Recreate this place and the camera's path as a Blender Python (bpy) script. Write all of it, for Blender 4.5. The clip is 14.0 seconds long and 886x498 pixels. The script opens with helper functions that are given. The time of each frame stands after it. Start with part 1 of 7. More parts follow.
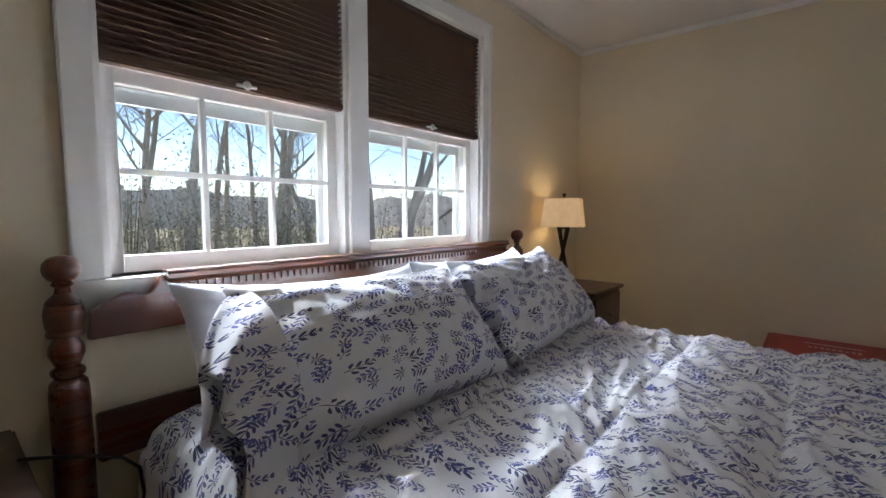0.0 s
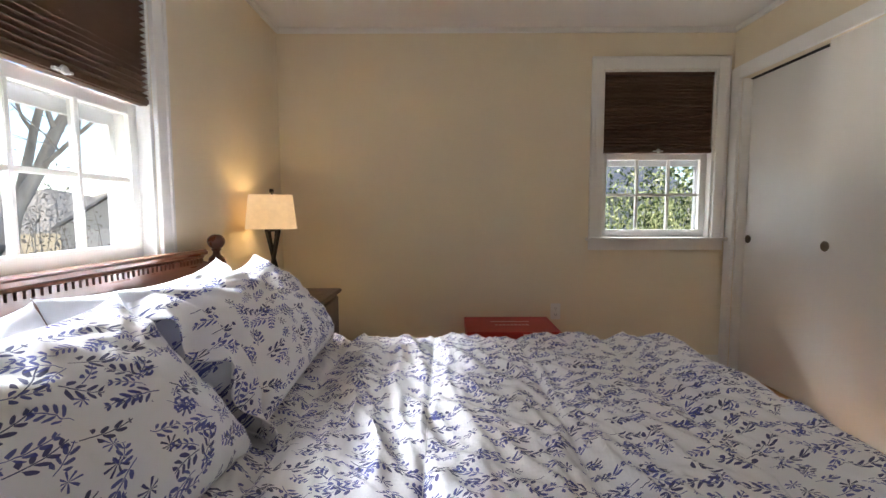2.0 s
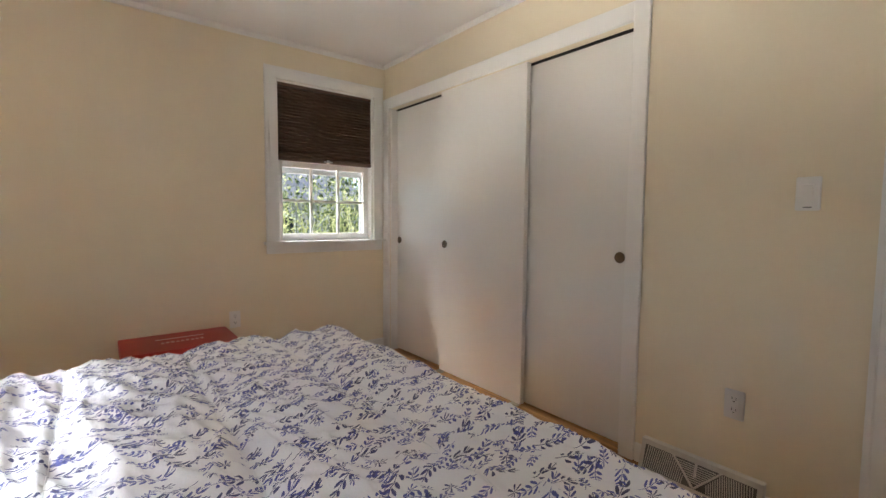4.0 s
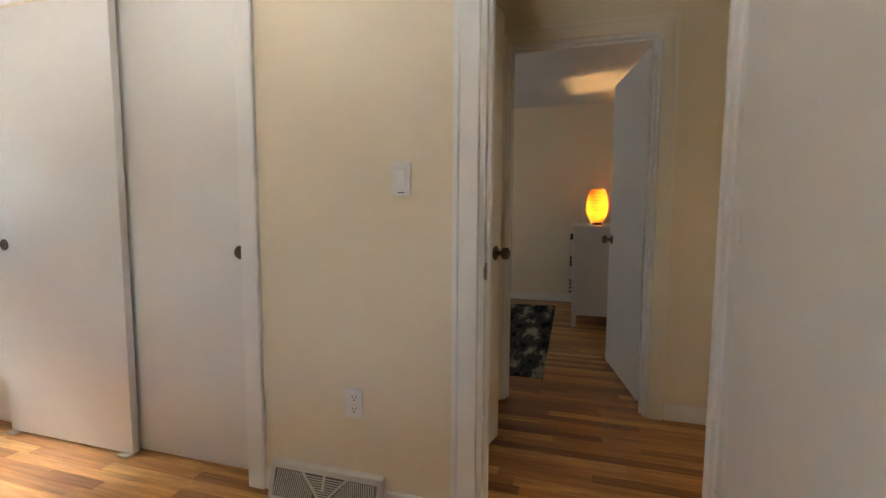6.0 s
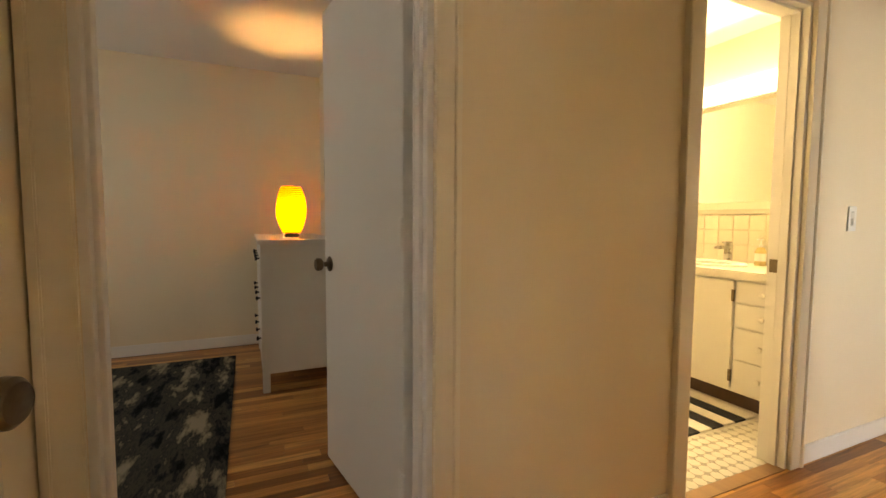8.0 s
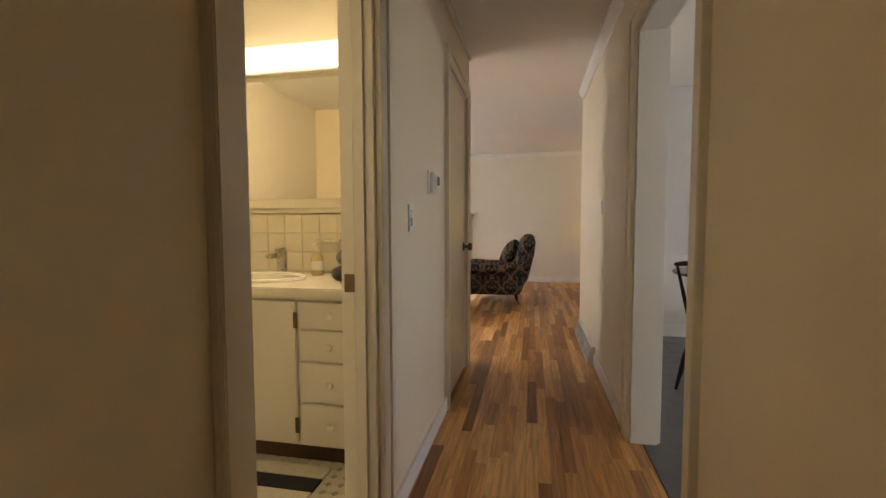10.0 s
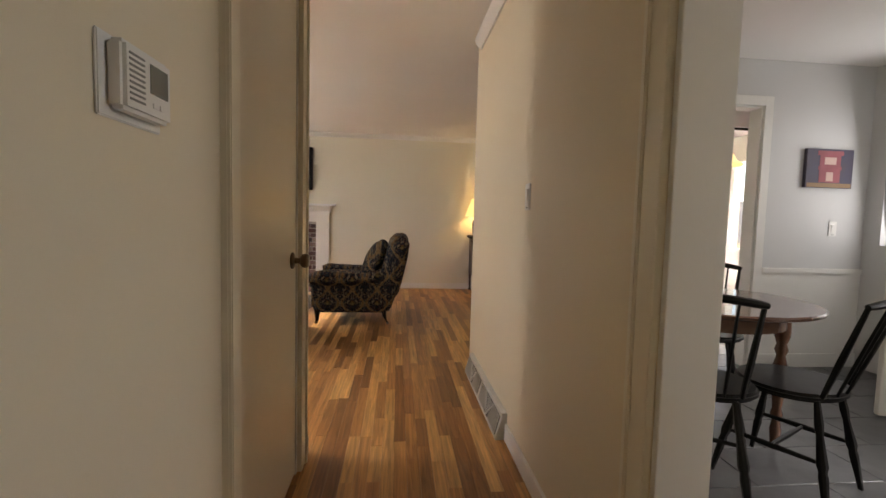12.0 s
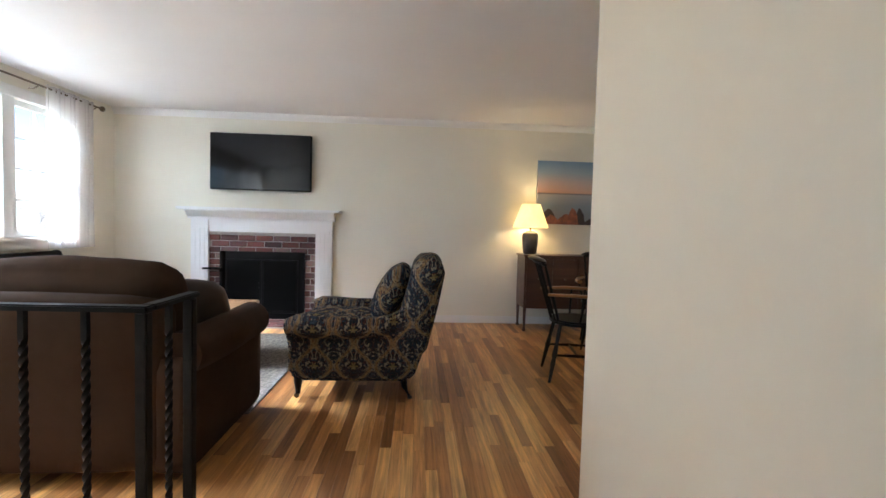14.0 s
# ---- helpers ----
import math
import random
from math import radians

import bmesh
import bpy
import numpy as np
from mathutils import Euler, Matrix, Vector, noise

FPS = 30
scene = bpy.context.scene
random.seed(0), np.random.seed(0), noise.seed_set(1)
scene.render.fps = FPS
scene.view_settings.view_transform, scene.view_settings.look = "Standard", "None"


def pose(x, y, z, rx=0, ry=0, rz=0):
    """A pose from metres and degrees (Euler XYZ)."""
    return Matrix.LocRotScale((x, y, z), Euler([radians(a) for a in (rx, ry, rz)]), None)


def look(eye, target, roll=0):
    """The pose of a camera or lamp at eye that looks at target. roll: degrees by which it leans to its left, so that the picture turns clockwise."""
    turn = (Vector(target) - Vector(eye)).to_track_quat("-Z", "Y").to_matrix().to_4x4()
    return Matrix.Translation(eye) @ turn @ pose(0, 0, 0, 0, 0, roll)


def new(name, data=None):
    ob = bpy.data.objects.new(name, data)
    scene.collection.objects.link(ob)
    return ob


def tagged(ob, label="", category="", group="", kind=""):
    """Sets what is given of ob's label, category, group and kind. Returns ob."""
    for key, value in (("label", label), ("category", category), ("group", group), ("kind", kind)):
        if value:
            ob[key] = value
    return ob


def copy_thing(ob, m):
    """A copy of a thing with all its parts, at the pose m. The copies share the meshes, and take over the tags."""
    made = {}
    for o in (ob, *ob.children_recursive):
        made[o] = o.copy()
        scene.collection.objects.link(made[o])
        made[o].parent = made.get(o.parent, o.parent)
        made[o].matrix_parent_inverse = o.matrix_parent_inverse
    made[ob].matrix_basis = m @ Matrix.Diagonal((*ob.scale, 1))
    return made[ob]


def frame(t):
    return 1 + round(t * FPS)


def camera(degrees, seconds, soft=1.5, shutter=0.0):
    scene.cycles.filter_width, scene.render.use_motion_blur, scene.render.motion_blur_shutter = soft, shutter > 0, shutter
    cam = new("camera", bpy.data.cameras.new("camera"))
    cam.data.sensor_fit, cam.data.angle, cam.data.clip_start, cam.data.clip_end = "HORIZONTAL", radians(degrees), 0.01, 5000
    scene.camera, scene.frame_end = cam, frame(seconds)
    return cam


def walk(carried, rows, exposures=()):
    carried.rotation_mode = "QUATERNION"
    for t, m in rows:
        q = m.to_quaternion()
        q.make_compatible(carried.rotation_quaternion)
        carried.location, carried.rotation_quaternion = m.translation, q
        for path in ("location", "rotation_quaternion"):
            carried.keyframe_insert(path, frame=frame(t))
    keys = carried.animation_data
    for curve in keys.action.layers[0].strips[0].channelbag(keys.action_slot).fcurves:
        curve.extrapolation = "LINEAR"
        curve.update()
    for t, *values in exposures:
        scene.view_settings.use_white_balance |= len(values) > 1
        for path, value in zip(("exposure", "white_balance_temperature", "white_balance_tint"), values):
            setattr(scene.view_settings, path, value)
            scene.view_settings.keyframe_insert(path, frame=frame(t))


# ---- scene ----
cam = camera(90.2, 14.0)
PATH = [
    (0, (0.557, 0.538, 1.135), (-0.731, 2.058, 0.969), 0.1),
    (0.5, (0.413, 0.595, 1.109), (-0.598, 2.313, 0.948), -0.1),
    (1, (0.291, 0.719, 1.106), (-0.414, 2.584, 0.950), -0.2),
    (1.5, (0.244, 0.794, 1.116), (-0.122, 2.754, 0.956), -0.1),
    (2, (0.213, 0.847, 1.124), (0.207, 2.841, 0.963), -0.1),
    (2.5, (0.207, 0.843, 1.129), (0.557, 2.806, 0.970), 0.0),
    (2.7, (0.191, 0.833, 1.124), (0.687, 2.765, 0.974), 0.1),
    (4.8, (0.389, 0.66, 1.133), (1.962, 1.886, 0.984), 0.2),
    (5, (0.432, 0.65, 1.132), (2.078, 1.776, 0.981), 0.0),
    (5.5, (0.578, 0.627, 1.121), (2.379, 1.481, 0.962), -0.0),
    (6, (0.799, 0.58, 1.117), (2.712, 1.137, 0.947), 0.3),
    (6.5, (1.084, 0.57, 1.101), (3.059, 0.838, 0.936), 0.5),
    (7, (1.465, 0.624, 1.118), (3.459, 0.633, 0.961), 0.8),
    (7.5, (1.883, 0.635, 1.12), (3.845, 0.279, 0.967), 0.9),
    (8, (2.222, 0.632, 1.12), (4.046, -0.178, 0.985), 0.3),
    (8.5, (2.475, 0.492, 1.109), (4.059, -0.722, 0.984), -0.2),
    (9, (2.676, 0.282, 1.109), (3.888, -1.304, 0.983), 0.1),
    (9.2, (2.729, 0.196, 1.106), (3.757, -1.514, 0.979), 0.0),
    (11.3, (2.938, -1.073, 1.137), (2.792, -3.065, 1.02), 0.8),
    (11.5, (2.949, -1.23, 1.14), (2.768, -3.218, 1.019), 1.1),
    (12, (2.936, -1.629, 1.117), (2.73, -3.614, 0.982), 1.5),
    (12.5, (2.949, -2.087, 1.109), (2.73, -4.07, 0.968), 1.5),
    (13, (2.972, -2.568, 1.1), (2.777, -4.555, 0.977), 1.6),
    (13.5, (2.956, -2.972, 1.124), (2.807, -4.963, 1.021), 1.9),
    (14, (2.994, -3.367, 1.126), (2.879, -5.361, 1.036), 1.6),
]
EXPOSURES = [(0, 1.95, 6200, 10), (1, 2.25, 6350, 11), (2, 2.65, 6700, 12), (2.5, 2.8, 6750, 12), (5, 3.05, 6800, 12), (5.5, 3.1, 6900, 12), (6, 3.5, 6700, 11), (6.5, 3.8, 6400, 10), (7, 3.95, 6500, 10), (7.5, 4.15, 7500, 13), (8, 4.2, 8700, 15), (8.5, 3.75, 8200, 15), (9, 3.35, 7300, 16), (11.5, 2.35, 7000, 17), (12, 2.6, 7500, 17), (12.5, 2.9, 7500, 16), (13, 3.1, 6700, 14), (13.5, 3.0, 6200, 12), (14, 2.95, 5800, 10)]
walk(cam, [(t, look(eye, target, roll)) for t, eye, target, roll in PATH], EXPOSURES)
SKY, SUN, K = 0.068, 2.8, 1.0


# ---- world, sun, large lights ----
world = bpy.data.worlds.new("sky_world")
scene.world = world
world.use_nodes = True
wn = world.node_tree
sky = wn.nodes.new("ShaderNodeTexSky")
sky.sky_type = "NISHITA"
sky.sun_disc = False
SUN_EL, SUN_AZ = 38.0, 189.0      # azimuth: the way the sun stands, from +x towards +y
sky.sun_elevation, sky.sun_rotation = radians(SUN_EL), radians(90 - SUN_AZ)
sky.air_density, sky.dust_density, sky.ozone_density = 1.0, 0.15, 3.0
wn.links.new(sky.outputs[0], wn.nodes["Background"].inputs[0])
wn.nodes["Background"].inputs[1].default_value = SKY
sun = new("sun", bpy.data.lights.new("sun", "SUN"))
sun.data.energy, sun.data.angle, sun.data.color = SUN, radians(0.6), (1.0, 0.94, 0.84)
sd = Vector((math.cos(radians(SUN_AZ)) * math.cos(radians(SUN_EL)), math.sin(radians(SUN_AZ)) * math.cos(radians(SUN_EL)), math.sin(radians(SUN_EL))))
sun.matrix_world = look(sd * 20, (0, 0, 0))


def area_lamp(name, eye, target, sx, sy, watts, color):
    lamp = new(name, bpy.data.lights.new(name, "AREA"))
    lamp.data.shape, lamp.data.size, lamp.data.size_y = "RECTANGLE", sx, sy
    lamp.data.energy, lamp.data.color = watts, color
    lamp.matrix_world = look(eye, target)
    return lamp


def bulb(name, at, watts, color, r=0.03):
    lamp = new(name, bpy.data.lights.new(name, "POINT"))
    lamp.data.energy, lamp.data.color, lamp.data.shadow_soft_size = watts, color, r
    lamp.location = at
    return lamp


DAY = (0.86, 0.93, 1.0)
WARM = (1.0, 0.72, 0.40)
# lamps added high outside the windows, out of view, in place of skylight
area_lamp("sky_fill_west", (-4.6, 1.28, 4.4), (-0.95, 1.28, 1.3), 2.2, 1.6, 260 * K, DAY)
area_lamp("sky_fill_west", (-4.6, 2.9, 4.4), (-0.87, 2.2, 1.3), 2.2, 1.6, 260 * K, DAY)
area_lamp("sky_fill_north", (1.72, 7.2, 4.6), (1.72, 4.0, 1.3), 1.8, 1.4, 210 * K, DAY)
area_lamp("sky_fill_living", (10.6, -6.45, 5.2), (6.4, -6.45, 1.5), 4.0, 1.6, 800 * K, DAY)
# lamps added low outside the windows, in place of light off the lawn
area_lamp("lawn_fill_west", (-4.4, 1.75, 0.0), (-0.2, 1.75, 1.75), 3.4, 1.4, 30 * K, (1.0, 0.97, 0.90))
area_lamp("lawn_fill_north", (1.72, 7.0, 0.0), (1.72, 3.6, 1.75), 1.8, 1.2, 45 * K, (1.0, 0.97, 0.90))
area_lamp("lawn_fill_east", (10.2, -6.3, 0.0), (5.6, -6.3, 2.0), 3.6, 1.4, 14 * K, (1.0, 0.97, 0.90))
# lamp added beyond the sunroom windows, again in place of sky
area_lamp("sky_fill_sunroom", (-0.5, -8.9, 2.9), (-0.5, -7.0, 1.0), 2.0, 1.0, 90 * K, DAY)
# added fill lamps in the kitchen's west openings; the second opening is unseen
area_lamp("kitchen_fill", (-0.86, -4.30, 1.52), (1.0, -3.9, 1.2), 0.78, 1.0, 1.7 * K, DAY)
area_lamp("kitchen_fill", (-0.86, -1.75, 1.52), (1.0, -2.0, 1.2), 1.05, 1.0, 3.5 * K, DAY)
# added fill lamp before a closed, unseen recess in the north wall
area_lamp("second_bedroom_fill", (4.9, 3.19, 1.53), (4.9, 1.2, 1.5), 0.95, 1.1, 0.7 * K, DAY)
# added fill lamp in an unseen opening, brightening the hall's west wall
area_lamp("entry_fill", (6.55, -4.30, 1.82), (3.0, -4.1, 1.6), 0.75, 0.5, 5 * K, DAY)
bulb("lamp_bulb_bedroom", (-0.62, 3.2, 1.12), 0.5, WARM)
bulb("lamp_bulb_room2", (5.60, 0.335, 1.165), 3.6, (1.0, 0.55, 0.20), 0.025)
bulb("lamp_bulb_dining", (1.62, -8.72, 1.30), 1.0, (1.0, 0.70, 0.34))
area_lamp("vanity_tube", (4.3, -2.40, 2.02), (4.3, -1.0, 1.7), 1.1, 0.12, 3, (1.0, 0.80, 0.45))

# ---- materials ----


def node(nt, kind, **values):
    n = nt.nodes.new(kind)
    for key, v in values.items():
        n.inputs[key].default_value = v
    return n


def rgba(c):
    return (c[0], c[1], c[2], 1.0)


def surf(name, c1, c2=None, scale=6.0, rough=0.6, bump=0.1, fine=120.0, metal=0.0, coat=0.0, stretch=(1, 1, 1), sheen=0.0, wear=0.06, dist=0.001, spec=0.5):
    """A plain surface with variation at two scales and a fine relief."""
    m = bpy.data.materials.new(name)
    m.use_nodes = True
    nt = m.node_tree
    bs = nt.nodes["Principled BSDF"]
    c2 = c2 or tuple(x * 0.86 for x in c1)
    tc = nt.nodes.new("ShaderNodeTexCoord")
    mp = nt.nodes.new("ShaderNodeMapping")
    mp.inputs["Scale"].default_value = stretch
    nt.links.new(tc.outputs["Object"], mp.inputs[0])
    n1 = node(nt, "ShaderNodeTexNoise", Scale=scale, Detail=4.0, Roughness=0.6)
    n2 = node(nt, "ShaderNodeTexNoise", Scale=fine, Detail=3.0, Roughness=0.6)
    nt.links.new(mp.outputs[0], n1.inputs["Vector"])
    nt.links.new(mp.outputs[0], n2.inputs["Vector"])
    mix = nt.nodes.new("ShaderNodeMix")
    mix.data_type = "RGBA"
    mix.inputs[6].default_value, mix.inputs[7].default_value = rgba(c1), rgba(c2)
    rm = node(nt, "ShaderNodeMapRange")
    rm.inputs[1].default_value, rm.inputs[2].default_value = 0.3, 0.7
    nt.links.new(n1.outputs["Fac"], rm.inputs[0])
    nt.links.new(rm.outputs[0], mix.inputs[0])
    nt.links.new(mix.outputs[2], bs.inputs["Base Color"])
    rr = node(nt, "ShaderNodeMapRange")
    rr.inputs[3].default_value, rr.inputs[4].default_value = max(0.02, rough - wear), min(1.0, rough + wear)
    nt.links.new(n1.outputs["Fac"], rr.inputs[0])
    nt.links.new(rr.outputs[0], bs.inputs["Roughness"])
    bs.inputs["Metallic"].default_value = metal
    bs.inputs["Coat Weight"].default_value = coat
    bs.inputs["Sheen Weight"].default_value = sheen
    bs.inputs["Specular IOR Level"].default_value = spec
    if bump:
        bp = node(nt, "ShaderNodeBump", Strength=bump, Distance=dist)
        nt.links.new(n2.outputs["Fac"], bp.inputs["Height"])
        nt.links.new(bp.outputs[0], bs.inputs["Normal"])
    return m


def glow(name, color, strength, base=(0.8, 0.8, 0.8)):
    m = surf(name, base)
    bs = m.node_tree.nodes["Principled BSDF"]
    bs.inputs["Emission Color"].default_value = rgba(color)
    bs.inputs["Emission Strength"].default_value = strength
    return m


def wood(name, c1, c2, rough=0.35, axis="y", ring=18.0, coat=0.3):
    s = {"x": (0.06, 1, 1), "y": (1, 0.06, 1), "z": (1, 1, 0.06)}[axis]
    m = surf(name, c1, c2, scale=ring, rough=rough, bump=0.08, fine=160.0, coat=coat, stretch=s, dist=0.0006)
    return m


WALL = surf("cream_wall_paint", (0.80, 0.71, 0.545), (0.78, 0.69, 0.525), 1.5, 0.55, 0.25, 220, dist=0.0006)
WALL_PALE = surf("ivory_wall_paint", (0.80, 0.765, 0.655), (0.78, 0.745, 0.635), 1.5, 0.55, 0.25, 220, dist=0.0006)
CEIL = surf("ceiling_paint", (0.84, 0.82, 0.80), (0.81, 0.79, 0.77), 1.2, 0.8, 0.3, 160)
TRIM = surf("white_trim_paint", (0.83, 0.82, 0.79), (0.80, 0.79, 0.76), 3, 0.32, 0.06, 90)
TRIMC = surf("cream_trim_paint", (0.82, 0.765, 0.635), (0.80, 0.745, 0.615), 3, 0.32, 0.06, 90)
DOORP = surf("white_door_paint", (0.78, 0.765, 0.73), (0.76, 0.745, 0.71), 2, 0.34, 0.10, 60, stretch=(1, 1, 0.3))
BROWN = wood("reddish_brown_wood", (0.135, 0.036, 0.014), (0.07, 0.019, 0.009), 0.28, "y", 22, 0.5)
WALNUT = wood("walnut_wood", (0.075, 0.032, 0.018), (0.045, 0.019, 0.012), 0.35, "z", 20, 0.3)
BLACKW = surf("black_painted_wood", (0.007, 0.0065, 0.0065), (0.011, 0.010, 0.009), 10, 0.36, 0.1, spec=0.18)
IRON = surf("black_wrought_iron", (0.008, 0.008, 0.008), (0.014, 0.013, 0.012), 30, 0.50, 0.3, 90, spec=0.12)
BRONZE = surf("antique_brass", (0.19, 0.145, 0.095), (0.10, 0.075, 0.05), 20, 0.3, 0.05, metal=0.9)
NICKEL = surf("brushed_nickel", (0.55, 0.53, 0.50), (0.48, 0.46, 0.44), 20, 0.28, 0.03, metal=1.0)
PLASTIC = surf("white_plastic", (0.80, 0.79, 0.76), (0.79, 0.78, 0.75), 5, 0.3, 0.0)
DARK = surf("dark_void", (0.01, 0.01, 0.01), None, 5, 0.8, 0.0)
LINEN = surf("white_cotton", (0.74, 0.75, 0.78), (0.70, 0.71, 0.75), 4, 0.85, 0.3, 400, sheen=0.2)


def glass_mat(name, rough=0.0):
    m = bpy.data.materials.new(name)
    m.use_nodes = True
    bs = m.node_tree.nodes["Principled BSDF"]
    bs.inputs["Transmission Weight"].default_value = 1.0
    bs.inputs["Roughness"].default_value = rough
    bs.inputs["IOR"].default_value = 1.05
    bs.inputs["Base Color"].default_value = (0.74, 0.755, 0.77, 1)
    return m


GLASS = glass_mat("window_glass")
MIRROR = surf("mirror_silver", (0.9, 0.9, 0.9), (0.9, 0.9, 0.9), 1, 0.02, 0.0, metal=1.0, wear=0.0)


# ---- mesh tools ----
class Shape:
    """Collects faces for one mesh."""

    def __init__(self):
        self.v, self.f, self.weld = [], [], False

    def add(self, verts, faces):
        o = len(self.v)
        self.v += [tuple(p) for p in verts]
        self.f += [tuple(i + o for i in f) for f in faces]
        return self

    def box(self, x0, x1, y0, y1, z0, z1, m=None):
        p = [Vector((x, y, z)) for z in (z0, z1) for y in (y0, y1) for x in (x0, x1)]
        if m is not None:
            p = [m @ q for q in p]
        return self.add(p, [(0, 2, 3, 1), (4, 5, 7, 6), (0, 1, 5, 4), (2, 6, 7, 3), (0, 4, 6, 2), (1, 3, 7, 5)])

    def lathe(self, prof, m=None, seg=20):
        m = m or Matrix()
        vs = [m @ Vector((r * math.cos(2 * math.pi * k / seg), r * math.sin(2 * math.pi * k / seg), z)) for r, z in prof for k in range(seg)]
        fs = [(i * seg + k, i * seg + (k + 1) % seg, (i + 1) * seg + (k + 1) % seg, (i + 1) * seg + k) for i in range(len(prof) - 1) for k in range(seg)]
        n = len(prof)
        fs += [tuple(range(seg))[::-1], tuple((n - 1) * seg + k for k in range(seg))]
        return self.add(vs, fs)

    def tube(self, pts, radii, seg=8, flat=1.0):
        pts = [Vector(p) for p in pts]
        if not hasattr(radii, "__len__"):
            radii = [radii] * len(pts)
        vs = []
        for i, p in enumerate(pts):
            d = (pts[min(i + 1, len(pts) - 1)] - pts[max(i - 1, 0)]).normalized()
            a = d.cross(Vector((0, 0, 1)) if abs(d.z) < 0.95 else Vector((1, 0, 0))).normalized()
            b = d.cross(a)
            vs += [p + radii[i] * (math.cos(2 * math.pi * k / seg) * a + flat * math.sin(2 * math.pi * k / seg) * b) for k in range(seg)]
        n = len(pts)
        fs = [(i * seg + k, i * seg + (k + 1) % seg, (i + 1) * seg + (k + 1) % seg, (i + 1) * seg + k) for i in range(n - 1) for k in range(seg)]
        fs += [tuple(range(seg))[::-1], tuple((n - 1) * seg + k for k in range(seg))]
        return self.add(vs, fs)

    def sheet(self, fn, nu, nv, closed=False):
        vs = [fn(i / nu, j / nv) for j in range(nv + 1) for i in range(nu + 1)]
        w = nu + 1
        return self.add(vs, [(j * w + i, j * w + i + 1, (j + 1) * w + i + 1, (j + 1) * w + i) for j in range(nv) for i in range(nu)])

    def prism(self, outline, a0, a1, axis="x", m=None):
        """An outline in the two other axes, drawn out along one axis."""
        put = {"x": lambda p, a: (a, p[0], p[1]), "y": lambda p, a: (p[0], a, p[1]), "z": lambda p, a: (p[0], p[1], a)}[axis]
        n = len(outline)
        vs = [Vector(put(p, a)) for a in (a0, a1) for p in outline]
        if m is not None:
            vs = [m @ q for q in vs]
        return self.add(vs, [tuple(range(n))[::-1], tuple(range(n, 2 * n))] + [(i, (i + 1) % n, n + (i + 1) % n, n + i) for i in range(n)])


def mesh_of(name, s, mat, bevel=0.0, seg=2, smooth=35):
    me = bpy.data.meshes.new(name)
    bm = bmesh.new()
    vs = [bm.verts.new(p) for p in s.v]
    for f in s.f:
        try:
            bm.faces.new([vs[i] for i in f])
        except ValueError:
            pass
    if s.weld:
        bmesh.ops.remove_doubles(bm, verts=bm.verts, dist=1e-5)
    bmesh.ops.recalc_face_normals(bm, faces=bm.faces)
    if bevel:
        bmesh.ops.remove_doubles(bm, verts=bm.verts, dist=1e-5)
        ed = [e for e in bm.edges if len(e.link_faces) == 2 and e.calc_face_angle(0) > 0.5]
        bmesh.ops.bevel(bm, geom=ed, offset=bevel, segments=seg, affect="EDGES", clamp_overlap=True)
    bm.to_mesh(me)
    bm.free()
    me.materials.append(mat)
    if smooth:
        me.polygons.foreach_set("use_smooth", [True] * len(me.polygons))
        me.set_sharp_from_angle(angle=radians(smooth))
    return me


def part(name, s, mat, parent=None, label="", bevel=0.0, smooth=35, seg=2):
    ob = new(name, mesh_of(name, s, mat, bevel, seg, smooth))
    if parent is not None:
        ob.parent = parent
        ob.matrix_parent_inverse = Matrix()
    if label:
        ob["label"] = label
    return ob


def thing(name, label, category, m=None, group="", kind=""):
    ob = new(name)
    ob.empty_display_size = 0.1
    if m is not None:
        ob.matrix_world = m
    return tagged(ob, label, category, group, kind)


def struct(name, s, mat, label, category, bevel=0.0, smooth=0):
    return tagged(part(name, s, mat, None, "", bevel, smooth), label, category, kind="structure")


# ---- large structure ----
H = 2.40


def wall_x(name, x0, x1, y0, y1, openings, mat, label, z0=0.0):
    """A wall along y with openings (y0, y1, z0, z1)."""
    s = Shape()
    at = y0
    for a, b, lo, hi in sorted(openings):
        s.box(x0, x1, at, a, z0, H)
        if lo > 0.02:
            s.box(x0, x1, a, b, z0, lo)
        s.box(x0, x1, a, b, hi, H)
        at = b
    s.box(x0, x1, at, y1, z0, H)
    return struct(name, s, mat, label, "wall")


def wall_y(name, y0, y1, x0, x1, openings, mat, label, z0=0.0):
    s = Shape()
    at = x0
    for a, b, lo, hi in sorted(openings):
        s.box(at, a, y0, y1, z0, H)
        if lo > 0.02:
            s.box(a, b, y0, y1, z0, lo)
        s.box(a, b, y0, y1, hi, H)
        at = b
    s.box(at, x1, y0, y1, z0, H)
    return struct(name, s, mat, label, "wall")


WX, EX, NY, SY = -0.95, 2.233, 4.015, -0.45       # bedroom
HX, RX, FY, LX = 2.363, 3.35, -8.65, 6.47           # hall west face, hall east wall, far wall, living east wall
CREAM = "cream painted plaster wall"
wall_x("wall_west", WX - 0.18, WX, SY - 0.12, NY + 0.18, [(0.86, 1.70, 0.95, 2.12), (1.803, 2.643, 0.95, 2.12)], WALL, CREAM + " with two sash windows")
wall_y("wall_north", NY, NY + 0.18, WX, RX, [(1.3225, 2.1175, 0.95, 2.12)], WALL, CREAM + " with a sash window")
wall_x("wall_hall_west", EX, HX, -4.955, NY, [(1.807, 3.925, 0.0, 2.03), (0.125, 0.875, 0.0, 2.04), (-2.53, -1.69, 0.0, 2.04)], WALL, CREAM + " with closet and door openings")
wall_y("wall_south", SY - 0.12, SY, -2.0, EX, [], WALL, CREAM)
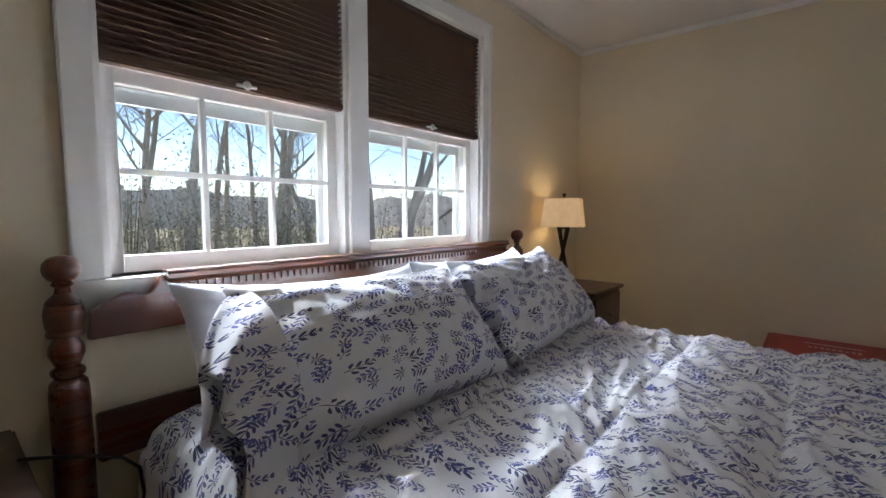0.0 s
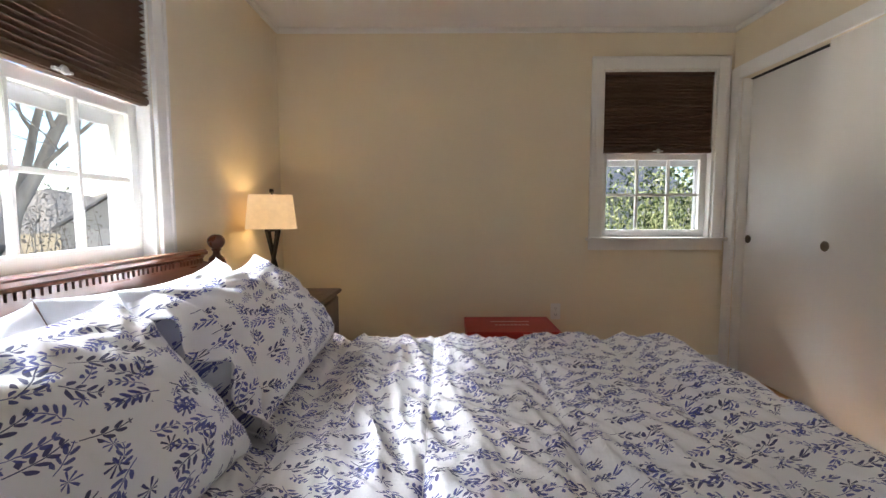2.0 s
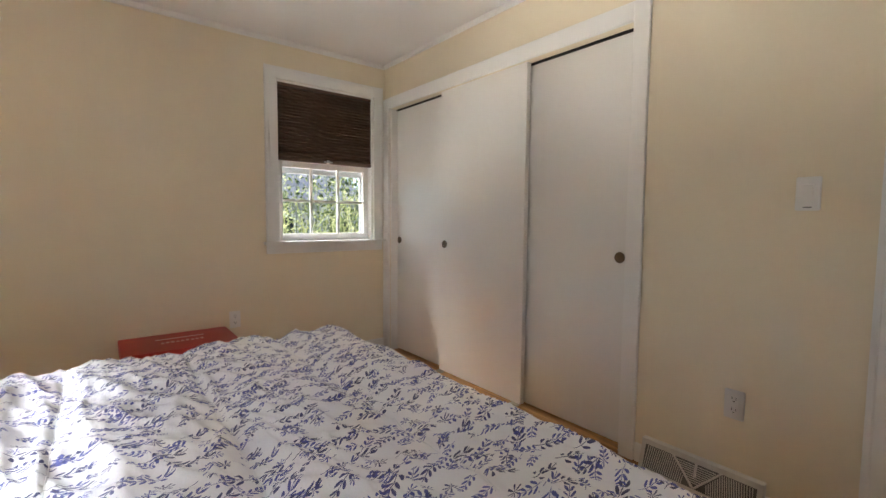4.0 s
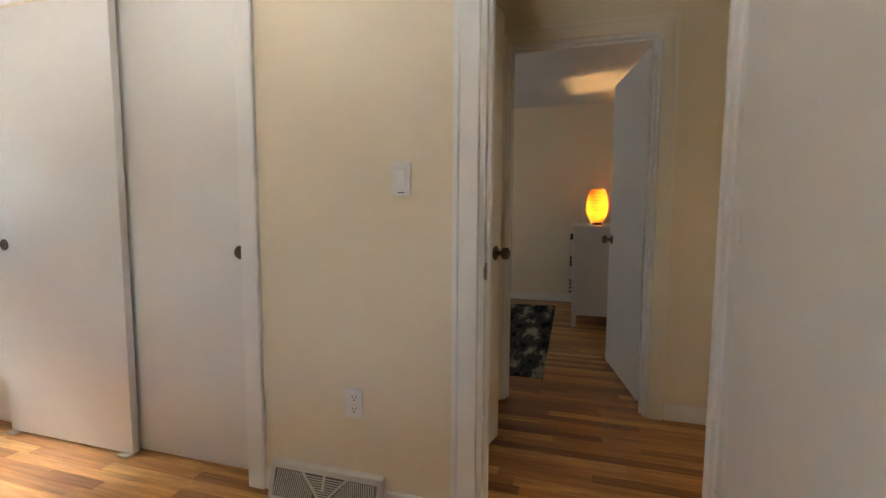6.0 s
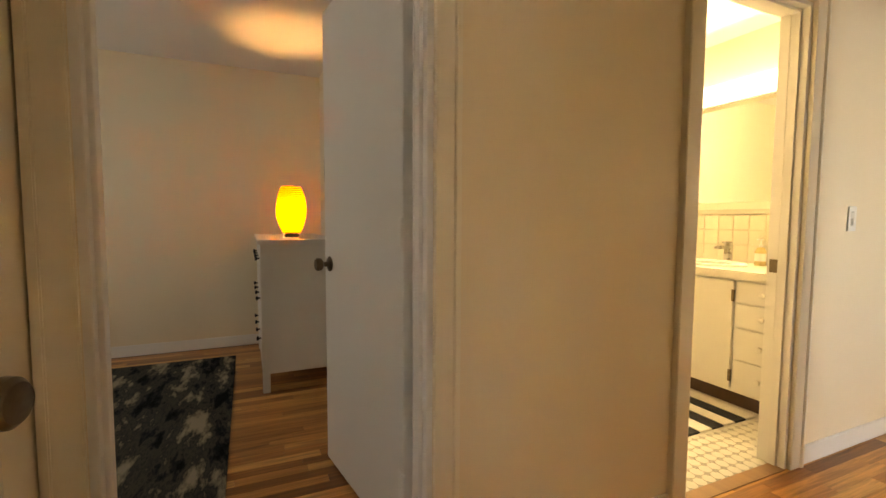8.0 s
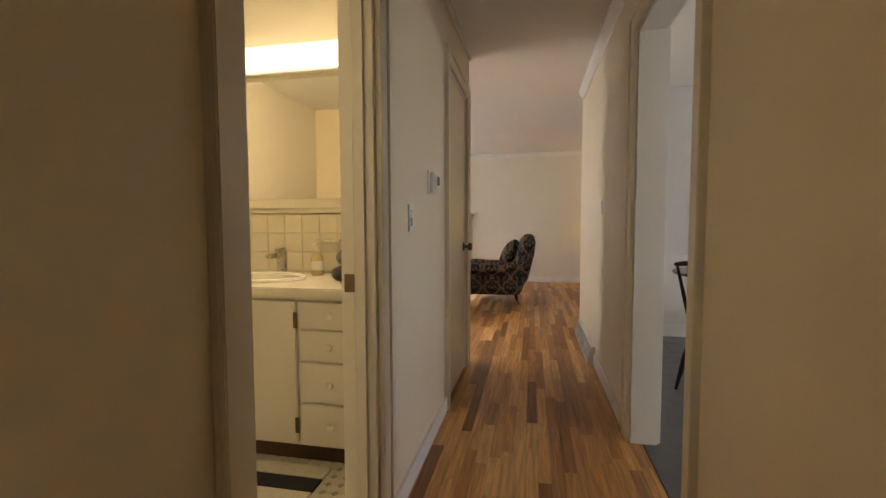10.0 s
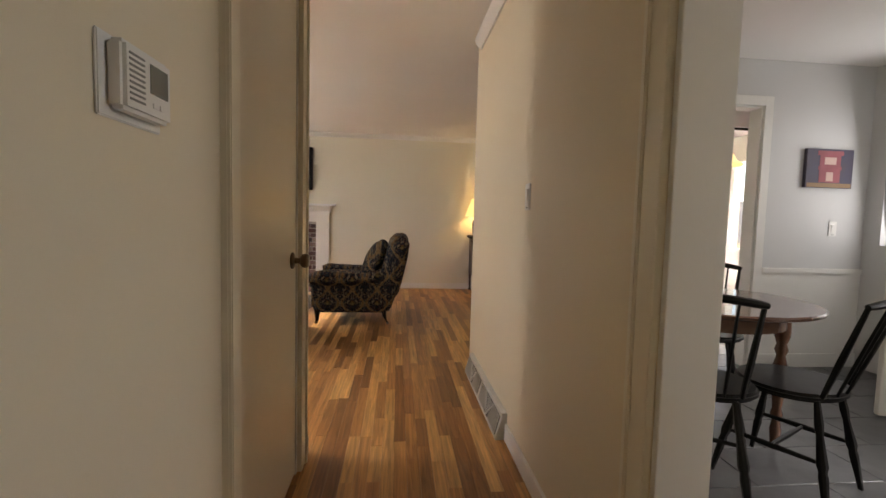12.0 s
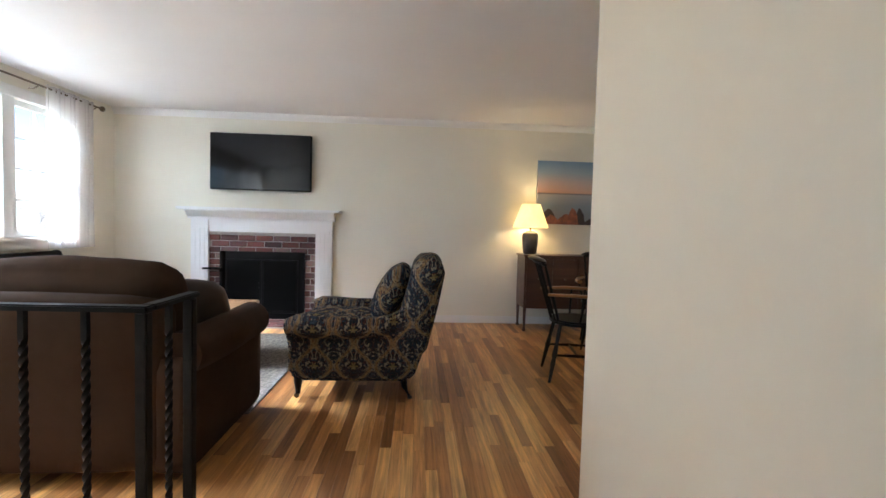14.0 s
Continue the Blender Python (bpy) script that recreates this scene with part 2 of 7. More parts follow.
wall_y("wall_linen", 1.03, 1.13, HX, RX, [(2.40, 2.93, 0.0, 2.04)], WALL, CREAM + " with a narrow door opening")
wall_x("wall_closet_back", 2.95, 3.05, 1.60, NY, [], WALL, "closet back wall")
wall_y("wall_closet_side", 1.50, 1.60, HX, RX, [], WALL, "closet side wall")
wall_x("wall_hall_east", RX, RX + 0.12, -3.70, 1.50, [(0.16, 0.95, 0.0, 2.04), (-1.575, -0.89, 0.0, 2.04), (-3.535, -2.80, 0.0, 2.04)], WALL, CREAM + " with three door openings")
# second bedroom
wall_y("wall_room2_south", -0.10, 0.0, RX + 0.12, 6.6, [], WALL, CREAM)
wall_x("wall_room2_east", 6.45, 6.6, 0.0, 3.2, [], WALL, CREAM)
# unseen opening added as a recess for the room's fill lamp
wall_y("wall_room2_north", 3.2, 3.35, RX, 6.6, [(4.4, 5.4, 0.95, 2.12)], WALL, CREAM)
# unseen panel added to shut the recess against the sky
struct("lamp_recess_back", Shape().box(4.4, 5.4, 3.33, 3.348, 0.95, 2.12), TRIM, "unseen white panel closing the lamp recess in the second bedroom", "window shade")
wall_x("wall_room2_west", RX, RX + 0.12, 1.50, 3.2, [], WALL, CREAM)
# bathroom
wall_y("wall_bath_south", -2.65, -2.53, RX + 0.12, 5.4, [], WALL_PALE, "pale painted bathroom wall")
wall_x("wall_bath_east", 5.3, 5.4, -2.53, -0.10, [], WALL_PALE, "pale painted bathroom wall")
# coat closet and living room
wall_y("wall_living_north", -3.70, -3.58, RX + 0.12, LX, [], WALL_PALE, "ivory painted plaster wall")
wall_x("wall_coat_back", 4.1, 4.2, -3.58, -2.65, [], WALL, "closet back wall")
# the small second opening is unseen, made for the entry fill lamp
wall_x("wall_living_east", LX, LX + 0.18, FY, -3.58, [(-7.965, -4.635, 0.95, 2.15), (-4.48, -3.88, 1.55, 2.1)], WALL_PALE, "ivory painted wall with a wide window")
wall_y("wall_living_south", FY - 0.16, FY, 0.6, LX + 0.18, [], WALL_PALE, "ivory painted plaster wall with a fireplace")
wall_x("wall_dining_west", 0.6, 0.72, FY, -4.95, [], WALL_PALE, "ivory painted plaster wall")
# kitchen and sunroom
KGREY = surf("pale_grey_wall_paint", (0.62, 0.62, 0.62), (0.60, 0.60, 0.60), 1.5, 0.6, 0.25, 220)
# the opening left of x -1 is unseen, added to light the box behind
wall_y("wall_kitchen_south", -4.95, -4.83, -2.0, EX, [(-1.80, -1.10, 0.9, 2.05), (0.15, 0.88, 0.0, 2.05)], KGREY, "pale grey kitchen wall with a doorway")
# the opening at y -2.3 to -1.2 is unseen, added for a fill lamp
wall_x("wall_kitchen_west", -0.92, -0.80, -4.83, SY - 0.12, [(-3.72, -2.9, 0.0, 2.05), (-4.70, -3.90, 1.0, 2.05), (-2.3, -1.2, 1.0, 2.05)], KGREY, "pale grey kitchen wall with a door opening")
# unseen box beyond the back door, added to block direct sun
wall_x("wall_porch_west", -2.0, -1.88, -4.83, -2.5, [], KGREY, "unseen pale grey wall added to keep sun out of the kitchen")
wall_y("wall_porch_north", -2.6, -2.5, -1.88, -0.92, [], KGREY, "unseen pale grey wall added to keep sun out of the kitchen")
wall_x("wall_sunroom_west", -2.0, -1.88, -8.0, -4.95, [(-7.6, -5.5, 0.8, 2.05)], WALL_PALE, "white sunroom wall with windows")
wall_y("wall_sunroom_south", -8.12, -8.0, -2.0, 0.6, [(-1.5, -0.55, 0.75, 2.05), (-0.35, 0.5, 0.75, 2.05)], WALL_PALE, "white sunroom wall with windows")

# ceilings: one slab for each part of the house
for nm, a in (("ceiling_bedroom", (WX - 0.18, RX, SY - 0.12, NY + 0.18)), ("ceiling_room2", (RX, 6.6, -0.1, 3.35)), ("ceiling_hall", (EX, RX, -4.0, SY - 0.12)), ("ceiling_bath", (RX, LX, -4.0, -0.1)),
              ("ceiling_living", (0.6, LX + 0.18, FY - 0.16, -4.0)), ("ceiling_kitchen", (-2.0, EX, -4.0, SY - 0.12)), ("ceiling_sunroom", (-2.0, 0.6, -8.12, -4.0))):
    struct(nm, Shape().box(a[0], a[1], a[2], a[3], H, H + 0.15), CEIL, "white painted ceiling", "ceiling")
struct("floor_slab", Shape().box(-1.05, LX + 0.18, FY - 0.16, NY + 0.18, -0.25, -0.014).box(-2.0, -1.05, -8.12, -2.5, -0.25, -0.014), DARK, "subfloor under the rooms", "floor")

# ---- doors, windows and trim ----


def rot_box(s, m, *a):
    return s.box(*a, m=m)


def casing_x(name, xf, out, y0, y1, z1, w=0.085, t=0.018, mat=None):
    """Door casing on a wall face x = xf, standing out by t in the direction out (+1 or -1)."""
    s = Shape()
    a, b = sorted((xf, xf + out * t))
    c, d = sorted((xf, xf + out * (t + 0.008)))
    s.box(a, b, y0 - w, y0, 0, z1 + w)
    s.box(a, b, y1, y1 + w, 0, z1 + w)
    s.box(a, b, y0, y1, z1, z1 + w)
    s.box(c, d, y0 - w, y0 - w + 0.02, 0, z1 + w)
    s.box(c, d, y1 + w - 0.02, y1 + w, 0, z1 + w)
    s.box(c, d, y0 - w, y1 + w, z1 + w - 0.02, z1 + w + 0.002)
    ob = part(name, s, mat or TRIM, bevel=0.003)
    return tagged(ob, ("cream" if mat else "white") + " painted door casing on the wall", "casing", kind="structure")


def jamb_x(name, x0, x1, y0, y1, z1, stop=None):
    s = Shape()
    s.box(x0 + 0.002, x1 - 0.002, y0 - 0.001, y0 + 0.019, 0, z1)
    s.box(x0 + 0.002, x1 - 0.002, y1 - 0.019, y1 + 0.001, 0, z1)
    s.box(x0 + 0.002, x1 - 0.002, y0 + 0.019, y1 - 0.019, z1 - 0.019, z1 + 0.001)
    if stop:
        s.box(stop - 0.018, stop + 0.018, y0 + 0.019, y0 + 0.031, 0, z1 - 0.019)
        s.box(stop - 0.018, stop + 0.018, y1 - 0.031, y1 - 0.019, 0, z1 - 0.019)
        s.box(stop - 0.018, stop + 0.018, y0 + 0.031, y1 - 0.031, z1 - 0.031, z1 - 0.019)
    return tagged(part(name, s, TRIM, bevel=0.0015), "white painted door jamb lining the opening", "jamb", kind="structure")


KNOB = [(0.0, 0.0), (0.033, 0.0), (0.034, 0.004), (0.028, 0.009), (0.012, 0.012), (0.011, 0.028), (0.016, 0.034), (0.026, 0.040), (0.0285, 0.050), (0.0275, 0.060), (0.022, 0.066), (0.0, 0.068)]


def add_knobs(door, u, z, thick, sides=(1, -1), mat=None):
    for sd_ in sides:
        m = Matrix.Translation((u, thick / 2 + sd_ * thick / 2, z)) @ Matrix.Rotation(radians(-90 * sd_), 4, "X")
        part("door_knob", Shape().lathe(KNOB, m, 24), mat or BRONZE, door, "antique brass round door knob")


def flush_door(name, hinge, angle, width, height, label, thick=0.035, knob_z=0.92, z0=0.012, sides=(1, -1), mat=None, painted_hinges=True, hinge_side=0):
    """A flush leaf; local x runs from the hinge, local y is its thickness."""
    d = thing(name, label, "door", pose(hinge[0], hinge[1], 0, 0, 0, angle), kind="structure")
    part("door_leaf", Shape().box(0.002, width, 0, thick, z0, height), mat or DOORP, d, bevel=0.002)
    if knob_z:
        add_knobs(d, width - 0.065, knob_z, thick, sides)
    for hz in (0.25, 1.08, 1.82):
        s = Shape()
        for k in range(5):
            s.lathe([(0.0, 0), (0.008, 0), (0.008, 0.0168), (0, 0.0168)], Matrix.Translation((-0.004, hinge_side + (0.006 if hinge_side > 0 else -0.006), hz - 0.045 + k * 0.018)), 10)
        yy = 0.0 if hinge_side <= 0 else thick
        s.box(-0.004, 0.034, yy - 0.003, yy + 0.003, hz - 0.045, hz + 0.045)
        part("hinge", s, PLASTIC, d, "white painted butt hinge")
        sc = Shape()
        for du, dz in ((0.012, 0.03), (0.022, 0), (0.012, -0.03)):
            sc.lathe([(0, 0), (0.0035, 0), (0.003, 0.0012), (0, 0.0014)], Matrix.Translation((du, yy - 0.003, hz + dz)) @ Matrix.Rotation(radians(90), 4, "X"), 8)
        part("hinge_screws", sc, PLASTIC, d)
    return d


# bedroom door opening and its leaf, swung into the room
jamb_x("jamb_bedroom", EX, HX, 0.125, 0.875, 2.04, EX + 0.055)
casing_x("casing_bedroom_in", EX, -1, 0.125, 0.875, 2.04)
casing_x("casing_bedroom_hall", HX, 1, 0.125, 0.875, 2.04, mat=TRIMC)
flush_door("door_1", (EX - 0.004, 0.135), 183, 0.735, 2.025, "white flush door standing open into the bedroom", hinge_side=0, sides=(1,))
sp = Shape().box(EX + 0.012, EX + 0.05, 0.8525, 0.855, 0.885, 0.945)
sp.box(EX - 0.012, EX + 0.012, 0.852, 0.8545, 0.895, 0.935)
tagged(part("strike_plate", sp, BRONZE, bevel=0.0008), "brass strike plate on the white door jamb", "strike plate", kind="structure")
# linen cupboard at the head of the hall, its narrow door ajar
s = Shape()
s.box(2.40, 2.416, 1.032, 1.128, 0, 2.04).box(2.914, 2.93, 1.032, 1.128, 0, 2.04).box(2.416, 2.914, 1.032, 1.128, 2.024, 2.04)
s.box(2.93, 3.0, 1.012, 1.030, 0, 2.12).box(HX, 2.40, 1.012, 1.030, 0, 2.12).box(2.40, 2.93, 1.012, 1.030, 2.04, 2.12)
tagged(part("casing_linen", s, TRIM, bevel=0.002), "cream painted casing round the narrow cupboard door", "casing", kind="structure")
LINEND = surf("cream_door_paint", (0.76, 0.70, 0.58), (0.74, 0.68, 0.56), 2, 0.3, 0.08, 60, stretch=(1, 1, 0.3))
flush_door("door_2", (2.42, 1.025), -14.5, 0.49, 2.02, "narrow cream flush cupboard door standing ajar", thick=0.033, knob_z=0.925, sides=(-1,), mat=LINEND)
# second bedroom door
jamb_x("jamb_room2", RX, RX + 0.12, 0.16, 0.95, 2.04, RX + 0.05)
casing_x("casing_room2_hall", RX, -1, 0.16, 0.95, 2.04, w=0.075, mat=TRIMC)
casing_x("casing_room2_in", RX + 0.12, 1, 0.16, 0.95, 2.04)
flush_door("door_3", (RX + 0.185, 0.152), 9.5, 0.745, 2.02, "white flush door standing open into the second bedroom", hinge_side=0.035)
# bathroom door
jamb_x("jamb_bath", RX, RX + 0.12, -1.575, -0.89, 2.04, RX + 0.05)
casing_x("casing_bath_hall", RX, -1, -1.575, -0.89, 2.04, mat=TRIMC)
flush_door("door_4", (RX + 0.13, -0.905), 4, 0.66, 2.02, "white flush bathroom door standing open", knob_z=0.93)
sp = Shape().box(RX + 0.07, RX + 0.108, -1.5575, -1.555, 0.885, 0.945)
tagged(part("strike_plate", sp, BRONZE, bevel=0.0006), "brass strike plate on the bathroom jamb", "strike plate", kind="structure")
# coat closet, closed
jamb_x("jamb_coat", RX, RX + 0.12, -3.535, -2.80, 2.04)
casing_x("casing_coat", RX, -1, -3.535, -2.80, 2.04, mat=TRIMC)
flush_door("door_5", (RX + 0.006, -2.821), -90, 0.692, 2.02, "cream flush hall closet door, closed", hinge_side=0, sides=(-1,), thick=0.034, knob_z=0.935, mat=LINEND)
# kitchen doorway, without a door
jamb_x("jamb_kitchen", EX, HX, -2.53, -1.69, 2.04)
casing_x("casing_kitchen_hall", HX, 1, -2.53, -1.69, 2.04, mat=TRIMC)
casing_x("casing_kitchen_in", EX, -1, -2.53, -1.69, 2.04)

# closet with three sliding panels
s = Shape()
s.box(EX - 0.02, EX, 1.733, 1.807, 0, 2.115).box(EX - 0.02, EX, 3.925, NY - 0.003, 0, 2.115).box(EX - 0.02, EX, 1.807, 3.925, 2.03, 2.115)
s.box(EX + 0.002, HX - 0.002, 1.806, 1.821, 0, 2.03).box(EX + 0.002, HX - 0.002, 3.910, 3.926, 0, 2.03)
tagged(part("casing_closet", s, TRIM, bevel=0.003), "white painted casing round the sliding closet doors", "casing", kind="structure")
struct("closet_track", Shape().box(EX + 0.05, HX - 0.01, 1.821, 3.910, 2.020, 2.029), DARK, "dark sliding door track above the closet", "track")
for nm, y0, y1, dx, pull in (("door_6", 3.16, 3.909, 0.062, 3.875), ("door_7", 2.459, 3.255, 0.012, 3.203), ("door_8", 1.823, 2.56, 0.062, 1.879)):
    d = thing(nm, "white flush sliding closet door", "closet door", pose(EX + dx, 0, 0), kind="structure")
    part("door_panel", Shape().box(0, 0.034, y0, y1, 0.012, 2.018 if dx > 0.02 else 2.029), DOORP, d, bevel=0.0015)
    cup = Shape().lathe([(0.0, 0.0005), (0.024, 0.0005), (0.027, 0.0), (0.028, -0.003), (0.026, -0.004), (0.0245, -0.0015), (0.0, -0.0013)], Matrix.Translation((0, pull, 0.945)) @ Matrix.Rotation(radians(90), 4, "Y"), 22)
    part("finger_pull", cup, BRONZE, d, "round brass finger pull")
    part("pull_recess", Shape().lathe([(0, 0), (0.0235, 0), (0.0235, 0.0008), (0, 0.0008)], Matrix.Translation((-0.0024, pull, 0.945)) @ Matrix.Rotation(radians(90), 4, "Y"), 22), BRONZE, d)
for yg in (2.47, 3.20):
    tagged(part("floor_guide", Shape().box(EX - 0.012, EX + 0.02, yg, yg + 0.06, 0.0, 0.010), surf("ivory_plastic", (0.6, 0.55, 0.45)), bevel=0.002), "small ivory plastic sliding door guide on the floor", "door guide")


# windows: local x along the wall, local y outward, z up, origin on the wall's inner face
def sash(win, name, x0, x1, z0, z1, y, cols, rws, rail=0.045, bar=0.018, th=0.034):
    s = Shape()
    s.box(x0, x0 + rail, y, y + th, z0, z1).box(x1 - rail, x1, y, y + th, z0, z1)
    s.box(x0 + rail, x1 - rail, y, y + th, z0, z0 + rail * 1.15).box(x0 + rail, x1 - rail, y, y + th, z1 - rail, z1)
    gx0, gx1, gz0, gz1 = x0 + rail, x1 - rail, z0 + rail * 1.15, z1 - rail
    for k in range(1, cols):
        c = gx0 + (gx1 - gx0) * k / cols
        s.box(c - bar / 2, c + bar / 2, y + 0.003, y + th - 0.003, gz0, gz1)
    for k in range(1, rws):
        c = gz0 + (gz1 - gz0) * k / rws
        s.box(gx0, gx1, y + 0.005, y + th - 0.005, c - bar / 2, c + bar / 2)
    fr = part(name, s, TRIM, win, "white painted wooden sash", bevel=0.0025)
    for i in range(cols):
        for k in range(rws):
            a, b = gx0 + (gx1 - gx0) * i / cols, gx0 + (gx1 - gx0) * (i + 1) / cols
            c, d = gz0 + (gz1 - gz0) * k / rws, gz0 + (gz1 - gz0) * (k + 1) / rws
            p = part("pane", Shape().box(a + 0.004, b - 0.004, y + th / 2 - 0.0015, y + th / 2 + 0.0015, c + 0.004, d - 0.004), GLASS, fr, smooth=0)
            p.visible_shadow = False
    return fr


def sash_window(name, m, w, z0, z1, split, cas=0.085, label="", left=True, right=True, depth=0.18):
    win = thing(name, label, "window", m, kind="structure")
    s = Shape()
    xl, xr = -w / 2, w / 2
    if left:
        s.box(xl - cas, xl, -0.02, 0, z0 - 0.0, z1 + cas).box(xl - cas, xl - cas + 0.02, -0.028, -0.02, z0, z1 + cas)
    if right:
        s.box(xr, xr + cas, -0.02, 0, z0 - 0.0, z1 + cas).box(xr + cas - 0.02, xr + cas, -0.028, -0.02, z0, z1 + cas)
    s.box(xl, xr, -0.02, 0, z1, z1 + cas).box(xl - (cas if left else 0), xr + (cas if right else 0), -0.028, -0.02, z1 + cas - 0.02, z1 + cas)
    part("casing", s, TRIM, win, bevel=0.003)
    j = Shape()
    j.box(xl - 0.001, xl + 0.016, 0.001, depth - 0.001, z0, z1).box(xr - 0.016, xr + 0.001, 0.001, depth - 0.001, z0, z1).box(xl + 0.016, xr - 0.016, 0.001, depth - 0.001, z1 - 0.016, z1 + 0.001)
    part("jamb_liner", j, TRIM, win, bevel=0.001)
    st = Shape().box(xl - (cas + 0.02 if left else 0), xr + (cas + 0.02 if right else 0), -0.055, 0.0, z0 - 0.022, z0).box(xl, xr, 0.0, depth + 0.03, z0 - 0.022, z0)
    part("window_sill", st, TRIM, win, bevel=0.004)
    part("apron", Shape().box(xl - (cas if left else 0), xr + (cas if right else 0), -0.018, 0, z0 - 0.09, z0 - 0.022), TRIM, win, bevel=0.003)
    sash(win, "lower_sash", xl + 0.016, xr - 0.016, z0 + 0.002, split + 0.02, 0.055, 3, 2)
    sash(win, "upper_sash", xl + 0.016, xr - 0.016, split - 0.02, z1 - 0.018, 0.092, 3, 2)
    fr = Shape()
    a, b = xl + 0.017, xr - 0.017
    fr.box(a, a + 0.03, 0.145, 0.165, z0 + 0.001, z1 - 0.02).box(b - 0.03, b, 0.145, 0.165, z0 + 0.001, z1 - 0.02).box(a + 0.03, b - 0.03, 0.145, 0.165, z0 + 0.001, z0 + 0.03).box(a + 0.03, b - 0.03, 0.145, 0.165, 1.468, 1.548)
    fr.box(a + 0.03, b - 0.03, 0.145, 0.165, z1 - 0.05, z1 - 0.02)
    part("storm_frame", fr, surf("white_aluminium", (0.7, 0.7, 0.7), None, 5, 0.4, 0.0), win, "white aluminium storm window frame")
    return win


SHADE = surf("brown_pleated_fabric", (0.21, 0.122, 0.080), (0.17, 0.096, 0.062), 3, 0.8, 0.3, 500)
SHADEB = wood("shade_rail", (0.12, 0.06, 0.035), (0.09, 0.045, 0.027), 0.45, "x", 20, 0.1)


def pleated_shade(m, w, z0, z1):
    sh = thing("pleated_shade", "dark brown pleated cellular window shade, half lowered", "window shade", m, group="brown window shades")
    part("headrail", Shape().box(-w / 2, w / 2, 0.004, 0.044, z1 - 0.035, z1), SHADEB, sh, bevel=0.003)
    n = 23
    top, bot = z1 - 0.035, z0 + 0.03
    out = []
    for k in range(n):
        za, zb = top - (top - bot) * k / n, top - (top - bot) * (k + 1) / n
        out += [(0.027, za), (0.001, za + (zb - za) * 0.62)]
    out += [(0.027, bot), (0.031, bot)]
    for k in reversed(range(n)):
        za, zb = top - (top - bot) * k / n, top - (top - bot) * (k + 1) / n
        out += [(0.045, (za + zb) / 2), (0.032, za)]
    part("fabric", Shape().prism(out, -w / 2 + 0.003, w / 2 - 0.003, "x"), SHADE, sh, smooth=0)
    part("bottom_rail", Shape().box(-w / 2, w / 2, 0.002, 0.046, z0, z0 + 0.03), SHADEB, sh, bevel=0.006)
    h = Shape().box(-0.034, 0.034, -0.012, 0.002, z0 + 0.006, z0 + 0.014)
    h.lathe([(0, -0.006), (0.012, -0.006), (0.016, 0.0), (0.012, 0.006), (0, 0.006)], Matrix.Translation((0, -0.010, z0 + 0.012)) @ Matrix.Rotation(radians(90), 4, "X"), 14)
    part("pull_tab", h, surf("clear_plastic", (0.75, 0.75, 0.72), None, 5, 0.15, 0.0), sh, "clear plastic pull handle", bevel=0.001)
    return sh


MW = lambda y: pose(WX, y, 0, 0, 0, 90)
MN = lambda x: pose(x, NY, 0)
WIN = "white wooden sash window with six panes in each sash"
sash_window("window_1", MW(1.28), 0.84, 0.95, 2.12, 1.53, 0.075, WIN, left=True, right=False)
sash_window("window_2", MW(2.223), 0.84, 0.95, 2.12, 1.53, 0.075, WIN, left=False, right=True)
s = Shape().box(WX, WX + 0.02, 1.702, 1.801, 0.952, 2.19)
s.box(WX, WX + 0.052, 1.702, 1.801, 0.930, 0.950)
tagged(part("mullion_trim", s, TRIM, bevel=0.003), "white painted mullion board between two windows", "trim", kind="structure")
sash_window("window_3", MN(1.72), 0.795, 0.95, 2.12, 1.53, 0.08, WIN)
pleated_shade(MW(1.28), 0.83, 1.548, 2.115)
pleated_shade(MW(2.223), 0.83, 1.548, 2.115)
pleated_shade(MN(1.72), 0.785, 1.548, 2.115)

# baseboards and crown
def board_y(name, x0, x1, y0, y1, z0, z1, label="white painted baseboard along the wall", mat=None):
    return tagged(part(name, Shape().box(x0, x1, y0, y1, z0, z1), mat or TRIM, bevel=0.004), label, "baseboard" if z0 < 1 else "crown moulding", kind="structure")


BB = 0.09
board_y("baseboard", WX, WX + 0.014, SY, NY, 0, BB)
board_y("baseboard", WX + 0.014, EX - 0.014, NY - 0.014, NY, 0, BB)
board_y("baseboard", EX - 0.014, EX, 0.962, 1.215, 0, BB)
board_y("baseboard", EX - 0.014, EX, 1.685, 1.732, 0, BB)
board_y("baseboard", WX + 0.014, EX, SY, SY + 0.014, 0, BB)
board_y("baseboard", RX - 0.014, RX, -0.804, 0.074, 0, BB)
board_y("baseboard", RX - 0.014, RX, -2.714, -1.661, 0, BB)
board_y("baseboard", RX - 0.014, RX, -3.70, -3.622, 0, BB)
board_y("baseboard", HX, HX + 0.014, -1.604, 0.038, 0, BB)
board_y("baseboard", HX, HX + 0.014, -3.76, -2.616, 0, BB)
board_y("baseboard", HX, HX + 0.014, 0.962, 1.01, 0, BB)
board_y("baseboard", 3.002, RX - 0.02, 1.014, 1.03, 0, BB)
board_y("baseboard", 6.436, 6.45, 0.0, 3.2, 0, BB)
board_y("baseboard", RX + 0.12, 6.436, 0.0, 0.014, 0, BB)
board_y("baseboard", 0.72, 3.965, FY, FY + 0.014, 0, BB)
board_y("baseboard", 5.61, LX, FY, FY + 0.014, 0, BB)
board_y("baseboard", LX - 0.014, LX, FY + 0.014, -3.70, 0, BB)
board_y("baseboard", 0.72, 0.734, FY + 0.014, -4.95, 0, BB)
CR = lambda x0, x1, y0, y1: board_y("crown_moulding", x0, x1, y0, y1, H - 0.035, H - 0.001, "slim white crown moulding under the ceiling")
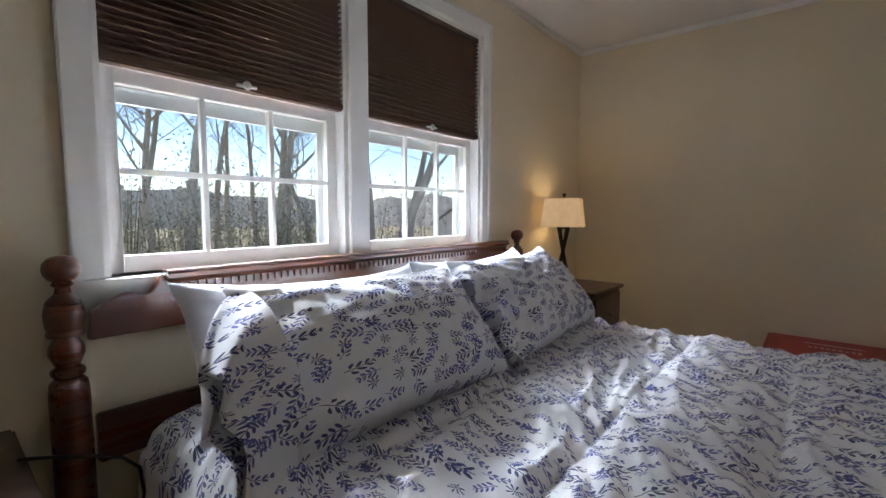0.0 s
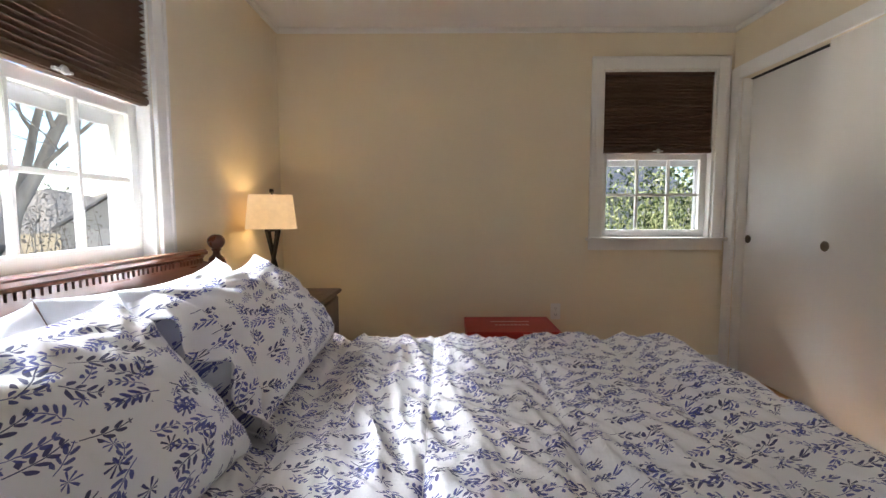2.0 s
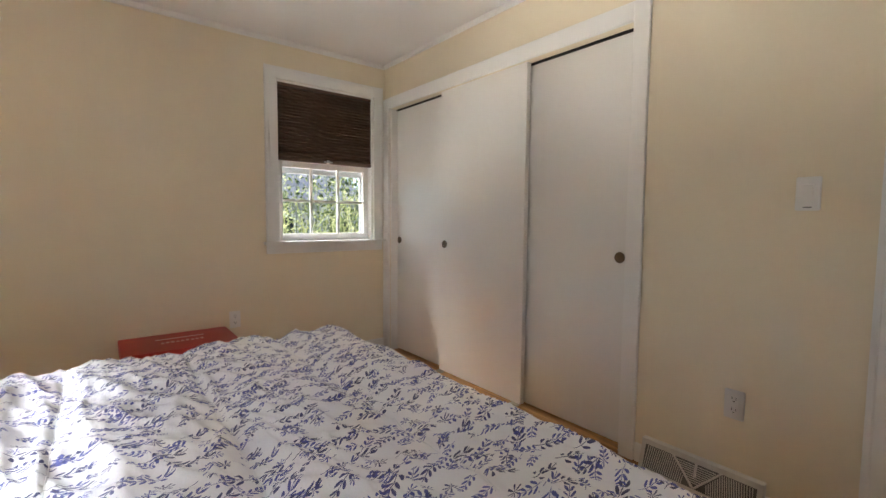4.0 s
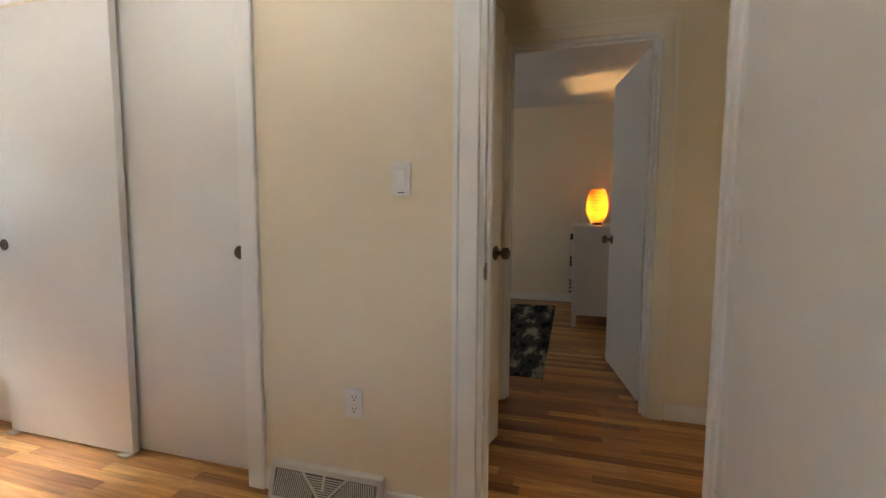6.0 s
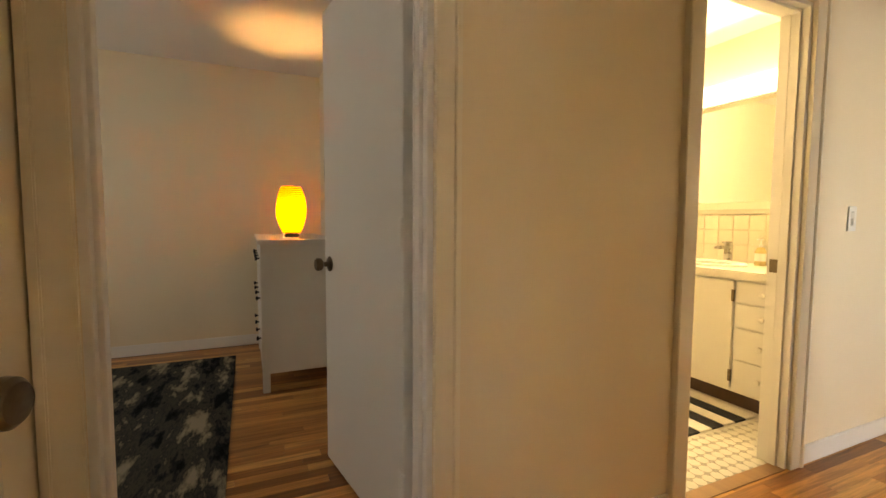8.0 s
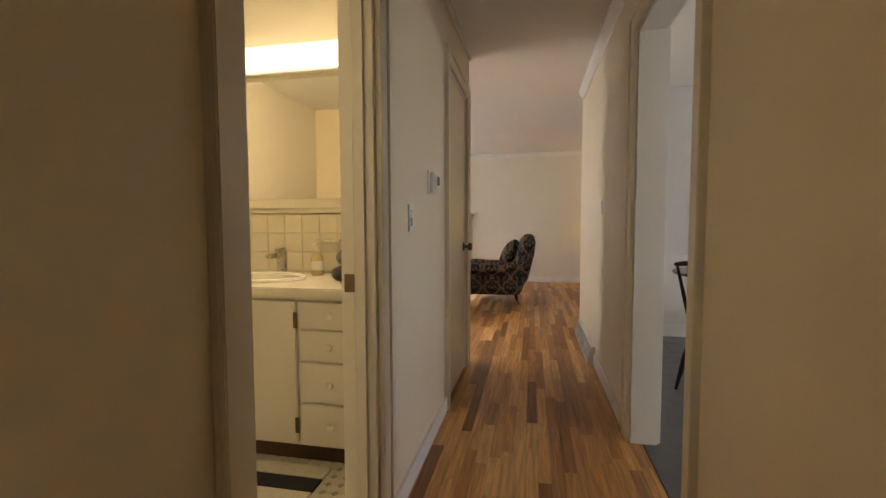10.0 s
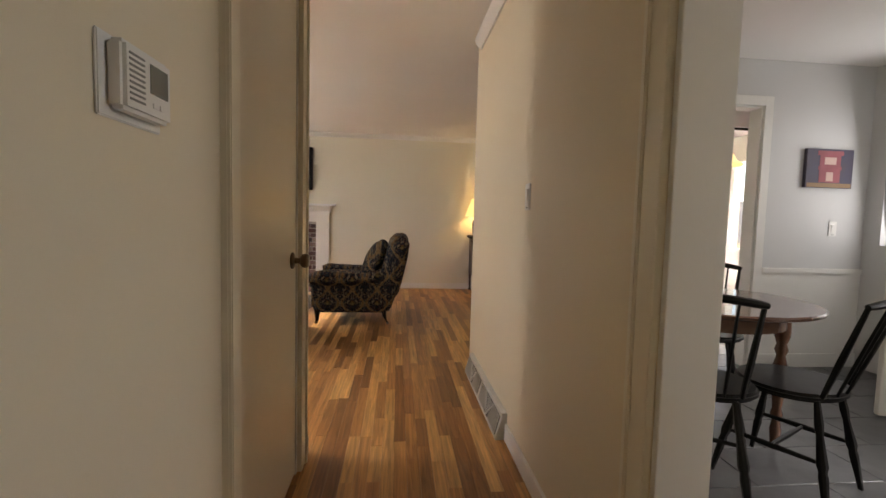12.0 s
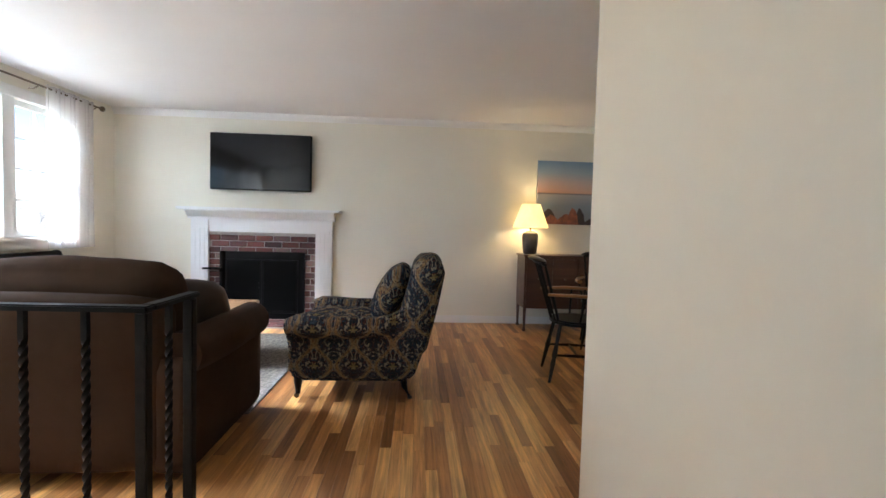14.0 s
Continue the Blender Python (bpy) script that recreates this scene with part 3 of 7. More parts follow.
CR(WX, EX, NY - 0.022, NY)
CR(WX, WX + 0.022, SY, NY - 0.022)
CR(EX - 0.022, EX, SY, NY - 0.022)
CR(RX - 0.022, RX, -3.70, 0.97)


def crown(name, run, face, axis, out):
    o = [(0, 0), (0.012, 0), (0.018, 0.012), (0.03, 0.022), (0.045, 0.045), (0.05, 0.06), (0.05, 0.07), (0, 0.07)]
    s = Shape()
    if axis == "y":
        s.prism([(face + out * a, H - 0.071 + b) for a, b in o], run[0], run[1], "y")
    else:
        s.prism([(face + out * a, H - 0.071 + b) for a, b in o], run[0], run[1], "x")
    return tagged(part(name, s, TRIM), "white crown moulding under the ceiling", "crown moulding", kind="structure")


crown("crown_moulding", (-4.83, -0.45), HX, "y", 1)
crown("crown_moulding", (0.72, LX), FY, "x", 1)


# small wall fittings
def plate(name, m, label, cat, w=0.072, h=0.118, kind=""):
    t_ = thing(name, label, cat, m, kind=kind)
    part("cover_plate", Shape().box(-w / 2, w / 2, -0.006, 0, -h / 2, h / 2), PLASTIC, t_, bevel=0.003)
    return t_


def rocker(m):
    t_ = plate("light_switch", m, "white rocker light switch on the wall", "light switch")
    part("frame", Shape().box(-0.018, 0.018, -0.008, -0.006, -0.036, 0.036), PLASTIC, t_, bevel=0.0008)
    s = Shape().prism([(-0.008, 0.033), (-0.013, 0.031), (-0.0095, 0.0), (-0.0075, -0.033)], -0.0155, 0.0155, "x")
    part("rocker", s, PLASTIC, t_)
    part("slot", Shape().box(-0.012, 0.012, -0.0066, -0.006, -0.049, -0.046), DARK, t_)


def dimmer(m):
    t_ = plate("light_switch", m, "white slide dimmer switch on the hall wall", "light switch")
    part("slot", Shape().box(-0.014, 0.014, -0.0068, -0.006, -0.034, 0.034), surf("pale_plastic", (0.70, 0.69, 0.66), None, 5, 0.4, 0.0), t_)
    part("top_line", Shape().box(-0.009, 0.009, -0.0072, -0.0068, 0.030, 0.0315), DARK, t_)
    part("slider", Shape().box(-0.012, 0.012, -0.014, -0.0068, -0.032, 0.0), PLASTIC, t_, bevel=0.002)


def outlet(m):
    t_ = plate("wall_outlet", m, "white duplex power outlet on the wall", "outlet")
    for z in (0.022, -0.022):
        o = part("socket", Shape().box(-0.017, 0.017, -0.0085, -0.006, z - 0.0165, z + 0.0165), PLASTIC, t_, bevel=0.004)
        s = Shape().box(-0.008, -0.006, -0.0092, -0.0084, z - 0.001, z + 0.009).box(0.006, 0.008, -0.0092, -0.0084, z - 0.001, z + 0.007).box(-0.0025, 0.0025, -0.0092, -0.0084, z - 0.011, z - 0.006)
        part("slots", s, DARK, o)
    return t_


FE = lambda y, z: pose(EX, y, z, 0, 0, -90)   # fittings that face -x
FW = lambda x, y, z: pose(x, y, z, 0, 0, 90)  # fittings that face +x
rocker(FE(1.147, 1.228))
outlet(FE(1.335, 0.405))
outlet(pose(1.02, NY, 0.412))
dimmer(pose(RX, -1.975, 1.132, 0, 0, -90))
rocker(FW(HX, -3.545, 1.225))
rocker(pose(-0.52, -4.83, 1.12, 0, 0, 180))
th = thing("thermostat", "white digital thermostat with a grey display on the hall wall", "thermostat", pose(RX, -2.37, 1.31, 0, 0, -90))
part("back_plate", Shape().box(-0.085, 0.075, -0.006, 0, -0.062, 0.055), PLASTIC, th, bevel=0.002)
part("case", Shape().box(-0.07, 0.06, -0.032, -0.006, -0.05, 0.048), PLASTIC, th, bevel=0.006)
part("display", Shape().box(-0.005, 0.045, -0.0335, -0.032, -0.012, 0.032), surf("lcd_grey", (0.16, 0.17, 0.15), None, 5, 0.2, 0.0), th, "grey display")
s = Shape()
for k in range(9):
    s.box(-0.058, -0.02, -0.0332, -0.0318, -0.034 + k * 0.008, -0.031 + k * 0.008)
part("vent_slots", s, surf("grey_slots", (0.25, 0.25, 0.24), None, 5, 0.5, 0.0), th)
part("buttons", Shape().box(0.0, 0.012, -0.034, -0.032, -0.034, -0.024).box(0.02, 0.032, -0.034, -0.032, -0.034, -0.024), PLASTIC, th, bevel=0.001)

VENTW = surf("white_enamel", (0.72, 0.70, 0.66), (0.66, 0.64, 0.60), 8, 0.35, 0.05)
VENTD = surf("vent_grey_mesh", (0.15, 0.145, 0.14), (0.1, 0.1, 0.1), 12, 0.6, 0.1)


def floor_vent(m, w):
    """A wedge-shaped baseboard register; local x along the wall, -y into the room."""
    v = thing("baseboard_vent", "white enamel baseboard heating register with slanted grille", "vent", m)
    o = [(0, 0), (-0.06, 0), (-0.06, 0.012), (-0.028, 0.125), (-0.032, 0.14), (0, 0.14)]
    part("body", Shape().prism(o, -w / 2, w / 2, "x"), VENTW, v, bevel=0.002)
    n = max(1, round(w / 0.47))
    tilt = Matrix.Translation((0, -0.0605, 0.012)) @ Matrix.Rotation(math.atan2(-0.032, 0.113), 4, "X")
    for k in range(n):
        x0, x1 = -w / 2 + w * k / n + 0.02, -w / 2 + w * (k + 1) / n - 0.02
        part("grille_back", Shape().box(x0, x1, -0.0008, 0.002, 0.008, 0.108, m=tilt), VENTD, v)
        s, xm = Shape(), (x0 + x1) / 2
        half = (x1 - x0) / 2
        for side in (-1, 1):
            for j in range(22):
                u = 0.03 + j * (half - 0.03) / 22
                lean = 0.004 + 0.010 * math.sin(j * 0.14)
                a = xm + side * (u + 0.02)
                b = xm + side * (u + 0.02 - lean)
                zt = min(0.106, 0.012 + max(0.0, (u - 0.0)) * 1.05)
                if abs(a - xm) < half:
                    s.prism([(a - 0.0013, 0.010), (a + 0.0013, 0.010), (b + 0.0013, max(0.02, zt)), (b - 0.0013, max(0.02, zt))], -0.003, 0.0, "y", m=tilt)
        for j in range(9):
            z = 0.030 + j * 0.0085
            u = (z - 0.012) * 0.88
            s.box(xm - u, xm + u, -0.003, 0, z, z + 0.003, m=tilt)
        part("grille", s, VENTW, v, smooth=0)
        b = Shape()
        for side in (-1, 1):
            b.prism([(xm + side * 0.003 - 0.005, 0.012), (xm + side * 0.003 + 0.005, 0.012), (xm + side * 0.093 + 0.005, 0.110), (xm + side * 0.093 - 0.005, 0.110)], -0.006, 0.0, "y", m=tilt)
        b.box(xm - 0.004, xm + 0.004, -0.008, 0, 0.055, 0.108, m=tilt)
        part("grille_brace", b, VENTW, v)
    return v


floor_vent(pose(EX, 1.45, 0, 0, 0, -90), 0.47)
floor_vent(FW(HX, -4.275, 0), 1.02)

# ---- bedroom things ----


def floral(name):
    """White cotton printed with blue leaf sprigs, drawn in the object's own x and y."""
    m = bpy.data.materials.new(name)
    m.use_nodes = True
    nt = m.node_tree
    bs = nt.nodes["Principled BSDF"]
    tc = nt.nodes.new("ShaderNodeTexCoord")

    def math_(op, a, b=None, c=None):
        n = nt.nodes.new("ShaderNodeMath")
        n.operation = op
        for i, v in enumerate((a, b, c)):
            if v is None:
                continue
            if isinstance(v, (int, float)):
                n.inputs[i].default_value = v
            else:
                nt.links.new(v, n.inputs[i])
        return n.outputs[0]

    col = None
    base = (0.79, 0.79, 0.82)
    prev = None
    for li, (cell, off, kinds) in enumerate(((0.068, 0.0, 0), (0.052, 3.7, 1), (0.060, 8.1, 2))):
        mp = nt.nodes.new("ShaderNodeMapping")
        mp.inputs["Scale"].default_value = (0.78 / cell, 1.12 / cell, 1 / cell)
        mp.inputs["Location"].default_value = (off, off * 1.7, 0)
        nt.links.new(tc.outputs["Object"], mp.inputs[0])
        warp = nt.nodes.new("ShaderNodeVectorMath")
        warp.operation = "MULTIPLY"
        warp.inputs[1].default_value = (1, 1, 0)
        nt.links.new(mp.outputs[0], warp.inputs[0])
        vo = nt.nodes.new("ShaderNodeTexVoronoi")
        vo.voronoi_dimensions = "2D"
        vo.inputs["Scale"].default_value = 1.0
        vo.inputs["Randomness"].default_value = 0.62
        nt.links.new(warp.outputs[0], vo.inputs["Vector"])
        sub = nt.nodes.new("ShaderNodeVectorMath")
        sub.operation = "SUBTRACT"
        nt.links.new(warp.outputs[0], sub.inputs[0])
        nt.links.new(vo.outputs["Position"], sub.inputs[1])
        sc = nt.nodes.new("ShaderNodeSeparateColor")
        nt.links.new(vo.outputs["Color"], sc.inputs[0])
        ang = math_("ADD", math_("MULTIPLY_ADD", sc.outputs[0], 1.9, -0.95), math_("MULTIPLY", math_("GREATER_THAN", sc.outputs[1], 0.7), 3.1416))
        ro = nt.nodes.new("ShaderNodeVectorRotate")
        ro.rotation_type = "Z_AXIS"
        nt.links.new(sub.outputs[0], ro.inputs["Vector"])
        nt.links.new(ang, ro.inputs["Angle"])
        sx = nt.nodes.new("ShaderNodeSeparateXYZ")
        grow_ = nt.nodes.new("ShaderNodeVectorMath")
        grow_.operation = "MULTIPLY"
        grow_.inputs[1].default_value = (1.04, 1.16, 1)
        nt.links.new(ro.outputs[0], grow_.inputs[0])
        nt.links.new(grow_.outputs[0], sx.inputs[0])
        x, y0 = sx.outputs[0], sx.outputs[1]
        bend = math_("MULTIPLY", math_("MULTIPLY", x, x), 0.28)
        y = math_("SUBTRACT", y0, bend)
        a = math_("ABSOLUTE", y)
        # leaves paired along a stem, slanted forwards, smaller towards the tip
        freq = math_("MULTIPLY_ADD", sc.outputs[1], 2.2, 2.7)
        ph = math_("SUBTRACT", math_("MULTIPLY", x, freq), math_("MULTIPLY", a, 3.4))
        u = math_("SUBTRACT", math_("FRACT", ph), 0.5)
        reach = math_("MULTIPLY_ADD", x, -0.09, math_("MULTIPLY_ADD", sc.outputs[2], 0.08, 0.085))
        lx = math_("POWER", math_("DIVIDE", u, 0.29), 2.0)
        ly = math_("POWER", math_("DIVIDE", math_("SUBTRACT", a, reach), math_("MULTIPLY", reach, 0.82)), 2.0)
        leaf = math_("LESS_THAN", math_("ADD", lx, ly), 1.0)
        inside = math_("MULTIPLY", math_("GREATER_THAN", x, -0.30), math_("LESS_THAN", x, 0.46))
        leaf = math_("MULTIPLY", leaf, inside)
        stem = math_("MULTIPLY", math_("LESS_THAN", a, 0.016), math_("MULTIPLY", math_("GREATER_THAN", x, -0.55), math_("LESS_THAN", x, 0.5)))
        shape = math_("MAXIMUM", leaf, stem)
        # a share of the cells carries a star of narrow petals instead
        rr = math_("SQRT", math_("ADD", math_("MULTIPLY", x, x), math_("MULTIPLY", y0, y0)))
        th_ = math_("ARCTAN2", y0, x)
        pet = math_("GREATER_THAN", math_("COSINE", math_("MULTIPLY", th_, 8.0)), math_("MULTIPLY_ADD", rr, 3.0, -0.1))
        star = math_("MULTIPLY", pet, math_("MULTIPLY", math_("LESS_THAN", rr, 0.26), math_("GREATER_THAN", x, -0.12)))
        pick = math_("LESS_THAN", sc.outputs[2], 0.24)
        shape = math_("ADD", math_("MULTIPLY", shape, math_("SUBTRACT", 1.0, pick)), math_("MULTIPLY", star, pick))
        if kinds:
            shape = math_("MULTIPLY", shape, math_("GREATER_THAN", sc.outputs[1], 0.28 if kinds == 1 else 0.5))
        wash = node(nt, "ShaderNodeTexNoise", Scale=90.0, Detail=2.0)
        nt.links.new(tc.outputs["Object"], wash.inputs["Vector"])
        ink = nt.nodes.new("ShaderNodeMix")
        ink.data_type = "RGBA"
        ink.inputs[6].default_value = (0.006, 0.008, 0.060, 1) if not kinds else (0.016, 0.022, 0.19, 1)
        ink.inputs[7].default_value = (0.022, 0.028, 0.22, 1) if not kinds else (0.085, 0.105, 0.42, 1)
        nt.links.new(math_("MULTIPLY_ADD", sc.outputs[1], 0.6, math_("MULTIPLY", wash.outputs["Fac"], 0.4)), ink.inputs[0])
        mx = nt.nodes.new("ShaderNodeMix")
        mx.data_type = "RGBA"
        if prev is None:
            mx.inputs[6].default_value = rgba(base)
        else:
            nt.links.new(prev, mx.inputs[6])
        nt.links.new(ink.outputs[2], mx.inputs[7])
        nt.links.new(math_("MULTIPLY", shape, 0.93), mx.inputs[0])
        prev = mx.outputs[2]
    nt.links.new(prev, bs.inputs["Base Color"])
    bs.inputs["Roughness"].default_value = 0.85
    bs.inputs["Sheen Weight"].default_value = 0.15
    n2 = node(nt, "ShaderNodeTexNoise", Scale=700.0, Detail=2.0)
    n3 = node(nt, "ShaderNodeTexNoise", Scale=28.0, Detail=5.0, Roughness=0.6)
    nt.links.new(tc.outputs["Object"], n2.inputs["Vector"])
    nt.links.new(tc.outputs["Object"], n3.inputs["Vector"])
    bp = node(nt, "ShaderNodeBump", Strength=0.25, Distance=0.0006)
    bq = node(nt, "ShaderNodeBump", Strength=0.5, Distance=0.006)
    nt.links.new(n2.outputs["Fac"], bp.inputs["Height"])
    nt.links.new(n3.outputs["Fac"], bq.inputs["Height"])
    nt.links.new(bp.outputs[0], bq.inputs["Normal"])
    nt.links.new(bq.outputs[0], bs.inputs["Normal"])
    return m


FLORAL = floral("floral_cotton")

bed = thing("bed", "reddish-brown wooden king bed with turned posts against the wall", "bed", pose(-0.87, 1.845, 0))
POST = [(0.0, 0), (0.040, 0), (0.040, 0.70), (0.037, 0.728), (0.030, 0.738), (0.026, 0.742), (0.0335, 0.75), (0.0345, 0.757), (0.033, 0.764), (0.024, 0.772), (0.029, 0.785), (0.0355, 0.805), (0.034, 0.825), (0.026, 0.842),
        (0.024, 0.848), (0.036, 0.853), (0.037, 0.860), (0.0345, 0.866), (0.0385, 0.885), (0.0395, 0.91), (0.037, 0.928), (0.034, 0.933), (0.0355, 0.938), (0.030, 0.948), (0.017, 0.962), (0.0145, 0.978), (0.021, 0.984), (0.022, 0.988),
        (0.017, 0.992), (0.026, 0.998), (0.0345, 1.012), (0.037, 1.026), (0.0345, 1.041), (0.025, 1.054), (0.012, 1.060), (0.0, 1.061)]
for yy in (-1.09, 1.09):
    part("post", Shape().lathe([(r_ * 1.06, z_ * 0.968) for r_, z_ in POST], Matrix.Translation((0, yy, 0)), 28), BROWN, bed, "turned post with a ball finial")
top = []
for k in range(25):
    q = k / 24
    y = 0.955 - q * 0.155
    z = 0.905 + 0.040 * math.sin(min(1.0, q / 0.55) * math.pi * 0.5) - 0.012 * math.exp(-((q - 0.72) / 0.12) ** 2) + 0.04 * max(0.0, (q - 0.8) / 0.2) ** 2
    top.append((y, z))
outline = [(-a, b) for a, b in top] + [(a, b) for a, b in reversed(top)]
outline = [(1.09 * a, 0.968 * b) for a, b in [(-0.96, 0.83)] + outline + [(0.96, 0.83)]]
part("headboard_panel", Shape().prism(outline[::-1], -0.016, 0.014, "x"), BROWN, bed, bevel=0.003)
s = Shape()
s.prism([(-0.022, 0.931), (0.018, 0.931), (0.022, 0.941), (0.036, 0.947), (0.036, 0.959), (0.030, 0.963), (0.030, 0.968), (-0.022, 0.968)], -0.865, 0.945, "y")
crest = part("crest_rail", s, BROWN, bed, "glossy moulded crest rail")
dentil_mesh = mesh_of("dentil", Shape().box(0.0145, 0.0235, 0, 0.0135, 0.909, 0.9305), BROWN, 0.0, 1, 0)
for k in range(73):
    dentil = new("dentil", dentil_mesh)
    dentil.parent = crest
    dentil.location = (0, -0.855 + k * 0.0246, 0)
part("lower_rail", Shape().box(-0.014, 0.014, -1.04, 1.04, 0.47, 0.60), BROWN, bed, bevel=0.004)
for yy in (-0.955, 0.955):
    part("side_rail", Shape().box(0.03, 2.01, yy - 0.014, yy + 0.014, 0.22, 0.37), BROWN, bed, bevel=0.004)
part("foot_rail", Shape().box(1.98, 2.01, -0.94, 0.94, 0.22, 0.37), BROWN, bed, bevel=0.004)
for xx, yy in ((1.97, -0.93), (1.97, 0.93), (0.95, 0.0)):
    part("leg", Shape().lathe([(0, 0), (0.025, 0), (0.03, 0.1), (0.035, 0.22), (0, 0.22)], Matrix.Translation((xx, yy, 0)), 16), BROWN, bed)
part("box_spring", Shape().box(0.045, 2.0, -0.90, 0.90, 0.24, 0.37), LINEN, bed, bevel=0.02)
part("mattress", Shape().box(0.05, 2.01, -0.90, 0.90, 0.372, 0.545), LINEN, bed, bevel=0.045, seg=3)


def fold(c, lo, hi, r):
    """Runs a length over an edge: place along the top, drop, and outward bulge."""
    if c > hi:
        d = c - hi
        if d < r * 1.571:
            return hi + r * math.sin(d / r), r * (1 - math.cos(d / r))
        return hi + r, r + d - r * 1.571
    if c < lo:
        d = lo - c
        if d < r * 1.571:
            return lo - r * math.sin(d / r), r * (1 - math.cos(d / r))
        return lo - r, r + d - r * 1.571
    return c, 0.0


def duvet_point(u, v):
    a = -0.74 + u * 2.27
    b = 0.58 + v * 2.50
    x, dx = fold(a, -5.0, 1.15, 0.085)
    y, dy = fold(b, 0.96, 2.70, 0.085)
    top = max(0.0, 1 - 6 * max(dx, dy))
    z = 0.580
    seam = min(abs(a - s_) for s_ in (-0.18, 0.17, 0.52, 0.88))
    z += top * (0.016 * min(1.0, seam / 0.10) - 0.010 * math.exp(-(seam / 0.010) ** 2))
    w = Vector((a, b, 0.0))
    n1 = noise.noise((a * 3.0 + 5, b * 2.0, 0.3))
    # folds that fan out from the pillows
    q = a * 15.0 + 2.2 * noise.noise((a * 2.5, b * 1.6, 4.0)) + (b - 1.7) * 3.4
    ridge = (1 - abs(noise.noise((q * 0.55, b * 2.6, 1.7)))) ** 3
    near = math.exp(-((a - 0.30) / 0.42) ** 2)
    z += top * (0.010 * n1 + 0.022 * near * (ridge - 0.5) + 0.008 * (1 - near) * (ridge - 0.5))
    fine = (1 - abs(noise.noise((a * 11 + b * 5 + 0.8 * n1, b * 3.2 - a * 2, 5.0)))) ** 4
    z += top * (0.010 * noise.noise((a * 9, b * 7, 2.0)) + 0.017 * fine)
    z += top * 0.009 * ((1 - abs(noise.noise((a * 21 + b * 9 + n1, b * 5.5 - a * 3, 8.0)))) ** 5 - 0.3)
    ripple = 0.018 * noise.noise((a * 4.0, b * 4.0, 7.0))
    drop = dx + dy
    if dy > 0.06:
        y += (ripple + 0.02) * (1 if b > 1.7 else -1)
    if dx > 0.06:
        x += ripple + 0.02
    return Vector((x, y, z - drop - 0.02 * min(1.0, 8 * max(dx, dy))))


duvet = thing("duvet", "rumpled white duvet printed with blue leaf sprigs on the bed", "duvet")
dv = part("cover", Shape().sheet(duvet_point, 300, 320), FLORAL, duvet, smooth=80)
so = dv.modifiers.new("thickness", "SOLIDIFY")
so.thickness, so.offset = 0.012, -1
for sa in (0.17, 0.52, 0.88):
    line = [duvet_point((sa + 0.74) / 2.27, k / 200) + Vector((0, 0, 0.001)) for k in range(201)]
    part("quilt_seam", Shape().tube(line, 0.0016, 5), LINEN, duvet)


def pillow(name, m, w, h, t, mat, label, hem=0.0, seed=0.0, group="", droop=0.12):
    """A plump pillow; local x along its length, y up, z out. With a hem, an open slip hangs past its -x end."""
    s = Shape()
    s.weld = True
    p = thing(name, label, "pillow", m, group)

    def side(sign):
        def fn(u, v):
            a, b = 2 * u - 1, 2 * v - 1
            ra, rb = max(0.0, 1 - abs(a) ** 2.6), max(0.0, 1 - abs(b) ** 2.6)
            th = t * 0.5 * ra ** 0.48 * rb ** 0.48 * (1 + 0.16 * (-b))
            x = a * w / 2 * (1 - 0.07 * (1 - b * b) * abs(a) ** 3)
            y = b * h / 2 * (1 - 0.10 * (1 - a * a) ** 0.5 * abs(b) ** 3) - 0.035 * (1 - abs(a) ** 2) * max(0.0, b)
            e_ = min(1.0, 5 * (1 - max(abs(a), abs(b))))
            wr = noise.noise((a * 3 + seed, b * 2.4, sign + seed)) * 0.020
            rad = math.atan2(b + 0.2, a + 0.05)
            pull = (1 - abs(noise.noise((rad * 3.2 + seed, 1.3, seed)))) ** 4
            wr += 0.012 * pull * min(1.0, math.hypot(a, b)) - 0.010 * (1 - abs(noise.noise((a * 5 + b * 2 + seed, b * 3 - a, 4.0 + seed)))) ** 5
            return Vector((x, y, sign * th + wr * e_))
        return fn
    s.sheet(side(1), 64, 48)
    s.sheet(side(-1), 64, 48)
    part("cover", s, mat, p, smooth=80)
    if hem:
        f = Shape()

        def slip(sign):
            def fn(u, v):
                b = 2 * v - 1
                g = 0.028 * math.sin(v * 17 + seed) + 0.02 * noise.noise((v * 6, u * 2, seed + sign))
                gap = 0.5 * t * (1 - abs(b) ** 2.4) * (0.8 - 0.5 * u)
                x = -w / 2 + 0.05 - u * hem * (1 + 0.22 * noise.noise((v * 3, seed, 2.0)))
                y = b * h / 2 * (0.93 + 0.05 * u) - droop * u ** 1.6 * (0.65 + 0.55 * max(0.0, b))
                return Vector((x, y, sign * gap + g * u + 0.03 * u * u))
            return fn
        f.sheet(slip(1), 18, 56)
        f.sheet(slip(-1), 18, 56)
        sl_ = part("open_slip", f, mat, p, "open end of the pillow case hanging in folds", smooth=80)
        so_m = sl_.modifiers.new("thickness", "SOLIDIFY")
        so_m.thickness, so_m.offset = 0.003, 0
    return p


def lean(x0, z0, x1, z1, y, roll=0.0):
    """Local x along +y, local y up the slope from (x0, z0) to (x1, z1), at the slope's middle."""
    up = Vector((x1 - x0, 0, z1 - z0)).normalized()
    ax = Vector((0, 1, 0))
    nz = ax.cross(up)
    m = Matrix((ax, up, nz)).transposed().to_4x4()
    return Matrix.Translation(((x0 + x1) / 2, y, (z0 + z1) / 2)) @ m @ Matrix.Rotation(radians(roll), 4, "Z")


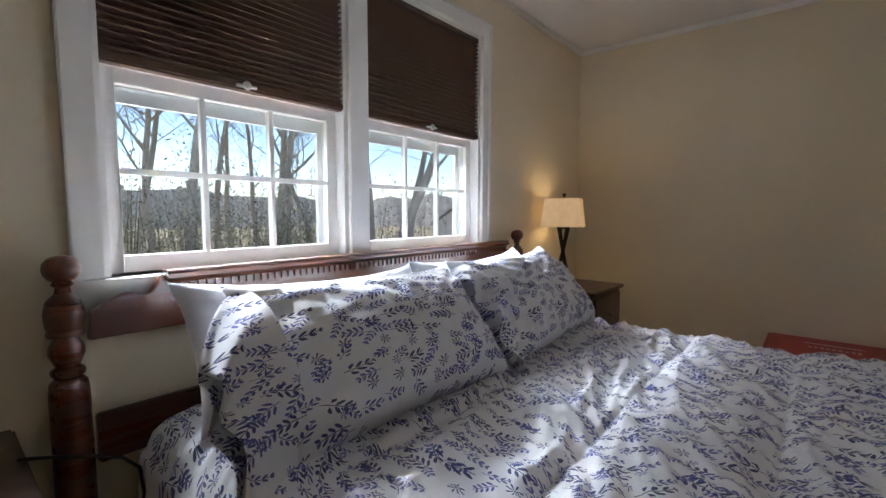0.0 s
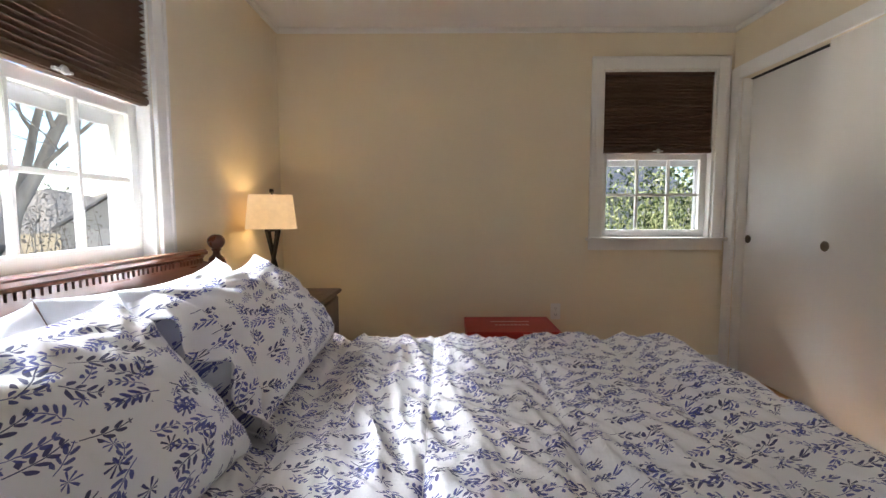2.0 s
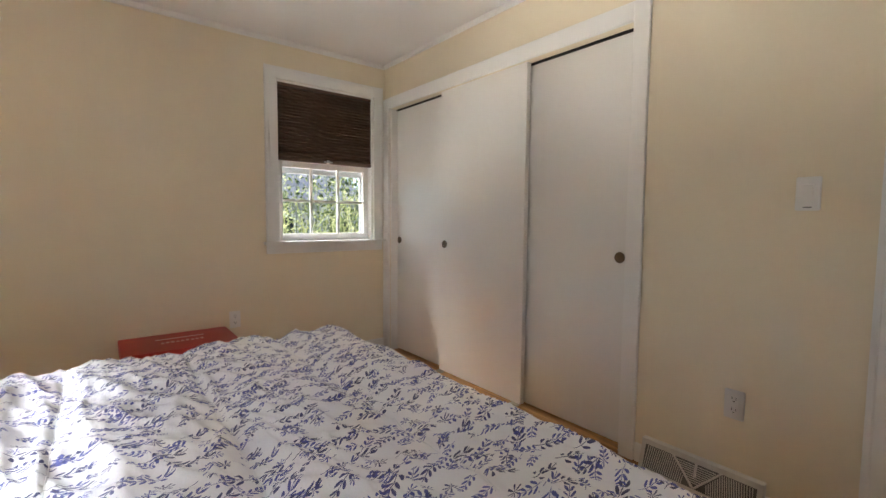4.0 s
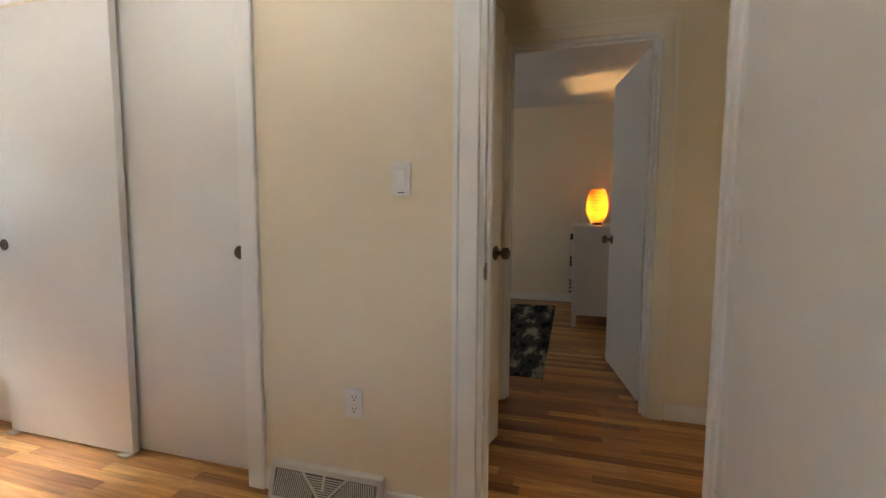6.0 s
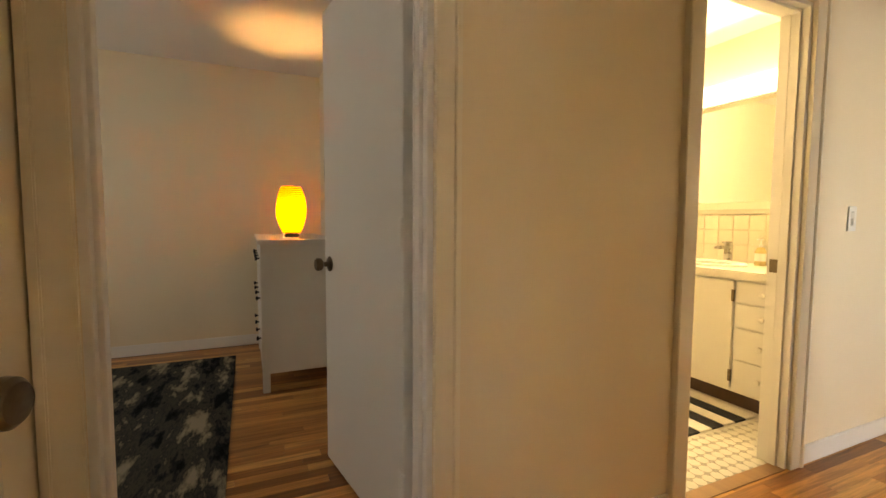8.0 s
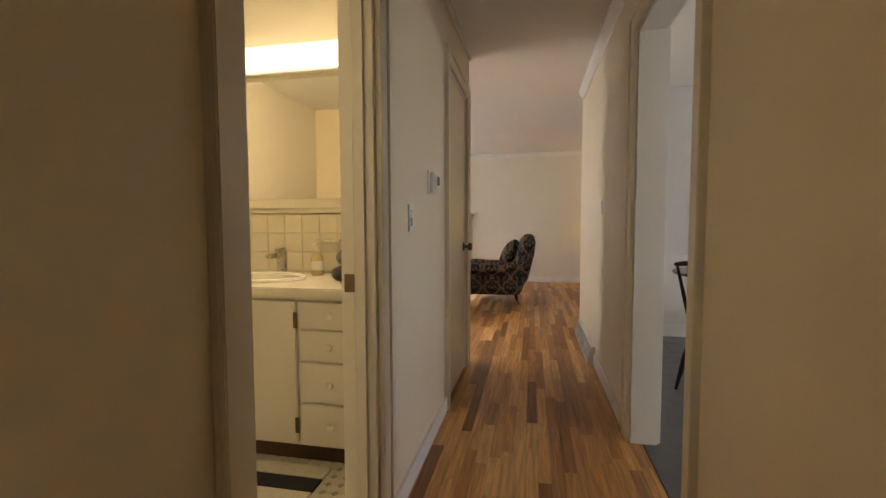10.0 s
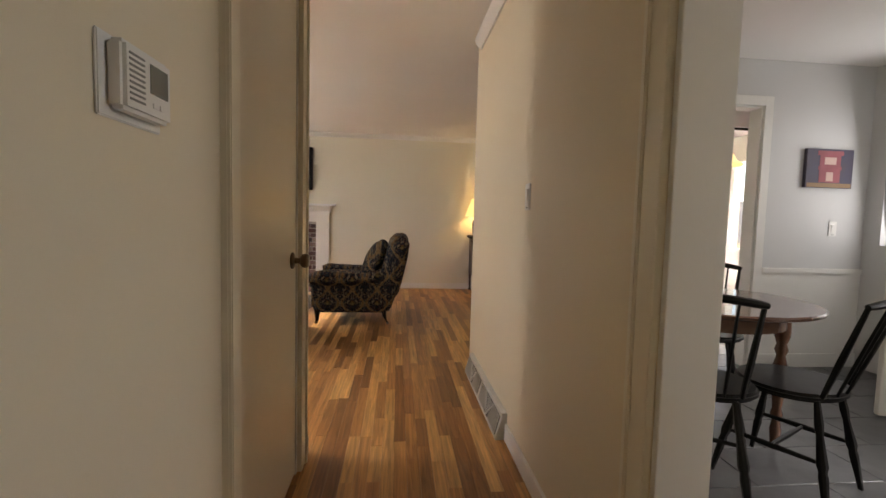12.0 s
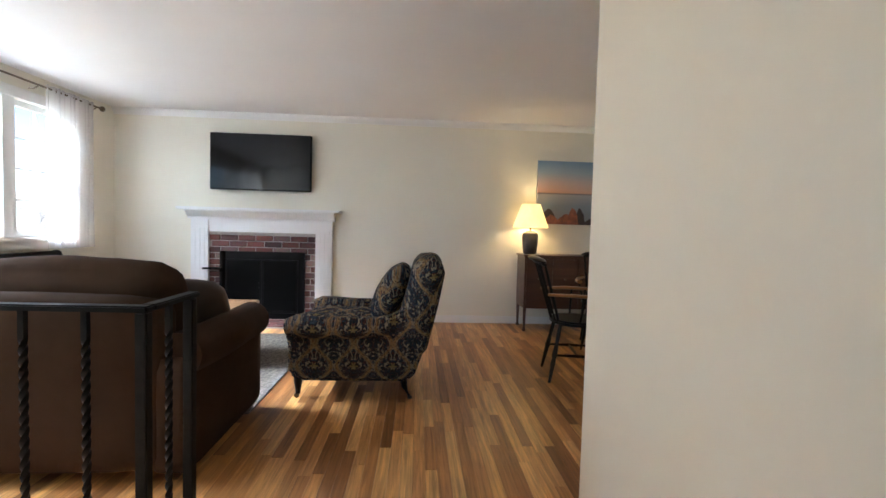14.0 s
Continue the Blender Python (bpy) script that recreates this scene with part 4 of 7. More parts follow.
pillow("pillow", lean(-0.50, 0.595, -0.71, 0.935, 1.37, -2), 0.88, 0.42, 0.24, LINEN, "plain white pillow propped on the headboard", seed=1.0, group="white pillows")
pillow("pillow", lean(-0.50, 0.595, -0.71, 0.935, 2.23, 1), 0.82, 0.42, 0.24, LINEN, "plain white pillow propped on the headboard", seed=4.0, group="white pillows")
pillow("floral_pillow", lean(-0.25, 0.595, -0.55, 0.93, 1.42, -1.5), 0.84, 0.49, 0.27, FLORAL, "plump white pillow printed with blue leaf sprigs", 0.15, 2.0, "floral pillows", 0.16)
pillow("floral_pillow", lean(-0.25, 0.595, -0.55, 0.945, 2.25, 1.5), 0.78, 0.49, 0.26, FLORAL, "plump white pillow printed with blue leaf sprigs", 0.08, 6.0, "floral pillows", 0.08)


def nightstand(m, w, d, h, label):
    t_ = thing("nightstand", label, "nightstand", m)
    part("body", Shape().box(-d / 2, d / 2 - 0.02, -w / 2 + 0.02, w / 2 - 0.02, 0.05, h - 0.025), WALNUT, t_, bevel=0.003)
    part("plinth", Shape().box(-d / 2, d / 2 - 0.01, -w / 2 + 0.01, w / 2 - 0.01, 0.0, 0.06), WALNUT, t_, bevel=0.005)
    part("top", Shape().box(-d / 2, d / 2 + 0.01, -w / 2, w / 2, h - 0.025, h), WALNUT, t_, bevel=0.007)
    for z0, z1 in ((0.09, h * 0.5), (h * 0.5 + 0.012, h - 0.045)):
        dr = part("drawer_front", Shape().box(d / 2 - 0.021, d / 2 - 0.004, -w / 2 + 0.04, w / 2 - 0.04, z0, z1), WALNUT, t_, bevel=0.005)
        part("knob", Shape().lathe([(0, 0), (0.012, 0), (0.008, 0.01), (0.016, 0.02), (0.013, 0.028), (0, 0.03)], Matrix.Translation((d / 2 - 0.004, 0, (z0 + z1) / 2)) @ Matrix.Rotation(radians(90), 4, "Y"), 14), BRONZE, dr)
    return t_


nightstand(pose(-0.71, 3.485, 0), 0.54, 0.46, 0.63, "dark-stained wooden nightstand with two drawers beside the bed")
nightstand(pose(-0.71, 0.375, 0), 0.56, 0.46, 0.60, "dark-stained wooden nightstand beside the bed post")
cord = Shape().tube([(-0.72 + 0.02 * k, 0.64 + 0.026 * k, 0.606 - 0.0005 * k * k) for k in range(7)] + [(-0.615, 0.81, 0.568), (-0.63, 0.835, 0.535), (-0.665, 0.85, 0.45), (-0.74, 0.87, 0.27), (-0.84, 0.885, 0.13), (-0.92, 0.9, 0.09)], 0.004, 8)
tagged(part("power_cord", cord, surf("black_rubber", (0.012, 0.012, 0.012), None, 5, 0.45, 0.0)), "black power cord trailing over the nightstand", "cord")


def lamp_shade_mat(name, base, glow_c, st):
    m = surf(name, base, None, 30, 0.8, 0.3, 500)
    bs = m.node_tree.nodes["Principled BSDF"]
    bs.inputs["Emission Color"].default_value = rgba(glow_c)
    bs.inputs["Emission Strength"].default_value = st
    return m


def square_shade(s, w0, w1, z0, z1, t=0.003):
    for sg in (0, 1, 2, 3):
        r = Matrix.Rotation(radians(90 * sg), 4, "Z")
        vs = [r @ Vector(p) for p in ((-w0, -w0, z0), (w0, -w0, z0), (w1, -w1, z1), (-w1, -w1, z1), (-w0 + t, -w0 + t, z0), (w0 - t, -w0 + t, z0), (w1 - t, -w1 + t, z1), (-w1 + t, -w1 + t, z1))]
        s.add(vs, [(0, 1, 2, 3), (5, 4, 7, 6), (0, 4, 5, 1), (3, 2, 6, 7)])
    return s


lamp = thing("table_lamp", "lit table lamp with cream linen shade and dark crossed-leg base", "lamp", pose(-0.78, 3.40, 0.63, 0, 0, 18) @ Matrix.Scale(1.07, 4))
part("base_plate", Shape().box(-0.065, 0.065, -0.065, 0.065, 0.0, 0.03), BLACKW, lamp, bevel=0.004)
for sg in (-1, 1):
    part("leg", Shape().tube([(0.034 * sg, 0.012 * sg, 0.03), (0.016 * sg, 0.008 * sg, 0.14), (-0.006 * sg, 0.004 * sg, 0.25), (-0.026 * sg, 0.0, 0.37)], [0.017, 0.012, 0.011, 0.015], 4), BLACKW, lamp, smooth=20)
part("collar", Shape().box(-0.04, 0.04, -0.014, 0.014, 0.365, 0.382), BLACKW, lamp, bevel=0.003)
part("harp", Shape().tube([(0, 0, 0.38), (0, 0, 0.565)], 0.004, 8), BRONZE, lamp)
part("shade", square_shade(Shape(), 0.125, 0.106, 0.382, 0.560), lamp_shade_mat("cream_linen_shade", (0.75, 0.66, 0.48), (1.0, 0.60, 0.26), 0.10), lamp, "cream linen square shade")
part("finial", Shape().lathe([(0, 0), (0.006, 0), (0.006, 0.008), (0.012, 0.012), (0.011, 0.03), (0, 0.032)], Matrix.Translation((0, 0, 0.563)), 12), BLACKW, lamp)
part("light_bulb", Shape().lathe([(0, -0.045), (0.014, -0.04), (0.02, -0.01), (0.03, 0.02), (0.022, 0.045), (0, 0.052)], Matrix.Translation((0, 0, 0.45)), 14), glow("bulb_glow", (1.0, 0.75, 0.4), 3.0), lamp)
bpy.data.objects["lamp_bulb_bedroom"].location = (-0.78, 3.40, 1.16)

RED = surf("red_card", (0.42, 0.035, 0.028), (0.36, 0.03, 0.025), 3, 0.42, 0.05)
bx = thing("storage_box", "flat-topped red cardboard box on the floor by the wall", "box", pose(0.655, 3.79, 0) @ Matrix.Diagonal((1, 1, 0.94, 1)))
part("box_body", Shape().box(-0.29, 0.29, -0.20, 0.20, 0.0, 0.33), RED, bx, bevel=0.004)
part("lid", Shape().box(-0.30, 0.30, -0.21, 0.21, 0.33, 0.40), RED, bx, bevel=0.004)
part("slot_mark", Shape().box(-0.12, 0.14, 0.06, 0.068, 0.400, 0.4012), PLASTIC, bx)
s = Shape()
for k in range(9):
    s.box(-0.10 + k * 0.026, -0.085 + k * 0.026, -0.04, -0.015 + 0.006 * (k % 3), 0.400, 0.4010)
part("print_bars", s, surf("pale_print", (0.7, 0.55, 0.5), None, 5, 0.5, 0.0), bx)
part("side_band", Shape().box(0.06, 0.299, -0.2112, -0.210, 0.345, 0.385), PLASTIC, bx)

# ---- living and dining room ----
MARBLEW = surf("white_mantel_paint", (0.80, 0.80, 0.80), (0.77, 0.77, 0.77), 3, 0.35, 0.05)
BRICKM = bpy.data.materials.new("old_red_brick")
BRICKM.use_nodes = True
nt = BRICKM.node_tree
oi = nt.nodes.new("ShaderNodeObjectInfo")
rp = nt.nodes.new("ShaderNodeValToRGB")
rp.color_ramp.elements[0].color, rp.color_ramp.elements[1].color = (0.055, 0.028, 0.028, 1), (0.30, 0.21, 0.18, 1)
e = rp.color_ramp.elements.new(0.45)
e.color = (0.16, 0.055, 0.042, 1)
e = rp.color_ramp.elements.new(0.7)
e.color = (0.085, 0.042, 0.042, 1)
nt.links.new(oi.outputs["Random"], rp.inputs[0])
tc = nt.nodes.new("ShaderNodeTexCoord")
nz = node(nt, "ShaderNodeTexNoise", Scale=45.0, Detail=5.0)
nt.links.new(tc.outputs["Object"], nz.inputs["Vector"])
mx = nt.nodes.new("ShaderNodeMix")
mx.data_type = "RGBA"
mx.blend_type = "OVERLAY"
mx.inputs[0].default_value = 0.6
nt.links.new(rp.outputs[0], mx.inputs[6])
nt.links.new(nz.outputs["Color"], mx.inputs[7])
nt.links.new(mx.outputs[2], nt.nodes["Principled BSDF"].inputs["Base Color"])
nt.nodes["Principled BSDF"].inputs["Roughness"].default_value = 0.85
bp = node(nt, "ShaderNodeBump", Strength=0.5, Distance=0.002)
nt.links.new(nz.outputs["Fac"], bp.inputs["Height"])
nt.links.new(bp.outputs[0], nt.nodes["Principled BSDF"].inputs["Normal"])
MORTAR = surf("grey_mortar", (0.46, 0.43, 0.40), (0.36, 0.33, 0.31), 30, 0.95, 0.5, 200)
SOOT = surf("black_steel", (0.007, 0.007, 0.007), (0.011, 0.010, 0.010), 20, 0.55, 0.1, spec=0.06)

fp = thing("fireplace", "white mantel fireplace with brick surround and black insert", "fireplace", pose(4.795, FY, 0) @ Matrix.Diagonal((0.967, 1, 0.968, 1)))
for sg in (-1, 1):
    a, b = sorted((sg * 0.63, sg * 0.83))
    s = Shape().box(a, b, 0.001, 0.06, 0, 1.21)
    pil = part("pilaster", s, MARBLEW, fp, "white fluted pilaster", bevel=0.003)
    f = Shape()
    for k in range(3):
        c = a + 0.045 + k * 0.055
        f.box(c - 0.012, c + 0.012, 0.06, 0.068, 0.16, 1.10)
    part("fluting", f, MARBLEW, pil, bevel=0.003)
    part("plinth", Shape().box(a - 0.008, b + 0.008, 0.06, 0.078, 0, 0.14), MARBLEW, pil, bevel=0.004)
part("frieze", Shape().box(-0.63, 0.63, 0.001, 0.045, 1.06, 1.21), MARBLEW, fp, bevel=0.003)
o = [(0.0, 1.21), (0.07, 1.21), (0.075, 1.235), (0.10, 1.25), (0.115, 1.28), (0.145, 1.30), (0.15, 1.315), (0.0, 1.315)]
part("cornice", Shape().prism([(y, z) for y, z in o], -0.86, 0.86, "x"), MARBLEW, fp)
part("mantel_shelf", Shape().box(-0.94, 0.94, 0.0, 0.185, 1.315, 1.345), MARBLEW, fp, bevel=0.006)
part("brick_backing", Shape().box(-0.63, -0.50, 0.001, 0.012, 0.0, 1.06).box(0.50, 0.63, 0.001, 0.012, 0.0, 1.06).box(-0.50, 0.50, 0.001, 0.012, 0.83, 1.06), MORTAR, fp)
BL, BH = 0.195, 0.062
bmesh_cache = {}


def brick(parent, x0, x1, z0, z1, y0, y1):
    key = (round(x1 - x0, 3), round(z1 - z0, 3), round(y1 - y0, 3))
    if key not in bmesh_cache:
        bmesh_cache[key] = mesh_of("brick", Shape().box(0, key[0], 0, key[2], 0, key[1]), BRICKM, 0.003, 1)
    b_ = new("brick", bmesh_cache[key])
    b_.parent = parent
    b_.location = (x0, y0, z0)


row, z = 0, 0.004
while z + BH <= 1.062:
    if z < 0.80:
        for sg in (-1, 1):
            e0, e1 = sorted((sg * 0.505, sg * 0.628))
            if row % 2:
                brick(fp, e0, e1, z, z + BH, 0.012, 0.026)
            else:
                brick(fp, e0, e0 + 0.056, z, z + BH, 0.012, 0.025)
                brick(fp, e0 + 0.067, e1, z, z + BH, 0.012, 0.026)
    else:
        x = -0.628 - (BL + 0.011) * 0.5 * (row % 2)
        while x < 0.62:
            c, d = max(x, -0.628), min(x + BL, 0.628)
            if d - c > 0.02:
                brick(fp, c, d, z, z + BH, 0.012, 0.024 + 0.003 * ((row * 7 + int(x * 50)) % 3) / 2)
            x += BL + 0.011
    z += BH + 0.0115
    row += 1
s = Shape()
s.box(-0.50, -0.43, 0.03, 0.05, 0.02, 0.83).box(0.43, 0.50, 0.03, 0.05, 0.02, 0.83).box(-0.43, 0.43, 0.03, 0.05, 0.74, 0.83).box(-0.43, 0.43, 0.03, 0.05, 0.02, 0.09)
ins = part("insert_frame", s, SOOT, fp, "black steel insert surround", bevel=0.003)
part("fire_back", Shape().box(-0.5, 0.5, 0.0135, 0.0285, 0.02, 0.83), DARK, fp)
for sg in (-1, 1):
    d0, d1 = sorted((sg * 0.004, sg * 0.425))
    s = Shape().box(d0, d0 + 0.02, 0.05, 0.062, 0.10, 0.735).box(d1 - 0.02, d1, 0.05, 0.062, 0.10, 0.735).box(d0 + 0.02, d1 - 0.02, 0.05, 0.062, 0.10, 0.12).box(d0 + 0.02, d1 - 0.02, 0.05, 0.062, 0.715, 0.735)
    gd = part("glass_door", s, SOOT, fp, "black framed glass door")
    part("pane", Shape().box(d0 + 0.02, d1 - 0.02, 0.054, 0.058, 0.12, 0.715), surf("smoked_glass", (0.006, 0.006, 0.006), None, 5, 0.10, 0.0, spec=0.03), gd)
    part("handle", Shape().tube([(sg * 0.03, 0.062, 0.40), (sg * 0.03, 0.085, 0.40), (sg * 0.03, 0.085, 0.46), (sg * 0.03, 0.062, 0.46)], 0.005, 8), SOOT, gd)
part("hood", Shape().box(0.47, 0.68, 0.03, 0.10, 0.61, 0.63), SOOT, fp)
he = thing("hearth", "flush brick hearth on the floor before the fireplace", "hearth", pose(4.795, FY, 0), kind="structure")
part("mortar_bed", Shape().box(-0.78, 0.78, 0.085, 0.46, 0.001, 0.014), MORTAR, he)
for r_ in range(5):
    x = -0.775 - 0.1 * (r_ % 2)
    while x < 0.77:
        c, d = max(x, -0.775), min(x + BL, 0.775)
        if d - c > 0.03:
            brick(he, c, d, 0.014, 0.024, 0.09 + r_ * 0.074, 0.153 + r_ * 0.074)
        x += BL + 0.011

tv = thing("television", "flat black television mounted on the wall over the mantel", "television", pose(4.80, FY, 1.828, 0, 0, 180) @ Matrix.Scale(0.955, 4))
part("wall_mount", Shape().box(-0.2, 0.2, -0.06, -0.001, -0.15, 0.15), SOOT, tv)
part("casing", Shape().box(-0.59, 0.59, -0.115, -0.06, -0.335, 0.335), SOOT, tv, bevel=0.006)
part("screen", Shape().box(-0.582, 0.582, -0.117, -0.115, -0.322, 0.328), surf("tv_glass", (0.006, 0.006, 0.007), (0.006, 0.006, 0.007), 5, 0.09, 0.0, spec=0.25), tv, "glossy black screen")
part("badge", Shape().box(-0.02, 0.02, -0.1165, -0.115, -0.332, -0.326), NICKEL, tv)

# armchair in dark floral fabric; local x forwards, z up
def damask(name):
    m = surf(name, (0.02, 0.02, 0.024), (0.016, 0.017, 0.02), 40, 0.95, 0.3, 300, spec=0.06)
    nt = m.node_tree
    bs = nt.nodes["Principled BSDF"]
    tc = nt.nodes.new("ShaderNodeTexCoord")
    sp_ = nt.nodes.new("ShaderNodeSeparateXYZ")
    nt.links.new(tc.outputs["Object"], sp_.inputs[0])

    def mt(op, a, b=None):
        n = nt.nodes.new("ShaderNodeMath")
        n.operation = op
        for i, v in enumerate((a, b)):
            if v is None:
                continue
            if isinstance(v, (int, float)):
                n.inputs[i].default_value = v
            else:
                nt.links.new(v, n.inputs[i])
        return n.outputs[0]
    # mirrored ogee repeat across x and z, with y folded in for the top faces
    u = mt("ABSOLUTE", mt("SUBTRACT", mt("FRACT", mt("MULTIPLY", mt("ADD", sp_.outputs[0], 5.0), 1 / 0.25)), 0.5))
    w = mt("ADD", sp_.outputs[2], mt("MULTIPLY", sp_.outputs[1], 0.8))
    v = mt("FRACT", mt("MULTIPLY", mt("ADD", w, 5.03), 1 / 0.29))
    cb = nt.nodes.new("ShaderNodeCombineXYZ")
    nt.links.new(u, cb.inputs[0])
    nt.links.new(v, cb.inputs[1])
    n1 = node(nt, "ShaderNodeTexNoise", Scale=10.0, Detail=3.0, Distortion=1.8)
    n2 = node(nt, "ShaderNodeTexNoise", Scale=18.0, Detail=3.0, Distortion=2.4)
    nt.links.new(cb.outputs[0], n1.inputs["Vector"])
    nt.links.new(cb.outputs[0], n2.inputs["Vector"])
    wave = mt("MULTIPLY", mt("ADD", mt("SINE", mt("MULTIPLY", v, 6.2832)), 1.15), 0.20)
    og = mt("ABSOLUTE", mt("SUBTRACT", u, wave))
    gold = mt("MULTIPLY", mt("LESS_THAN", og, 0.040), mt("GREATER_THAN", n2.outputs["Fac"], 0.46))
    line = mt("MULTIPLY", mt("GREATER_THAN", og, 0.055), mt("LESS_THAN", og, 0.068))
    # a flower head at the heart of every ogee
    dv_ = mt("ABSOLUTE", mt("SUBTRACT", v, 0.25))
    ru = mt("SQRT", mt("ADD", mt("MULTIPLY", u, u), mt("MULTIPLY", mt("MULTIPLY", dv_, dv_), 1.6)))
    an = mt("ARCTAN2", dv_, u)
    bloom = mt("LESS_THAN", ru, mt("ADD", 0.07, mt("MULTIPLY", mt("COSINE", mt("MULTIPLY", an, 6.0)), 0.045)))
    dots = mt("MAXIMUM", mt("GREATER_THAN", n1.outputs["Fac"], 0.57), line)
    blue = mt("GREATER_THAN", n2.outputs["Fac"], 0.575)
    red = mt("LESS_THAN", n2.outputs["Fac"], 0.38)
    col = None
    for mask, c in ((blue, (0.05, 0.07, 0.10)), (red, (0.13, 0.045, 0.03)), (dots, (0.27, 0.22, 0.15)), (gold, (0.27, 0.165, 0.07)), (bloom, (0.20, 0.15, 0.06))):
        mx = nt.nodes.new("ShaderNodeMix")
        mx.data_type = "RGBA"
        nt.links.new(mt("MULTIPLY", mask, 0.85), mx.inputs[0])
        if col is None:
            mx.inputs[6].default_value = (0.016, 0.017, 0.02, 1)
        else:
            nt.links.new(col, mx.inputs[6])
        mx.inputs[7].default_value = rgba(c)
        col = mx.outputs[2]
    nt.links.new(col, bs.inputs["Base Color"])
    return m


DAMASK = damask("dark_damask")


def soft_block(x0, x1, y0, y1, z0, z1, r, n=10, puff=0.0):
    """A cushion-like rounded block."""
    s = Shape()
    s.weld = True
    cx, cy, cz = (x0 + x1) / 2, (y0 + y1) / 2, (z0 + z1) / 2
    hx, hy, hz = (x1 - x0) / 2, (y1 - y0) / 2, (z1 - z0) / 2
    faces = (((1, 0, 0), (0, 1, 0), (0, 0, 1)), ((-1, 0, 0), (0, 0, 1), (0, 1, 0)), ((0, 1, 0), (0, 0, 1), (1, 0, 0)), ((0, -1, 0), (1, 0, 0), (0, 0, 1)), ((0, 0, 1), (1, 0, 0), (0, 1, 0)), ((0, 0, -1), (0, 1, 0), (1, 0, 0)))
    for nrm, ua, va in faces:
        nrm, ua, va = Vector(nrm), Vector(ua), Vector(va)

        def fn(u, v, nrm=nrm, ua=ua, va=va):
            d = nrm + ua * (2 * u - 1) + va * (2 * v - 1)
            p = Vector((d.x * hx, d.y * hy, d.z * hz))
            c = Vector((max(-hx + r, min(hx - r, p.x)), max(-hy + r, min(hy - r, p.y)), max(-hz + r, min(hz - r, p.z))))
            q = p - c
            if q.length > 1e-9:
                q = q.normalized() * r
            e_ = max(0.0, 1 - (d.x - nrm.x) ** 2) * max(0.0, 1 - (d.y - nrm.y) ** 2) * max(0.0, 1 - (d.z - nrm.z) ** 2)
            q2 = c + q + nrm * puff * e_
            q2 += nrm * 0.010 * e_ * noise.noise(q2 * 7 + Vector((x0, y0, z0)) * 3) * (1 if puff else 0)
            return Vector((cx, cy, cz)) + q2
        s.sheet(fn, n, n)
    return s


def moved(s, m):
    """A copy of a shape, turned and shifted."""
    q = Shape().add([m @ Vector(p) for p in s.v], s.f)
    q.weld = s.weld
    return q


ac = thing("armchair", "upholstered rolled-arm armchair in dark floral fabric on the oak floor", "armchair", pose(3.01, -6.585, 0, 0, 0, 0))
# side outline, front of the chair towards +x
for sg in (-1, 1):
    y0, y1 = (-0.40, -0.27) if sg < 0 else (0.27, 0.40)
    o = [(0.03, 0.13), (0.72, 0.13), (0.79, 0.17), (0.795, 0.36), (0.81, 0.42), (0.80, 0.49), (0.755, 0.545), (0.69, 0.56), (0.60, 0.555), (0.45, 0.535), (0.30, 0.53), (0.18, 0.545), (0.05, 0.60), (-0.05, 0.67), (-0.14, 0.73), (-0.175, 0.70), (-0.10, 0.42), (-0.02, 0.18)]
    part("side_panel", Shape().prism(o, y0, y1, "y"), DAMASK, ac, bevel=0.025, seg=3)
    part("arm_roll", Shape().tube([(0.80, sg * 0.375, 0.475), (0.74, sg * 0.385, 0.485), (0.45, sg * 0.39, 0.475), (0.15, sg * 0.385, 0.49)], [0.055, 0.075, 0.07, 0.055], 14), DAMASK, ac)
m = Matrix.Translation((0.02, 0, 0.28)) @ Matrix.Rotation(radians(-12), 4, "Y")
tmp = soft_block(-0.10, 0.11, -0.39, 0.39, 0.0, 0.655, 0.075, 10, 0.02)
bk = moved(tmp, m)
part("backrest", bk, DAMASK, ac, smooth=70)
part("back_roll", Shape().tube([(-0.115, -0.37, 0.86), (-0.115, 0.0, 0.875), (-0.115, 0.37, 0.86)], [0.075, 0.08, 0.075], 16), DAMASK, ac, smooth=70)
part("seat_cushion", soft_block(0.12, 0.80, -0.27, 0.27, 0.34, 0.50, 0.06, 10, 0.025), DAMASK, ac, smooth=70)
part("front_panel", Shape().box(0.70, 0.775, -0.27, 0.27, 0.14, 0.34), DAMASK, ac, bevel=0.015)
tmp = soft_block(-0.08, 0.08, -0.25, 0.25, -0.20, 0.20, 0.07, 9, 0.03)
m = Matrix.Translation((0.16, 0, 0.66)) @ Matrix.Rotation(radians(-25), 4, "Y")
part("back_cushion", moved(tmp, m), DAMASK, ac, smooth=70)
for xx, yy, bw in ((0.74, 0.33, 0), (0.74, -0.33, 0), (0.06, 0.33, 1), (0.06, -0.33, 1)):
    if bw:
        lg = Shape().tube([(xx, yy, 0.16), (xx - 0.012, yy, 0.08), (xx - 0.05, yy, 0.0)], [0.026, 0.02, 0.017], 8)
        part("leg", lg, BLACKW, ac)
    else:
        lg = part("leg", Shape().lathe([(0, 0.03), (0.016, 0.03), (0.019, 0.06), (0.03, 0.12), (0.026, 0.16), (0, 0.16)], Matrix.Translation((xx, yy, 0)), 12), BLACKW, ac)
        part("caster", Shape().lathe([(0, -0.008), (0.017, -0.008), (0.017, 0.008), (0, 0.008)], Matrix.Translation((xx + 0.008, yy, 0.018)) @ Matrix.Rotation(radians(90), 4, "X"), 12), BRONZE, lg)

